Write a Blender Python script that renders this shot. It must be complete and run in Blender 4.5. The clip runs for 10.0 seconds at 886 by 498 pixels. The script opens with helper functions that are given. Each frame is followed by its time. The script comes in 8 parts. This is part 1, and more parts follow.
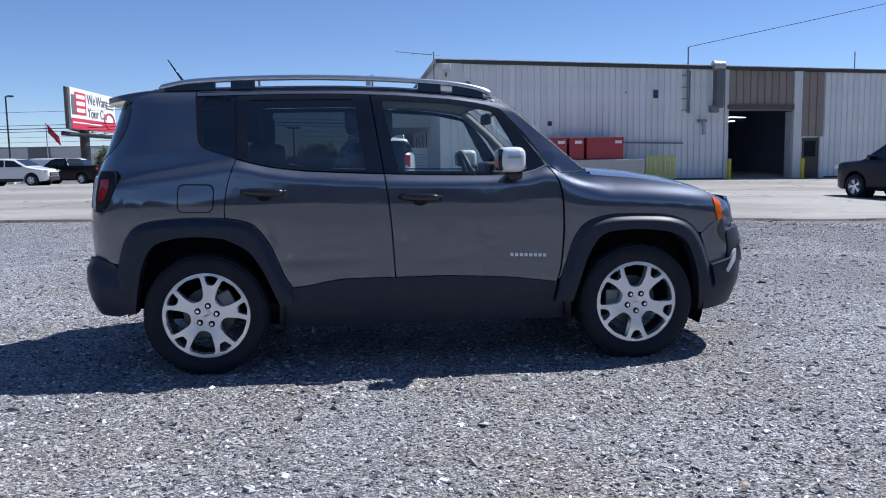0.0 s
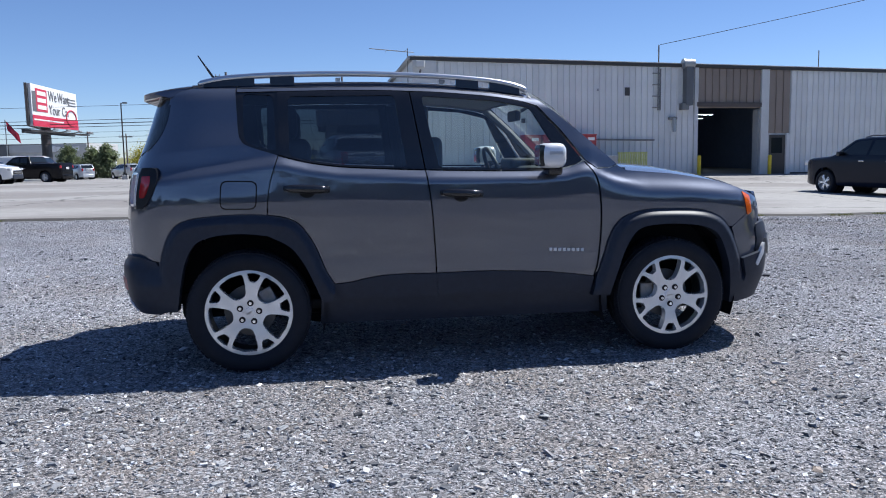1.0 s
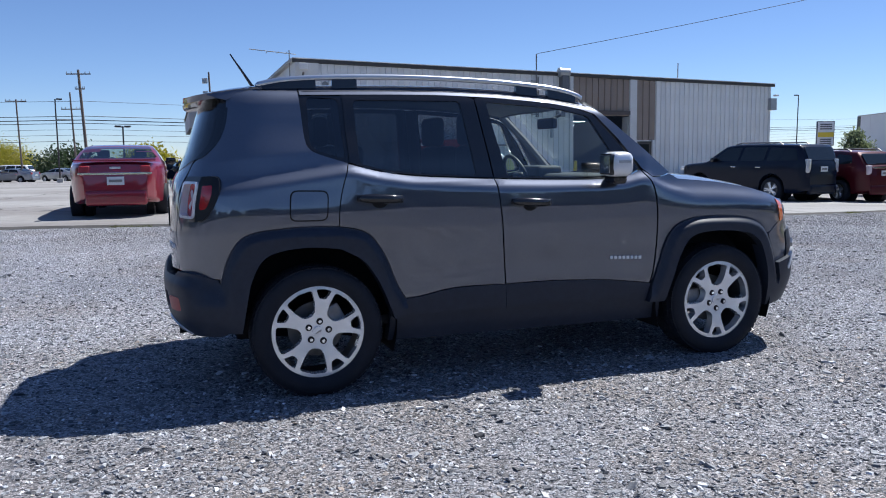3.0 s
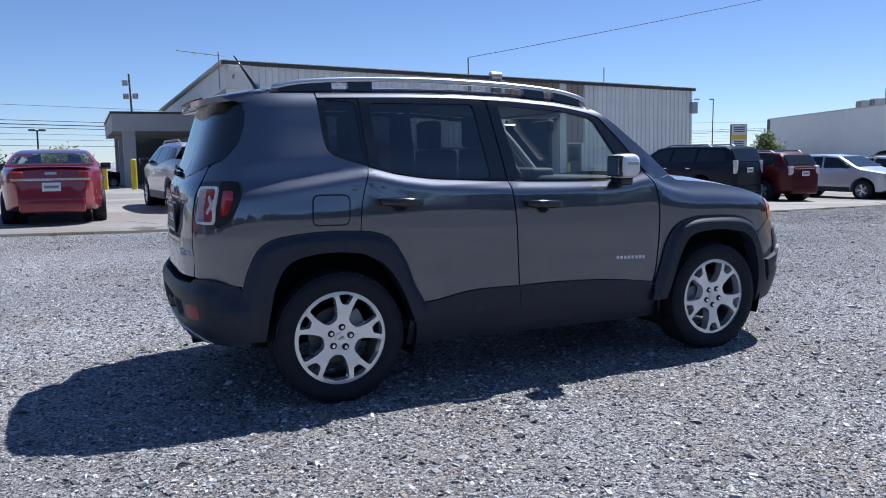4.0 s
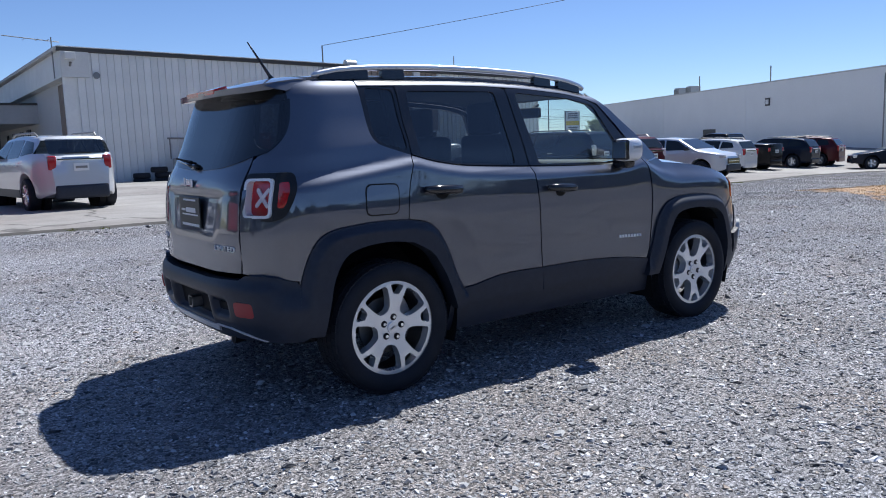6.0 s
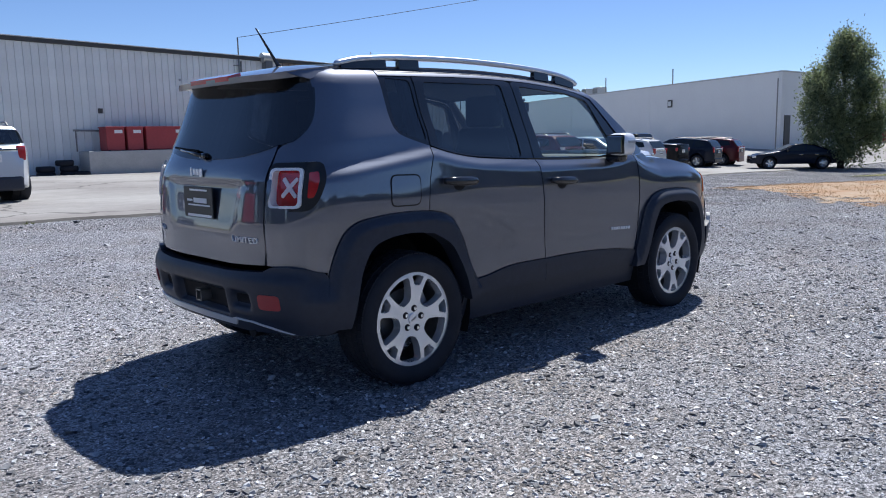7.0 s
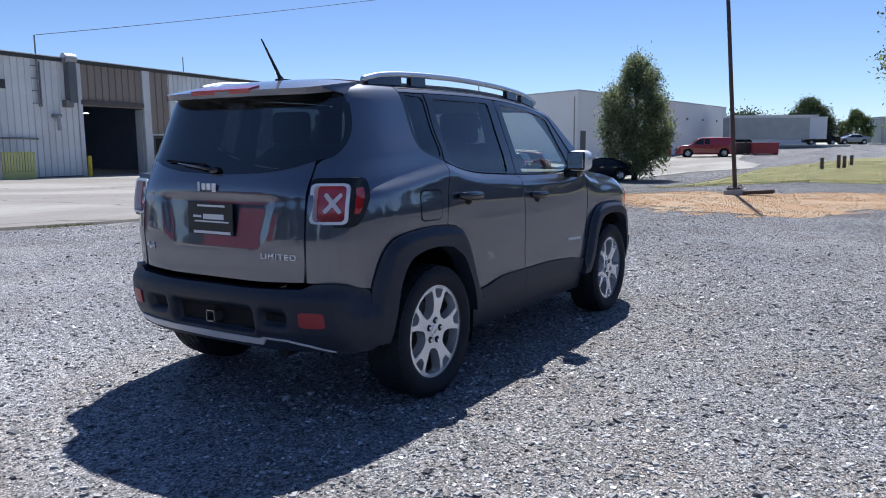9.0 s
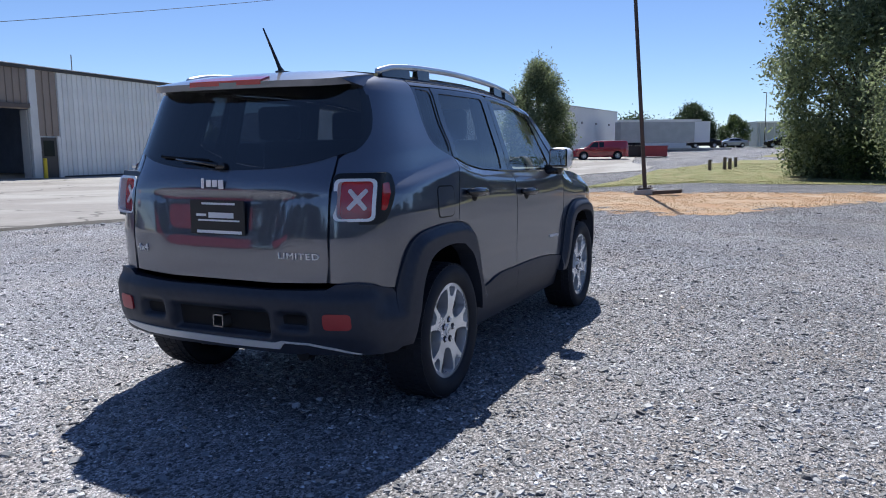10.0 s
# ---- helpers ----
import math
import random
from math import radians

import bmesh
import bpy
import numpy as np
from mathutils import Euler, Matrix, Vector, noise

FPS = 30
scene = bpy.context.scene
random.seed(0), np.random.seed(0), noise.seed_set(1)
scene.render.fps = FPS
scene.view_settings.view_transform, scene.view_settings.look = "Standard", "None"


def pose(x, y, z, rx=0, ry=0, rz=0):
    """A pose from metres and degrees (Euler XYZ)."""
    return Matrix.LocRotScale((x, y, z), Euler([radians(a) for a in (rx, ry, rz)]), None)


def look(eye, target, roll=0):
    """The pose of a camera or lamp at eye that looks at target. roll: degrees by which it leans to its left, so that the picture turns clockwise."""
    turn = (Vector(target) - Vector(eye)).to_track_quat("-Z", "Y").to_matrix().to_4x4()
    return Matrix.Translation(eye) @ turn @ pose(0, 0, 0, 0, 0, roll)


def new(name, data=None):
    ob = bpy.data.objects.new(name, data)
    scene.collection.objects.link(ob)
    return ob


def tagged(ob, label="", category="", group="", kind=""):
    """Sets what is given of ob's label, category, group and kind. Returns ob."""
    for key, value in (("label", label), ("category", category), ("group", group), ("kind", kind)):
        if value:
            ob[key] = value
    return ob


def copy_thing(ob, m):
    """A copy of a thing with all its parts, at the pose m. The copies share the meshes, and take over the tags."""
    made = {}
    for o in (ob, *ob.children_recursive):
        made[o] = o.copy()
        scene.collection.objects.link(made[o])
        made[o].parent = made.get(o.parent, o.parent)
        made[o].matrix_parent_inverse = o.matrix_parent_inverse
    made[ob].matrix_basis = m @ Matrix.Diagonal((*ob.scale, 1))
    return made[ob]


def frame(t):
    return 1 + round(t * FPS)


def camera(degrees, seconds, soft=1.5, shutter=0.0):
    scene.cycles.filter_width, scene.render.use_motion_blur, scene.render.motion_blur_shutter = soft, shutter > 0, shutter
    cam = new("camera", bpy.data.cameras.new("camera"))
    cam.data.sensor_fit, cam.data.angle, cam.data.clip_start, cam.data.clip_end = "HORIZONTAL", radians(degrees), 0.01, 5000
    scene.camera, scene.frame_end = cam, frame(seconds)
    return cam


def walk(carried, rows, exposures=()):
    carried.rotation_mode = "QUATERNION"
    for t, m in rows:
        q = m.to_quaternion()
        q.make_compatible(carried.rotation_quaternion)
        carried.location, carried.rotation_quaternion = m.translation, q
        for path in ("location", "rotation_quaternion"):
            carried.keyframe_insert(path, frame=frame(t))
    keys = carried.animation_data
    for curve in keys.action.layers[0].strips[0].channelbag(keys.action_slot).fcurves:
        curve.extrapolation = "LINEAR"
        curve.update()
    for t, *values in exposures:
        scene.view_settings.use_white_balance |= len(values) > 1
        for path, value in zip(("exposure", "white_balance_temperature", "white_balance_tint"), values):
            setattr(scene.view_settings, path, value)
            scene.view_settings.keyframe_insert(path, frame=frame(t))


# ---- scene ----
cam = camera(59.3, 10.0, soft=1.0)
# seconds, eye, target, roll
PATH = [
    (0, (-0.395, -5.42, 1.251), (-0.182, -3.446, 1.014), -0.7),
    (0.5, (-0.641, -5.437, 1.263), (-0.394, -3.467, 1.021), -0.7),
    (1, (-0.842, -5.396, 1.25), (-0.542, -3.434, 1.005), -0.8),
    (1.5, (-1.11, -5.237, 1.235), (-0.735, -3.288, 0.988), -0.8),
    (2, (-1.377, -5.141, 1.23), (-0.917, -3.211, 0.98), -0.8),
    (2.5, (-1.693, -5.066, 1.275), (-1.14, -3.16, 1.029), -0.6),
    (4, (-2.46, -4.77, 1.29), (-1.637, -2.962, 1.057), -0.8),
    (4.5, (-2.701, -4.692, 1.28), (-1.787, -2.929, 1.041), -1.1),
    (5, (-2.957, -4.502, 1.3), (-1.955, -2.789, 1.054), -1.6),
    (5.5, (-3.208, -4.41, 1.311), (-2.124, -2.75, 1.052), -1.9),
    (7, (-3.891, -3.904, 1.29), (-2.542, -2.455, 1.007), -1.1),
    (7.5, (-4.173, -3.785, 1.332), (-2.734, -2.426, 1.046), -0.7),
    (8, (-4.326, -3.578, 1.313), (-2.803, -2.312, 1.034), -0.4),
    (8.5, (-4.461, -3.308, 1.329), (-2.86, -2.14, 1.06), -0.3),
    (9, (-4.698, -3.103, 1.335), (-3.028, -2.035, 1.072), -0.3),
    (9.5, (-4.871, -2.874, 1.321), (-3.134, -1.916, 1.062), -0.4),
    (10, (-4.92, -2.533, 1.295), (-3.123, -1.694, 1.039), -0.3),
]
walk(cam, [(t, look(eye, target, roll)) for t, eye, target, roll in PATH], exposures=[(0, 0.58, 5950, 9.5), (5.5, 0.58, 6000, 9.5), (10, 0.64, 6150, 9.5)])

# ---- light ----
SUN_WAY = Vector((0.607, 0.254, 1.0)).normalized()
world = bpy.data.worlds.new("sky")
scene.world = world
world.use_nodes = True
wn = world.node_tree
sky = wn.nodes.new("ShaderNodeTexSky")
sky.sky_type, sky.sun_disc = "NISHITA", False
sky.sun_elevation, sky.sun_rotation = math.asin(SUN_WAY.z), math.atan2(SUN_WAY.x, SUN_WAY.y)
sky.altitude = 1200
sky.air_density, sky.dust_density, sky.ozone_density = 0.85, 0.10, 3.0
wn.nodes["Background"].inputs[1].default_value = 0.0685
deep = wn.nodes.new("ShaderNodeVectorMath")
deep.operation = "MULTIPLY"
deep.inputs[1].default_value = (0.965, 1.0, 1.14)
wn.links.new(sky.outputs[0], deep.inputs[0])
wn.links.new(deep.outputs[0], wn.nodes["Background"].inputs[0])
sun = new("sun", bpy.data.lights.new("sun", "SUN"))
sun.data.energy, sun.data.angle, sun.data.color = 4.75, radians(0.53), (1.0, 0.945, 0.86)
sun.matrix_world = look(SUN_WAY * 60, (0, 0, 0))


# ---- materials ----
def material(name, base, rough=0.5, metal=0.0, grain=0.0, scale=20.0, bump=0.0, coat=0.0, wear=0.0, per_object=0.0, spec=None):
    """A surface with colour variation at two scales (grain, wear) and fine relief."""
    m = bpy.data.materials.new(name)
    m.use_nodes = True
    nt = m.node_tree
    b = nt.nodes["Principled BSDF"]
    b.inputs["Roughness"].default_value, b.inputs["Metallic"].default_value = rough, metal
    b.inputs["Base Color"].default_value = (*base, 1)
    b.inputs["Coat Weight"].default_value = coat
    b.inputs["Coat Roughness"].default_value = 0.04
    if spec is not None:
        b.inputs["Specular IOR Level"].default_value = spec
    if not (grain or bump or wear or per_object):
        return m
    tc = nt.nodes.new("ShaderNodeTexCoord")
    fine, broad = nt.nodes.new("ShaderNodeTexNoise"), nt.nodes.new("ShaderNodeTexNoise")
    for n, s, d in ((fine, scale, 4), (broad, scale / 14, 3)):
        nt.links.new(tc.outputs["Object"], n.inputs["Vector"])
        n.inputs["Scale"].default_value, n.inputs["Detail"].default_value = s, d
    value = nt.nodes.new("ShaderNodeMath")
    value.operation = "MULTIPLY_ADD"
    nt.links.new(fine.outputs[0], value.inputs[0])
    value.inputs[1].default_value, value.inputs[2].default_value = 2 * grain, 1 - grain
    value2 = nt.nodes.new("ShaderNodeMath")
    value2.operation = "MULTIPLY_ADD"
    nt.links.new(broad.outputs[0], value2.inputs[0])
    value2.inputs[1].default_value, value2.inputs[2].default_value = 2 * wear, -wear
    total = nt.nodes.new("ShaderNodeMath")
    nt.links.new(value.outputs[0], total.inputs[0])
    nt.links.new(value2.outputs[0], total.inputs[1])
    last = total
    if per_object:
        info = nt.nodes.new("ShaderNodeObjectInfo")
        spread = nt.nodes.new("ShaderNodeMath")
        spread.operation = "MULTIPLY_ADD"
        nt.links.new(info.outputs["Random"], spread.inputs[0])
        spread.inputs[1].default_value, spread.inputs[2].default_value = 2 * per_object, -per_object
        last = nt.nodes.new("ShaderNodeMath")
        nt.links.new(total.outputs[0], last.inputs[0])
        nt.links.new(spread.outputs[0], last.inputs[1])
    mix = nt.nodes.new("ShaderNodeVectorMath")
    mix.operation = "SCALE"
    mix.inputs[0].default_value = base
    nt.links.new(last.outputs[0], mix.inputs["Scale"])
    nt.links.new(mix.outputs[0], b.inputs["Base Color"])
    if bump:
        bp = nt.nodes.new("ShaderNodeBump")
        bp.inputs["Strength"].default_value, bp.inputs["Distance"].default_value = bump, 0.3 / scale
        nt.links.new(fine.outputs[0], bp.inputs["Height"])
        nt.links.new(bp.outputs[0], b.inputs["Normal"])
    return m


def glass(name, tint, alpha_dark=0.5):
    """A thin pane: clear or tinted see-through glass with a glossy face."""
    m = bpy.data.materials.new(name)
    m.use_nodes = True
    nt = m.node_tree
    nt.nodes.remove(nt.nodes["Principled BSDF"])
    out = nt.nodes["Material Output"]
    clear, gloss, mix, facing, power, shine = (nt.nodes.new(k) for k in ("ShaderNodeBsdfTransparent", "ShaderNodeBsdfGlossy", "ShaderNodeMixShader", "ShaderNodeLayerWeight", "ShaderNodeMath", "ShaderNodeMath"))
    clear.inputs[0].default_value = (*tint, 1)
    gloss.inputs["Roughness"].default_value = 0.015
    gloss.inputs[0].default_value = (1, 1, 1, 1)
    facing.inputs[0].default_value = 0.5
    power.operation, shine.operation = "POWER", "MULTIPLY_ADD"
    power.inputs[1].default_value = 5.0
    shine.inputs[1].default_value, shine.inputs[2].default_value = 0.88, 0.10
    nt.links.new(facing.outputs["Facing"], power.inputs[0])
    nt.links.new(power.outputs[0], shine.inputs[0])
    nt.links.new(shine.outputs[0], mix.inputs[0])
    nt.links.new(clear.outputs[0], mix.inputs[1])
    nt.links.new(gloss.outputs[0], mix.inputs[2])
    nt.links.new(mix.outputs[0], out.inputs[0])
    return m


def flaked(name, base, metal=0.75, rough=0.30, coat=1.0, ior=1.65, spec=0.5):
    """Car paint: metallic flakes under a clear coat, with a little road dust."""
    m = material(name, base, rough, metal, grain=0.10, scale=900.0, coat=coat, wear=0.06, spec=spec)
    m.node_tree.nodes["Principled BSDF"].inputs["Coat IOR"].default_value = ior
    return m


PAINT = flaked("grey_metallic_paint", (0.080, 0.090, 0.124), 0.85, 0.47, ior=2.2)
CLADDING = material("black_cladding", (0.027, 0.033, 0.050), 0.45, grain=0.15, scale=400, bump=0.12, wear=0.25, spec=0.35)
GLOSS_BLACK = material("gloss_black", (0.012, 0.012, 0.014), 0.12, coat=0.6)
RUBBER = material("tyre_rubber", (0.019, 0.021, 0.028), 0.7, grain=0.2, scale=120, bump=0.15, wear=0.3, spec=0.25)
DARK = material("dark_plastic", (0.012, 0.012, 0.014), 0.7, grain=0.15, scale=60, spec=0.2)
ALLOY = material("silver_alloy", (0.91, 0.93, 0.96), 0.26, 0.7, grain=0.04, scale=200, wear=0.06)
CHROME = material("chrome", (0.80, 0.81, 0.83), 0.07, 1.0)
MIRROR_CAP = material("pale_mirror_cap", (0.90, 0.90, 0.91), 0.20, 0.35)
SATIN = material("satin_silver", (0.72, 0.73, 0.75), 0.28, 1.0, grain=0.04, scale=300)
STEEL = material("dull_steel", (0.28, 0.27, 0.26), 0.45, 0.9, grain=0.2, scale=60)
TINT = glass("privacy_glass", (0.20, 0.23, 0.25))
CLEAR = glass("clear_glass", (0.86, 0.93, 0.90))
REARGLASS = glass("dark_rear_glass", (0.13, 0.15, 0.18))
LAMP_BLACK = material("black_lamp_housing", (0.012, 0.013, 0.016), 0.35, grain=0.1, scale=80, spec=0.35)
RED_LENS = material("red_lens", (0.42, 0.012, 0.02), 0.12, grain=0.25, scale=160, coat=1.0)
CLEAR_LENS = material("clear_lens", (0.66, 0.66, 0.68), 0.10, 0.3, grain=0.15, scale=140, coat=1.0)
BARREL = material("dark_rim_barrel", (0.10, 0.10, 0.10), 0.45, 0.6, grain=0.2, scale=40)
TRIM_SILVER = material("silver_plastic_trim", (0.74, 0.74, 0.75), 0.4, 0.15, grain=0.05, scale=100)
CROSS_LENS = material("pale_cross_lens", (0.72, 0.62, 0.64), 0.25, grain=0.2, scale=90, coat=0.8)
BADGE = material("badge_silver", (0.90, 0.90, 0.91), 0.25, 0.25)
RING_LENS = material("pale_ring_lens", (0.84, 0.84, 0.85), 0.2, coat=0.8)
AMBER_LENS = material("amber_lens", (0.80, 0.13, 0.01), 0.15, grain=0.15, scale=150, coat=1.0)
RED_REFLECTOR = material("red_reflector", (0.36, 0.03, 0.04), 0.35, grain=0.2, scale=300)
CABIN = material("cabin_trim", (0.045, 0.045, 0.048), 0.7, grain=0.2, scale=80, bump=0.1)
CABIN_GREY = material("cabin_grey_trim", (0.34, 0.34, 0.33), 0.75, grain=0.15, scale=80)
LEATHER = material("black_leather", (0.03, 0.03, 0.032), 0.5, grain=0.2, scale=90, bump=0.15)
WHITE_MARK = material("white_print", (0.8, 0.8, 0.8), 0.5)
PLATE_BLACK = material("plate_black", (0.012, 0.014, 0.016), 0.4, grain=0.1, scale=60)


# ---- building blocks ----
def link(name, bm, mat, parent=None, label="", smooth=False):
    me = bpy.data.meshes.new(name)
    bm.to_mesh(me)
    bm.free()
    for m in mat if isinstance(mat, (list, tuple)) else [mat]:
        me.materials.append(m)
    if smooth:
        me.shade_smooth()
    ob = new(name, me)
    ob.parent = parent
    if label:
        ob["label"] = label
    return ob


def part(name, bm, mat, parent, label="", smooth=False):
    return link(name, bm, mat, parent, label, smooth)


def thing(name, label, category, m=None, group="", kind=""):
    ob = new(name)
    ob.empty_display_size = 0.2
    if m is not None:
        ob.matrix_world = m
    return tagged(ob, label, category, group, kind)


def box(size, at=(0, 0, 0), bevel=0.0, segments=2, rot=None, bm=None):
    """A box of that size round the place, with rounded edges."""
    bm = bm or bmesh.new()
    made = bmesh.ops.create_cube(bm, size=1.0)["verts"]
    bmesh.ops.scale(bm, vec=size, verts=made)
    if bevel:
        edges = list({e for v in made for e in v.link_edges})
        made = list({v for f in bmesh.ops.bevel(bm, geom=edges, offset=bevel, segments=segments, profile=0.6, affect="EDGES")["faces"] for v in f.verts} | {v for v in made if v.is_valid})
    if rot is not None:
        bmesh.ops.rotate(bm, cent=(0, 0, 0), matrix=Euler([radians(a) for a in rot]).to_matrix(), verts=made)
    bmesh.ops.translate(bm, vec=at, verts=made)
    return bm


def rod(a, b, r1, r2=None, sides=12, bm=None):
    """A round bar from a to b."""
    bm = bm or bmesh.new()
    a, b = Vector(a), Vector(b)
    r2 = r1 if r2 is None else r2
    made = bmesh.ops.create_cone(bm, cap_ends=True, segments=sides, radius1=r1, radius2=r2, depth=(b - a).length)["verts"]
    m = Matrix.Translation((a + b) / 2) @ (b - a).to_track_quat("Z", "Y").to_matrix().to_4x4()
    bmesh.ops.transform(bm, matrix=m, verts=made)
    return bm


def tube(points, r, sides=8, bm=None, cap=True):
    """A bar that follows points; r may be one radius or one for each point."""
    bm = bm or bmesh.new()
    points = [Vector(p) for p in points]
    rings = []
    for i, p in enumerate(points):
        way = (points[min(i + 1, len(points) - 1)] - points[max(i - 1, 0)]).normalized()
        side = way.cross(Vector((0, 0, 1)))
        side = side.normalized() if side.length > 1e-3 else Vector((1, 0, 0))
        up = side.cross(way)
        rr = r[i] if isinstance(r, (list, tuple)) else r
        rings.append([bm.verts.new(p + rr * (side * math.cos(a) + up * math.sin(a))) for a in [2 * math.pi * k / sides for k in range(sides)]])
    for u, v in zip(rings, rings[1:]):
        for k in range(sides):
            bm.faces.new((u[k], u[(k + 1) % sides], v[(k + 1) % sides], v[k]))
    if cap:
        bm.faces.new(rings[0][::-1])
        bm.faces.new(rings[-1])
    return bm


def lathe(profile, sides=48, bm=None, axis="y"):
    """Turns a profile of (radius, along) round the y axis."""
    bm = bm or bmesh.new()
    rings = []
    for r, a in profile:
        rings.append([bm.verts.new((r * math.cos(t), a, r * math.sin(t))) for t in [2 * math.pi * k / sides for k in range(sides)]])
    for u, v in zip(rings, rings[1:]):
        for k in range(sides):
            bm.faces.new((u[k], v[k], v[(k + 1) % sides], u[(k + 1) % sides]))
    return bm


def catmull(pts, n=6):
    """A smooth line through points."""
    pts = [np.array(p, float) for p in pts]
    p = [2 * pts[0] - pts[1], *pts, 2 * pts[-1] - pts[-2]]
    out = []
    for i in range(1, len(p) - 2):
        for k in range(n):
            t = k / n
            out.append(0.5 * (2 * p[i] + (p[i + 1] - p[i - 1]) * t + (2 * p[i - 1] - 5 * p[i] + 4 * p[i + 1] - p[i + 2]) * t * t + (3 * p[i] - p[i - 1] - 3 * p[i + 1] + p[i + 2]) * t ** 3))
    return [tuple(q) for q in out] + [tuple(pts[-1])]


def smooth_lookup(xs, ys, width):
    """A soft curve through a table, as a function."""
    grid = np.linspace(xs[0], xs[-1], 600)
    v = np.interp(grid, xs, ys)
    k = max(1, int(width / (grid[1] - grid[0])))
    w = np.hanning(2 * k + 3)
    w /= w.sum()
    v = np.convolve(np.pad(v, k + 1, mode="reflect", reflect_type="odd"), w, "valid")
    return lambda q: float(np.interp(q, grid, v))


def clamp(v):
    return max(0.0, min(1.0, v))


def rounded(pts, r, n=4):
    """A closed outline with its corners rounded by about r."""
    out = []
    for i, p in enumerate(pts):
        p, a, b = Vector(p), Vector(pts[i - 1]), Vector(pts[(i + 1) % len(pts)])
        ra, rb = min(r, (a - p).length * 0.45), min(r, (b - p).length * 0.45)
        s, e = p + (a - p).normalized() * ra, p + (b - p).normalized() * rb
        for k in range(n + 1):
            t = k / n
            q = (1 - t) ** 2 * s + 2 * t * (1 - t) * p + t * t * e
            out.append((q.x, q.y))
    return out


from mathutils import geometry


def tessellate(loops):
    return geometry.tessellate_polygon(loops)


def shrunk(loop, d):
    """An outline drawn in by d all round, to leave a gap to its neighbour."""
    if not d:
        return loop
    area = sum(a[0] * b[1] - b[0] * a[1] for a, b in zip(loop, loop[1:] + loop[:1]))
    sg = 1 if area > 0 else -1
    out = []
    for i, p in enumerate(loop):
        a, b = Vector(loop[i - 1]), Vector(loop[(i + 1) % len(loop)])
        u, v = (Vector(p) - a), (b - Vector(p))
        if u.length < 1e-6 or v.length < 1e-6:
            out.append(tuple(p))
            continue
        n = (u.normalized() + v.normalized())
        n = n.normalized() if n.length > 1e-4 else u.normalized()
        out.append((p[0] - sg * n.y * d, p[1] + sg * n.x * d))
    return out


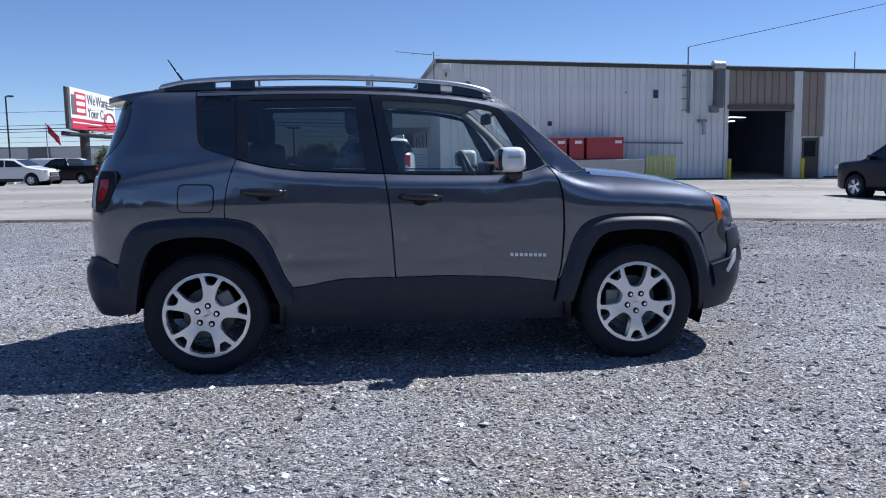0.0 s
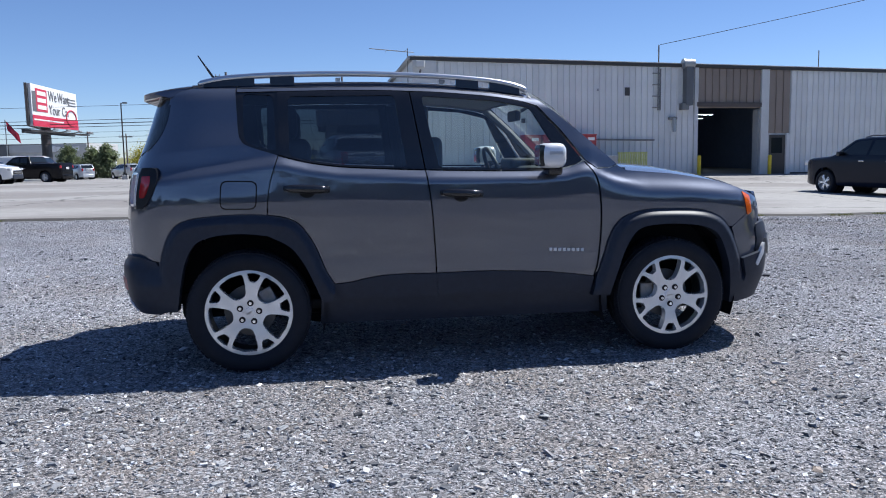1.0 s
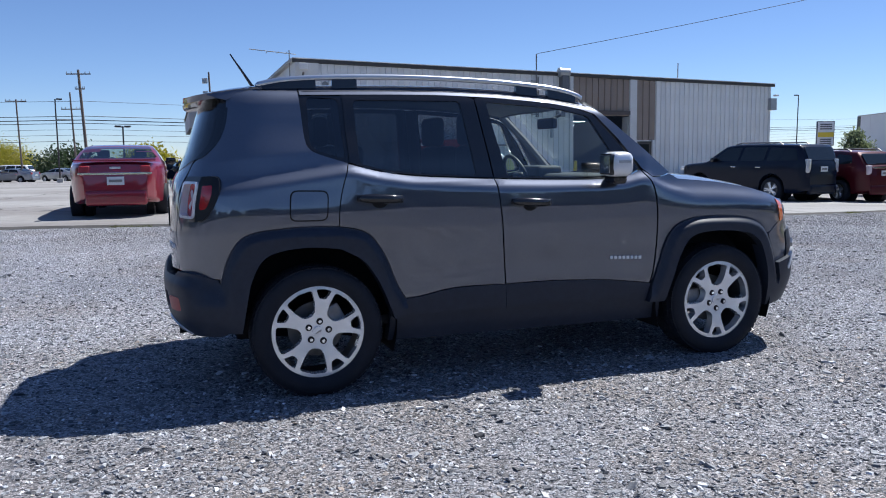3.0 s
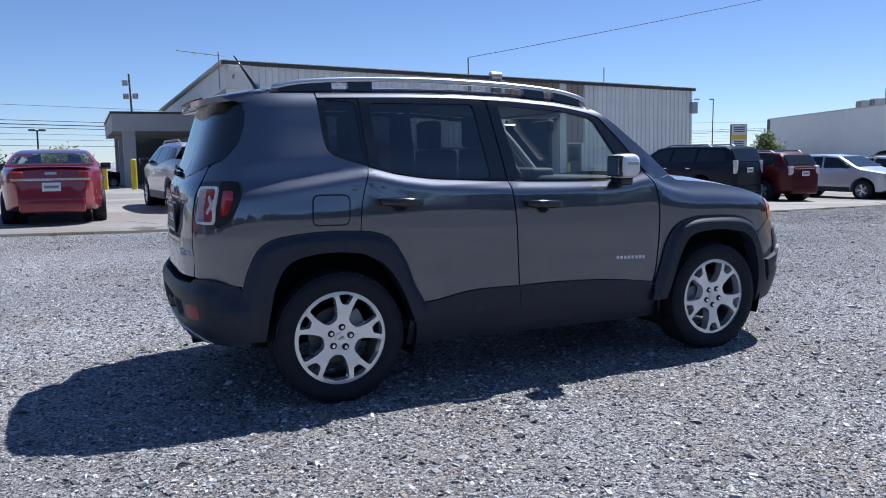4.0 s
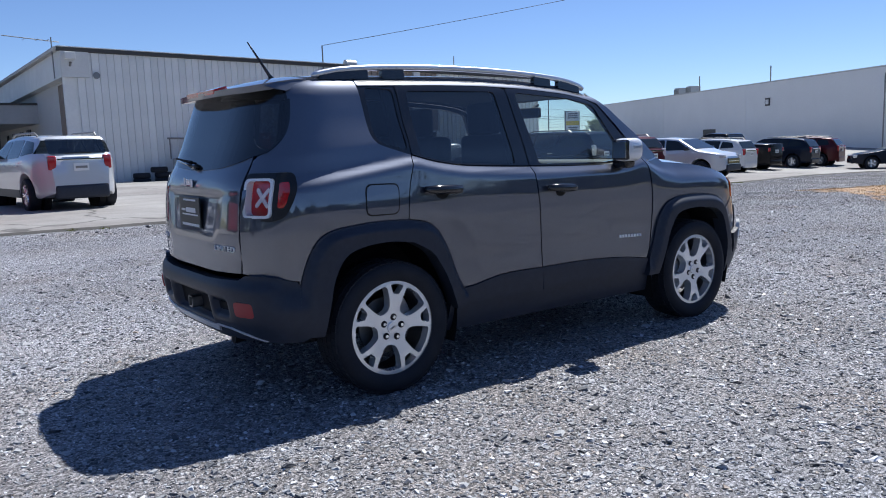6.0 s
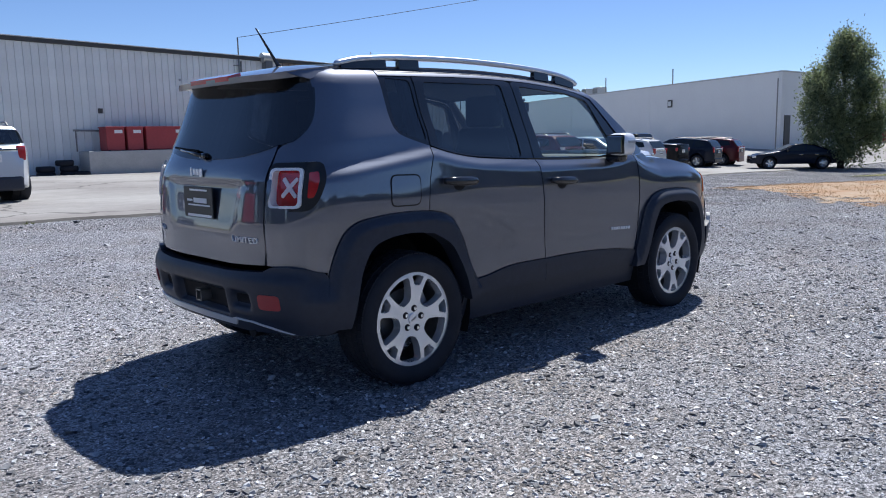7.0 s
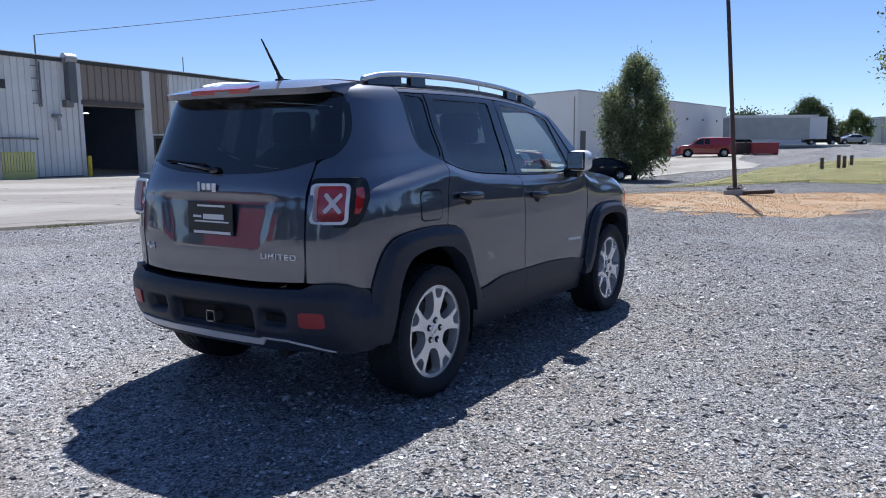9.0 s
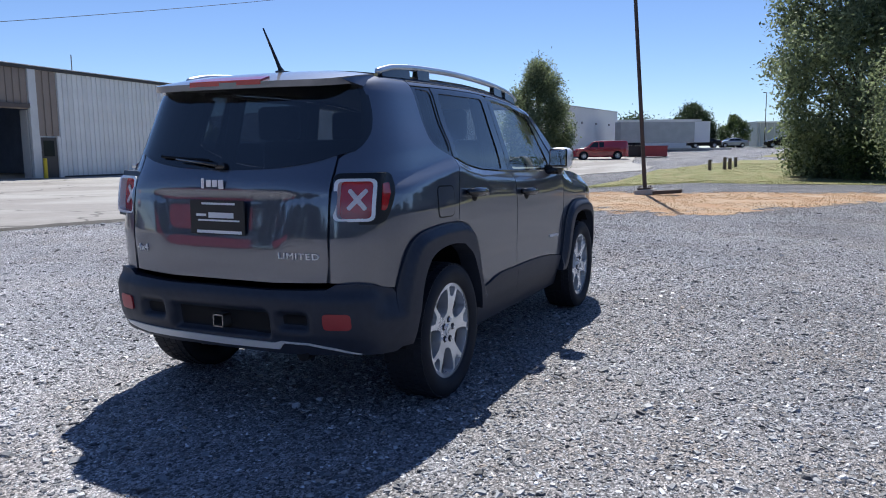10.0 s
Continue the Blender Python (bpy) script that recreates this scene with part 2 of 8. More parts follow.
def panel(name, outline, surface, mat, parent, label="", holes=(), depth=0.02, step=0.05, offset=0.0, extra=None, inward=None, inset=0.0):
    """A pressed sheet: a flat outline (with holes) laid on a curved surface. surface(a, b, offset) gives the place;
    the edges are folded in by depth. The normals come from the surface itself, so that it mirrors cleanly."""
    loops = [shrunk(list(outline), inset), *[list(h) for h in holes]]
    flat = [Vector((a, b, 0)) for lp in loops for a, b in lp]
    from_poly = tessellate([[Vector((a, b, 0)) for a, b in lp] for lp in loops])
    bm = bmesh.new()
    verts = [bm.verts.new(v) for v in flat]
    for t in from_poly:
        if len(set(t)) == 3:
            try:
                bm.faces.new([verts[i] for i in t])
            except ValueError:
                pass
    rim = []
    k = 0
    for lp in loops:
        rim.append(verts[k:k + len(lp)])
        k += len(lp)
    lo = [min(v[i] for v in flat) for i in (0, 1)]
    hi = [max(v[i] for v in flat) for i in (0, 1)]
    for i, no in ((0, (1, 0, 0)), (1, (0, 1, 0))):
        q = lo[i] + step * 0.5
        while q < hi[i]:
            co = (q, 0, 0) if i == 0 else (0, q, 0)
            bmesh.ops.bisect_plane(bm, geom=bm.verts[:] + bm.edges[:] + bm.faces[:], plane_co=co, plane_no=no, dist=1e-6)
            q += step
    bm.normal_update()
    def off(a, b):
        return offset + (extra(a, b) if extra else 0.0)
    def put(a, b, d=0.0):
        return Vector(surface(a, b, off(a, b) + d))
    e = 0.010
    flatpos = {v: (v.co.x, v.co.y) for v in bm.verts}
    normal = {}
    probe = None
    for v, (a, b) in flatpos.items():
        n = (put(a + e, b) - put(a - e, b)).cross(put(a, b + e) - put(a, b - e))
        out = put(a, b, 0.01) - put(a, b, 0.0)
        n = n if n.dot(out) > 0 else -n
        normal[v] = n.normalized() if n.length > 1e-12 else out.normalized()
    places = {v: put(a, b) for v, (a, b) in flatpos.items()}
    deep = {}
    edges = [ed for ed in bm.edges if len(ed.link_faces) == 1]
    for ed in edges:
        for v in ed.verts:
            deep[v] = put(*flatpos[v], -depth) if inward is None else places[v] + Vector(inward) * depth
    faces = [[v for v in f.verts] for f in bm.faces]
    order = {v: i for i, v in enumerate(flatpos)}
    co = [places[v] for v in order]
    no = [normal[v] for v in order]
    polys = []
    for f in faces:
        fn = sum(((places[u] - places[f[0]]).cross(places[v] - places[f[0]]) for u, v in zip(f[1:], f[2:])), Vector())
        polys.append([order[v] for v in (f if fn.dot(normal[f[0]]) >= 0 else f[::-1])])
    smooth = [True] * len(polys)
    if depth:
        for ed in edges:
            u, v = ed.verts
            q = len(co)
            co += [places[u], places[v], deep[v], deep[u]]
            along = (places[v] - places[u])
            mid = ed.link_faces[0].calc_center_median()
            inside = put(mid.x, mid.y) - places[u]
            fn = along.cross(normal[u])
            fn = -fn if fn.dot(inside) > 0 else fn
            fn = fn.normalized() if fn.length > 1e-12 else normal[u]
            no += [fn] * 4
            fnn = (co[q + 1] - co[q]).cross(co[q + 2] - co[q])
            polys.append([q, q + 1, q + 2, q + 3] if fnn.dot(fn) >= 0 else [q + 3, q + 2, q + 1, q])
            smooth.append(True)
    bm.free()
    me = bpy.data.meshes.new(name)
    me.from_pydata([tuple(c) for c in co], [], polys)
    me.materials.append(mat)
    me.shade_smooth()
    me.normals_split_custom_set_from_vertices([tuple(n) for n in no])
    ob = new(name, me)
    ob.parent = parent
    if label:
        ob["label"] = label
    return ob

# ---- ground ----
def ground_z(x, y):
    """The lie of the land: level round the car, falling gently past the lot and rising beyond it."""
    k = clamp((y - 2) / 6)
    fall = -0.025 * max(0.0, min(x, 38.0) - (20 - 15 * k)) * (1 - clamp((x - 45) / 35)) + 1.2 * clamp((x - 80) / 25)
    fall *= clamp((36 - y) / 18)
    return fall + 0.08 * clamp((9 - x) / 8) * clamp((y - 7) / 4) * clamp((32 - y) / 10) - 0.022 * max(0.0, min(y, 85.0) - 32) * clamp((4 - x) / 6)


def gravel_material():
    m = bpy.data.materials.new("crushed_gravel")
    m.use_nodes = True
    nt = m.node_tree
    b = nt.nodes["Principled BSDF"]
    b.inputs["Roughness"].default_value = 0.8
    b.inputs["Specular IOR Level"].default_value = 0.35
    tc = nt.nodes.new("ShaderNodeTexCoord")
    warp = nt.nodes.new("ShaderNodeMapping")
    warp.inputs["Scale"].default_value = (1.0, 1.5, 1.0)
    nt.links.new(tc.outputs["Object"], warp.inputs[0])
    cells, small = nt.nodes.new("ShaderNodeTexVoronoi"), nt.nodes.new("ShaderNodeTexVoronoi")
    for v, s in ((cells, 76.0), (small, 175.0)):
        v.inputs["Scale"].default_value = s
        nt.links.new(warp.outputs[0], v.inputs["Vector"])
    ramp = nt.nodes.new("ShaderNodeValToRGB")
    el = ramp.color_ramp.elements
    el[0].color, el[1].color = (0.082, 0.087, 0.096, 1), (0.56, 0.585, 0.63, 1)
    e2 = el.new(0.45)
    e2.color = (0.250, 0.262, 0.282, 1)
    sep = nt.nodes.new("ShaderNodeSeparateColor")
    nt.links.new(cells.outputs["Color"], sep.inputs[0])
    nt.links.new(sep.outputs[0], ramp.inputs[0])
    ramp2 = nt.nodes.new("ShaderNodeValToRGB")
    ramp2.color_ramp.elements[0].color, ramp2.color_ramp.elements[1].color = (0.30, 0.30, 0.31, 1), (1.55, 1.54, 1.54, 1)
    sep2 = nt.nodes.new("ShaderNodeSeparateColor")
    nt.links.new(small.outputs["Color"], sep2.inputs[0])
    nt.links.new(sep2.outputs[1], ramp2.inputs[0])
    broad = nt.nodes.new("ShaderNodeTexNoise")
    broad.inputs["Scale"].default_value, broad.inputs["Detail"].default_value = 0.40, 7
    nt.links.new(tc.outputs["Object"], broad.inputs["Vector"])
    ramp3 = nt.nodes.new("ShaderNodeValToRGB")
    ramp3.color_ramp.elements[0].position, ramp3.color_ramp.elements[1].position = 0.35, 0.7
    ramp3.color_ramp.elements[0].color, ramp3.color_ramp.elements[1].color = (0.80, 0.80, 0.80, 1), (1.22, 1.20, 1.17, 1)
    nt.links.new(broad.outputs[0], ramp3.inputs[0])
    # brown soil showing through in patches
    dirt, dirt_ramp = nt.nodes.new("ShaderNodeTexNoise"), nt.nodes.new("ShaderNodeValToRGB")
    dirt.inputs["Scale"].default_value, dirt.inputs["Detail"].default_value = 0.75, 9
    dirt.inputs["Roughness"].default_value = 0.62
    nt.links.new(tc.outputs["Object"], dirt.inputs["Vector"])
    dirt_ramp.color_ramp.elements[0].position, dirt_ramp.color_ramp.elements[1].position = 0.46, 0.72
    dirt_ramp.color_ramp.elements[0].color, dirt_ramp.color_ramp.elements[1].color = (1, 0.98, 1, 1), (0.74, 0.66, 0.60, 1)
    yard, worn, soil = nt.nodes.new("ShaderNodeVectorMath"), nt.nodes.new("ShaderNodeMapRange"), nt.nodes.new("ShaderNodeMath")
    yard.operation = "DISTANCE"
    yard.inputs[1].default_value = (-1.0, -2.7, 0.0)
    nt.links.new(tc.outputs["Object"], yard.inputs[0])
    worn.inputs["From Min"].default_value, worn.inputs["From Max"].default_value = 1.6, 4.6
    worn.inputs["To Min"].default_value, worn.inputs["To Max"].default_value = 0.13, 0.0
    nt.links.new(yard.outputs["Value"], worn.inputs["Value"])
    nt.links.new(dirt.outputs[0], soil.inputs[0])
    nt.links.new(worn.outputs["Result"], soil.inputs[1])
    nt.links.new(soil.outputs[0], dirt_ramp.inputs[0])
    # brighter towards +y and -x: sunlit faces of the stones put into the colour
    place, shade, lit_side = nt.nodes.new("ShaderNodeSeparateXYZ"), nt.nodes.new("ShaderNodeMath"), nt.nodes.new("ShaderNodeMapRange")
    nt.links.new(tc.outputs["Object"], place.inputs[0])
    shade.operation = "MULTIPLY_ADD"
    nt.links.new(broad.outputs[0], shade.inputs[0])
    shade.inputs[1].default_value = 5.0
    away = nt.nodes.new("ShaderNodeMath")
    away.operation = "MULTIPLY_ADD"
    nt.links.new(place.outputs[0], away.inputs[0])
    away.inputs[1].default_value = -0.6
    nt.links.new(place.outputs[1], away.inputs[2])
    nt.links.new(away.outputs[0], shade.inputs[2])
    lit_side.inputs["From Min"].default_value, lit_side.inputs["From Max"].default_value = 2.5, 7.5
    lit_side.inputs["To Min"].default_value, lit_side.inputs["To Max"].default_value = 1.0, 1.32
    nt.links.new(shade.outputs[0], lit_side.inputs["Value"])
    lit_tone = nt.nodes.new("ShaderNodeVectorMath")
    lit_tone.operation = "SCALE"
    nt.links.new(ramp3.outputs[0], lit_tone.inputs[0])
    nt.links.new(lit_side.outputs["Result"], lit_tone.inputs["Scale"])
    rough = nt.nodes.new("ShaderNodeMapRange")
    rough.inputs["From Min"].default_value, rough.inputs["From Max"].default_value = 0.05, 0.5
    rough.inputs["To Min"].default_value, rough.inputs["To Max"].default_value = 0.28, 0.85
    nt.links.new(sep2.outputs[2], rough.inputs["Value"])
    nt.links.new(rough.outputs["Result"], b.inputs["Roughness"])
    m3 = nt.nodes.new("ShaderNodeVectorMath")
    m3.operation = "MULTIPLY"
    nt.links.new(lit_tone.outputs[0], m3.inputs[0])
    nt.links.new(dirt_ramp.outputs[0], m3.inputs[1])
    m1, m2 = nt.nodes.new("ShaderNodeVectorMath"), nt.nodes.new("ShaderNodeVectorMath")
    m1.operation = m2.operation = "MULTIPLY"
    nt.links.new(ramp.outputs[0], m1.inputs[0])
    nt.links.new(ramp2.outputs[0], m1.inputs[1])
    nt.links.new(m1.outputs[0], m2.inputs[0])
    nt.links.new(m3.outputs[0], m2.inputs[1])
    nt.links.new(m2.outputs[0], b.inputs["Base Color"])
    hsum = nt.nodes.new("ShaderNodeMath")
    hsum.operation = "MULTIPLY_ADD"
    nt.links.new(sep.outputs[2], hsum.inputs[0])
    hsum.inputs[1].default_value = 1.2
    nt.links.new(sep2.outputs[0], hsum.inputs[2])
    bp = nt.nodes.new("ShaderNodeBump")
    bp.inputs["Strength"].default_value, bp.inputs["Distance"].default_value = 1.0, 0.022
    nt.links.new(hsum.outputs[0], bp.inputs["Height"])
    nt.links.new(bp.outputs[0], b.inputs["Normal"])
    return m


GRAVEL = gravel_material()
ASPHALT = material("worn_grey_asphalt", (0.262, 0.257, 0.25), 0.85, grain=0.22, scale=55, bump=0.35, wear=0.22)
# darker colour for the narrow first row along the lot's edge
ASPHALT_EDGE = material("dark_asphalt_edge", (0.075, 0.072, 0.070), 0.9, grain=0.35, scale=40, bump=0.5, wear=0.3)


def mend_and_crack(m):
    """Large mended patches and dark tar-filled cracks in the asphalt."""
    nt = m.node_tree
    b = nt.nodes["Principled BSDF"]
    was = b.inputs["Base Color"].links[0].from_socket
    tc = nt.nodes.new("ShaderNodeTexCoord")
    flat = nt.nodes.new("ShaderNodeMapping")
    flat.inputs["Scale"].default_value = (0.10, 0.22, 0.0)
    nt.links.new(tc.outputs["Object"], flat.inputs[0])
    patches, tone = nt.nodes.new("ShaderNodeTexNoise"), nt.nodes.new("ShaderNodeValToRGB")
    patches.inputs["Scale"].default_value, patches.inputs["Detail"].default_value = 1.0, 3
    nt.links.new(flat.outputs[0], patches.inputs["Vector"])
    nt.links.new(patches.outputs[0], tone.inputs[0])
    tone.color_ramp.elements[0].position, tone.color_ramp.elements[1].position = 0.44, 0.56
    tone.color_ramp.elements[0].color, tone.color_ramp.elements[1].color = (0.80, 0.77, 0.77, 1), (1.10, 1.10, 1.10, 1)
    bend, wavy = nt.nodes.new("ShaderNodeTexNoise"), nt.nodes.new("ShaderNodeVectorMath")
    bend.inputs["Scale"].default_value = 0.8
    nt.links.new(tc.outputs["Object"], bend.inputs["Vector"])
    wavy.operation = "MULTIPLY_ADD"
    wavy.inputs[1].default_value = (1.6, 1.6, 0)
    nt.links.new(bend.outputs["Color"], wavy.inputs[0])
    nt.links.new(tc.outputs["Object"], wavy.inputs[2])
    cells, line = nt.nodes.new("ShaderNodeTexVoronoi"), nt.nodes.new("ShaderNodeValToRGB")
    cells.feature, cells.voronoi_dimensions = "DISTANCE_TO_EDGE", "2D"
    cells.inputs["Scale"].default_value = 0.16
    nt.links.new(wavy.outputs[0], cells.inputs["Vector"])
    nt.links.new(cells.outputs["Distance"], line.inputs[0])
    line.color_ramp.elements[0].position, line.color_ramp.elements[1].position = 0.004, 0.010
    line.color_ramp.elements[0].color, line.color_ramp.elements[1].color = (0.42, 0.42, 0.42, 1), (1, 1, 1, 1)
    one, two = nt.nodes.new("ShaderNodeVectorMath"), nt.nodes.new("ShaderNodeVectorMath")
    one.operation = two.operation = "MULTIPLY"
    nt.links.new(was, one.inputs[0])
    nt.links.new(tone.outputs[0], one.inputs[1])
    nt.links.new(one.outputs[0], two.inputs[0])
    nt.links.new(line.outputs[0], two.inputs[1])
    nt.links.new(two.outputs[0], b.inputs["Base Color"])


mend_and_crack(ASPHALT)


def sheet(name, xs, ys, mat, lift=0.0, inside=None, label="", category="ground"):
    """A sheet over the lie of the land."""
    co = [(x, y, ground_z(x, y) + lift) for y in ys for x in xs]
    n = len(xs)
    polys = [(j * n + i, j * n + i + 1, (j + 1) * n + i + 1, (j + 1) * n + i) for j in range(len(ys) - 1) for i in range(n - 1)
             if inside is None or inside((xs[i] + xs[i + 1]) / 2, (ys[j] + ys[j + 1]) / 2)]
    me = bpy.data.meshes.new(name)
    me.from_pydata(co, [], polys)
    me.materials.append(mat)
    me.shade_smooth()
    return tagged(new(name, me), label, category, kind="structure")


def spread(lo, near, hi, fine, coarse):
    inner = list(np.arange(near[0], near[1] + 1e-6, fine))
    a, b, st = [], [], fine
    q = near[0]
    while q > lo:
        st = min(coarse, st * 1.35)
        q -= st
        a.append(q)
    q, st = near[1], fine
    while q < hi:
        st = min(coarse, st * 1.35)
        q += st
        b.append(q)
    return a[::-1] + inner + b


GX, GY = spread(-2200, (-10, 60), 2200, 2.0, 200), spread(-2200, (-12, 60), 2200, 2.0, 200)
sheet("ground", GX, GY, GRAVEL, label="grey crushed gravel ground", category="gravel")

LOT_EDGE = [(-120, 13.4), (-20, 11.2), (-7.4, 10.5), (-4.2, 10.25), (-1.6, 9.75), (0.6, 9.6), (3.4, 9.0), (5.0, 8.8), (8.6, 8.6), (11, 9.3), (14, 9.9), (17, 10.6), (23, 11.9), (29.2, 13.6), (36, 14.2), (41, 14.0), (52, 12.0), (58, 9.0), (64, 9.5), (72, 13.0), (90, 16.0)]


def lot_edge(x):
    return float(np.interp(x, [p[0] for p in LOT_EDGE], [p[1] for p in LOT_EDGE])) + 0.08 * noise.noise((x * 1.3, 0, 0)) + 0.05 * noise.noise((x * 4.1, 3, 0))


def asphalt_lot():
    xs = sorted(set(list(np.arange(-120, -12, 3.0)) + list(np.arange(-12, 40, 0.25)) + list(np.arange(40, 91, 1.5))))
    rows = [0.0, 0.09, 0.3, 1, 2, 4, 7, 11, 16, 22, 30, 40, 52, 66, 82, 100]
    co, polys = [], []
    for x in xs:
        e = lot_edge(x)
        for k, r in enumerate(rows):
            y = e + r
            co.append((x, y, ground_z(x, y) + (-0.01 if k == 0 else 0.040 if k == 1 else 0.055)))
    n = len(rows)
    for i in range(len(xs) - 1):
        for j in range(n - 1):
            polys.append((i * n + j, (i + 1) * n + j, (i + 1) * n + j + 1, i * n + j + 1))
    me = bpy.data.meshes.new("parking_lot")
    me.from_pydata(co, [], polys)
    me.materials.append(ASPHALT)
    me.materials.append(ASPHALT_EDGE)
    for k, poly in enumerate(me.polygons):
        poly.material_index = 1 if k % (n - 1) == 0 else 0
    return tagged(new("parking_lot", me), "worn light grey asphalt parking lot with crumbling edge", "pavement", kind="structure")


asphalt_lot()

# ---- the grey compact suv ----
WIDTH = smooth_lookup([0.10, 0.30, 0.42, 0.52, 0.66, 0.80, 0.90, 1.00, 1.085, 1.106, 1.152, 1.19, 1.26, 1.373, 1.50, 1.584, 1.625, 1.655, 1.672, 1.70],
                      [0.74, 0.815, 0.842, 0.853, 0.853, 0.859, 0.864, 0.862, 0.857, 0.852, 0.810, 0.800, 0.786, 0.752, 0.716, 0.690, 0.665, 0.625, 0.575, 0.50], 0.014)
REAR = smooth_lookup([0.20, 0.35, 0.44, 0.54, 0.70, 0.88, 1.05, 1.15, 1.23, 1.31, 1.43, 1.58, 1.70], [-1.90, -1.955, -2.0, -2.015, -2.018, -2.022, -2.006, -1.984, -1.947, -1.910, -1.868, -1.818, -1.775], 0.03)
FRONT = smooth_lookup([0.15, 0.30, 0.45, 0.68, 0.81, 0.95, 1.02, 1.12, 1.70], [1.99, 2.07, 2.12, 2.13, 2.08, 2.05, 2.02, 1.98, 1.9], 0.04)
EDGE = smooth_lookup([-2.1, -1.9, -1.6, -1.3, -0.8, -0.5, -0.15, 0.19, 0.41, 0.60, 2.3], [1.625, 1.632, 1.656, 1.666, 1.676, 1.677, 1.666, 1.640, 1.606, 1.58, 1.58], 0.12)
FENDER = smooth_lookup([0.6, 1.02, 1.33, 1.58, 1.77, 1.88, 2.2], [1.14, 1.118, 1.092, 1.050, 1.0, 0.955, 0.80], 0.05)
XA, XB = -1.35, 1.20
RISE = smooth_lookup([-2.1, -1.8, -1.5, -1.09, -0.92, -0.73, -0.48, -0.24, 0.10, 0.43, 0.62, 0.735, 0.95, 2.3], [0.0, 0.0, 0.04, 0.096, 0.055, 0.028, 0.013, 0.002, -0.008, -0.012, 0.002, 0.03, 0.0, 0.0], 0.06)


WZ = np.linspace(0.10, 1.70, 41)
WIDTH_SOFT = smooth_lookup(list(WZ), [WIDTH(z) for z in WZ], 0.13)


def soft(v):
    v = clamp(v)
    return v * v * (3 - 2 * v)


def half(x, z):
    """Half the body's width at x along it and z up."""
    shift = (1.668 - EDGE(x)) * clamp((z - 1.2) / 0.38)
    front = clamp((x - 0.78) / 0.35)
    shift += front * (0.15 + 1.118 - FENDER(max(x, 1.02))) * clamp((z - 0.88 + 0.4 * (1.118 - FENDER(max(x, 1.02)))) / 0.24) ** 1.6
    # the shoulder follows the rising line beneath the windows
    shift -= RISE(x) * soft((z - 0.86) / 0.26) * (1 - soft((z - 1.25) / 0.22))
    zq = min(1.69, z + shift)
    w = WIDTH(zq) * (1 - front) + WIDTH_SOFT(zq) * front
    # the hips over the rear wheels
    w += 0.012 * math.exp(-((x + 1.35) / 0.45) ** 2 - ((z - 0.98) / 0.10) ** 2)
    if x < XA:
        w *= (1 - min(0.9995, (XA - x) / (XA - REAR(z))) ** 4) ** 0.25
    elif x > XB:
        w *= (1 - min(0.9995, (x - XB) / (FRONT(z) - XB)) ** 4) ** 0.25
    return w


def side(sign):
    return lambda x, z, d: (x, sign * (half(x, z) + d), z)


def back(y, z, d):
    w = WIDTH(z + (1.668 - EDGE(-1.8)) * clamp((z - 1.2) / 0.38))
    u = min(0.985, abs(y) / w)
    return XA - (XA - REAR(z)) * (1 - u ** 4) ** 0.25 - d, y, z


def wrap(sign):
    """The tail's surface carried on round the corner: up to p = 0.72 across it, from there forward along the side."""
    def surface(p, z, d):
        sg_ = sign if p >= 0 else -sign
        q = abs(p)
        if q <= 0.72:
            x, y = back(q, z, 0)[0], q
        else:
            x = back(0.72, z, 0)[0] + (q - 0.72)
            y = half(x, z)
        a, b = max(0.0, (XA - x) / (XA - REAR(z))), y / WIDTH(z)
        n = Vector((-a ** 3 / (XA - REAR(z)), b ** 3 / WIDTH(z))).normalized()
        return x + n.x * d, sg_ * (y + n.y * d), z
    return surface


def nose(y, z, d):
    u = min(0.985, abs(y) / WIDTH(z))
    return XB + (FRONT(z) - XB) * (1 - u ** 4) ** 0.25 + d, y, z


def roof_z(x, y, d=0.0):
    return x, y, EDGE(x) + 0.030 - 0.027 * (abs(y) / 0.61) ** 3.2 + d


def hood_z(x, y, d=0.0):
    return x, y, FENDER(x) + 0.062 - 0.052 * (abs(y) / 0.76) ** 3 - 0.06 * clamp((x - 1.75) / 0.28) ** 2 + d


WS = smooth_lookup([1.05, 1.17, 1.23, 1.39, 1.53, 1.61, 1.72], [1.13, 1.02, 0.94, 0.755, 0.60, 0.47, 0.33], 0.03)


def screen(y, z, d):
    return WS(z) + 0.10 - 0.15 * (abs(y) / 0.72) ** 2 + d, y, z


def seam_x(z, y=0.59):
    return back(y, z, 0)[0]


BELT = catmull([(-1.09, 1.248), (-0.92, 1.205), (-0.73, 1.178), (-0.48, 1.163), (-0.24, 1.152)], 5)
BELT2 = catmull([(-0.24, 1.152), (0.10, 1.142), (0.43, 1.138), (0.62, 1.152), (0.735, 1.192)], 5)
SEAM_B = catmull([(-0.24, 1.152), (-0.21, 0.92), (-0.19, 0.62), (-0.187, 0.54)], 5)
SEAM_A = catmull([(0.735, 1.192), (0.80, 1.09), (0.825, 0.96), (0.83, 0.76), (0.815, 0.58), (0.79, 0.485)], 5)
SEAM_C = catmull([(-1.09, 1.248), (-1.135, 1.11), (-1.155, 1.0), (-1.16, 0.912)], 5)
CLAD = catmull([(-0.79, 0.495), (-0.70, 0.503), (-0.58, 0.527), (-0.45, 0.54), (-0.187, 0.54)], 4)
CLAD2 = catmull([(-0.187, 0.54), (0.15, 0.54), (0.49, 0.522), (0.66, 0.502), (0.79, 0.485)], 4)
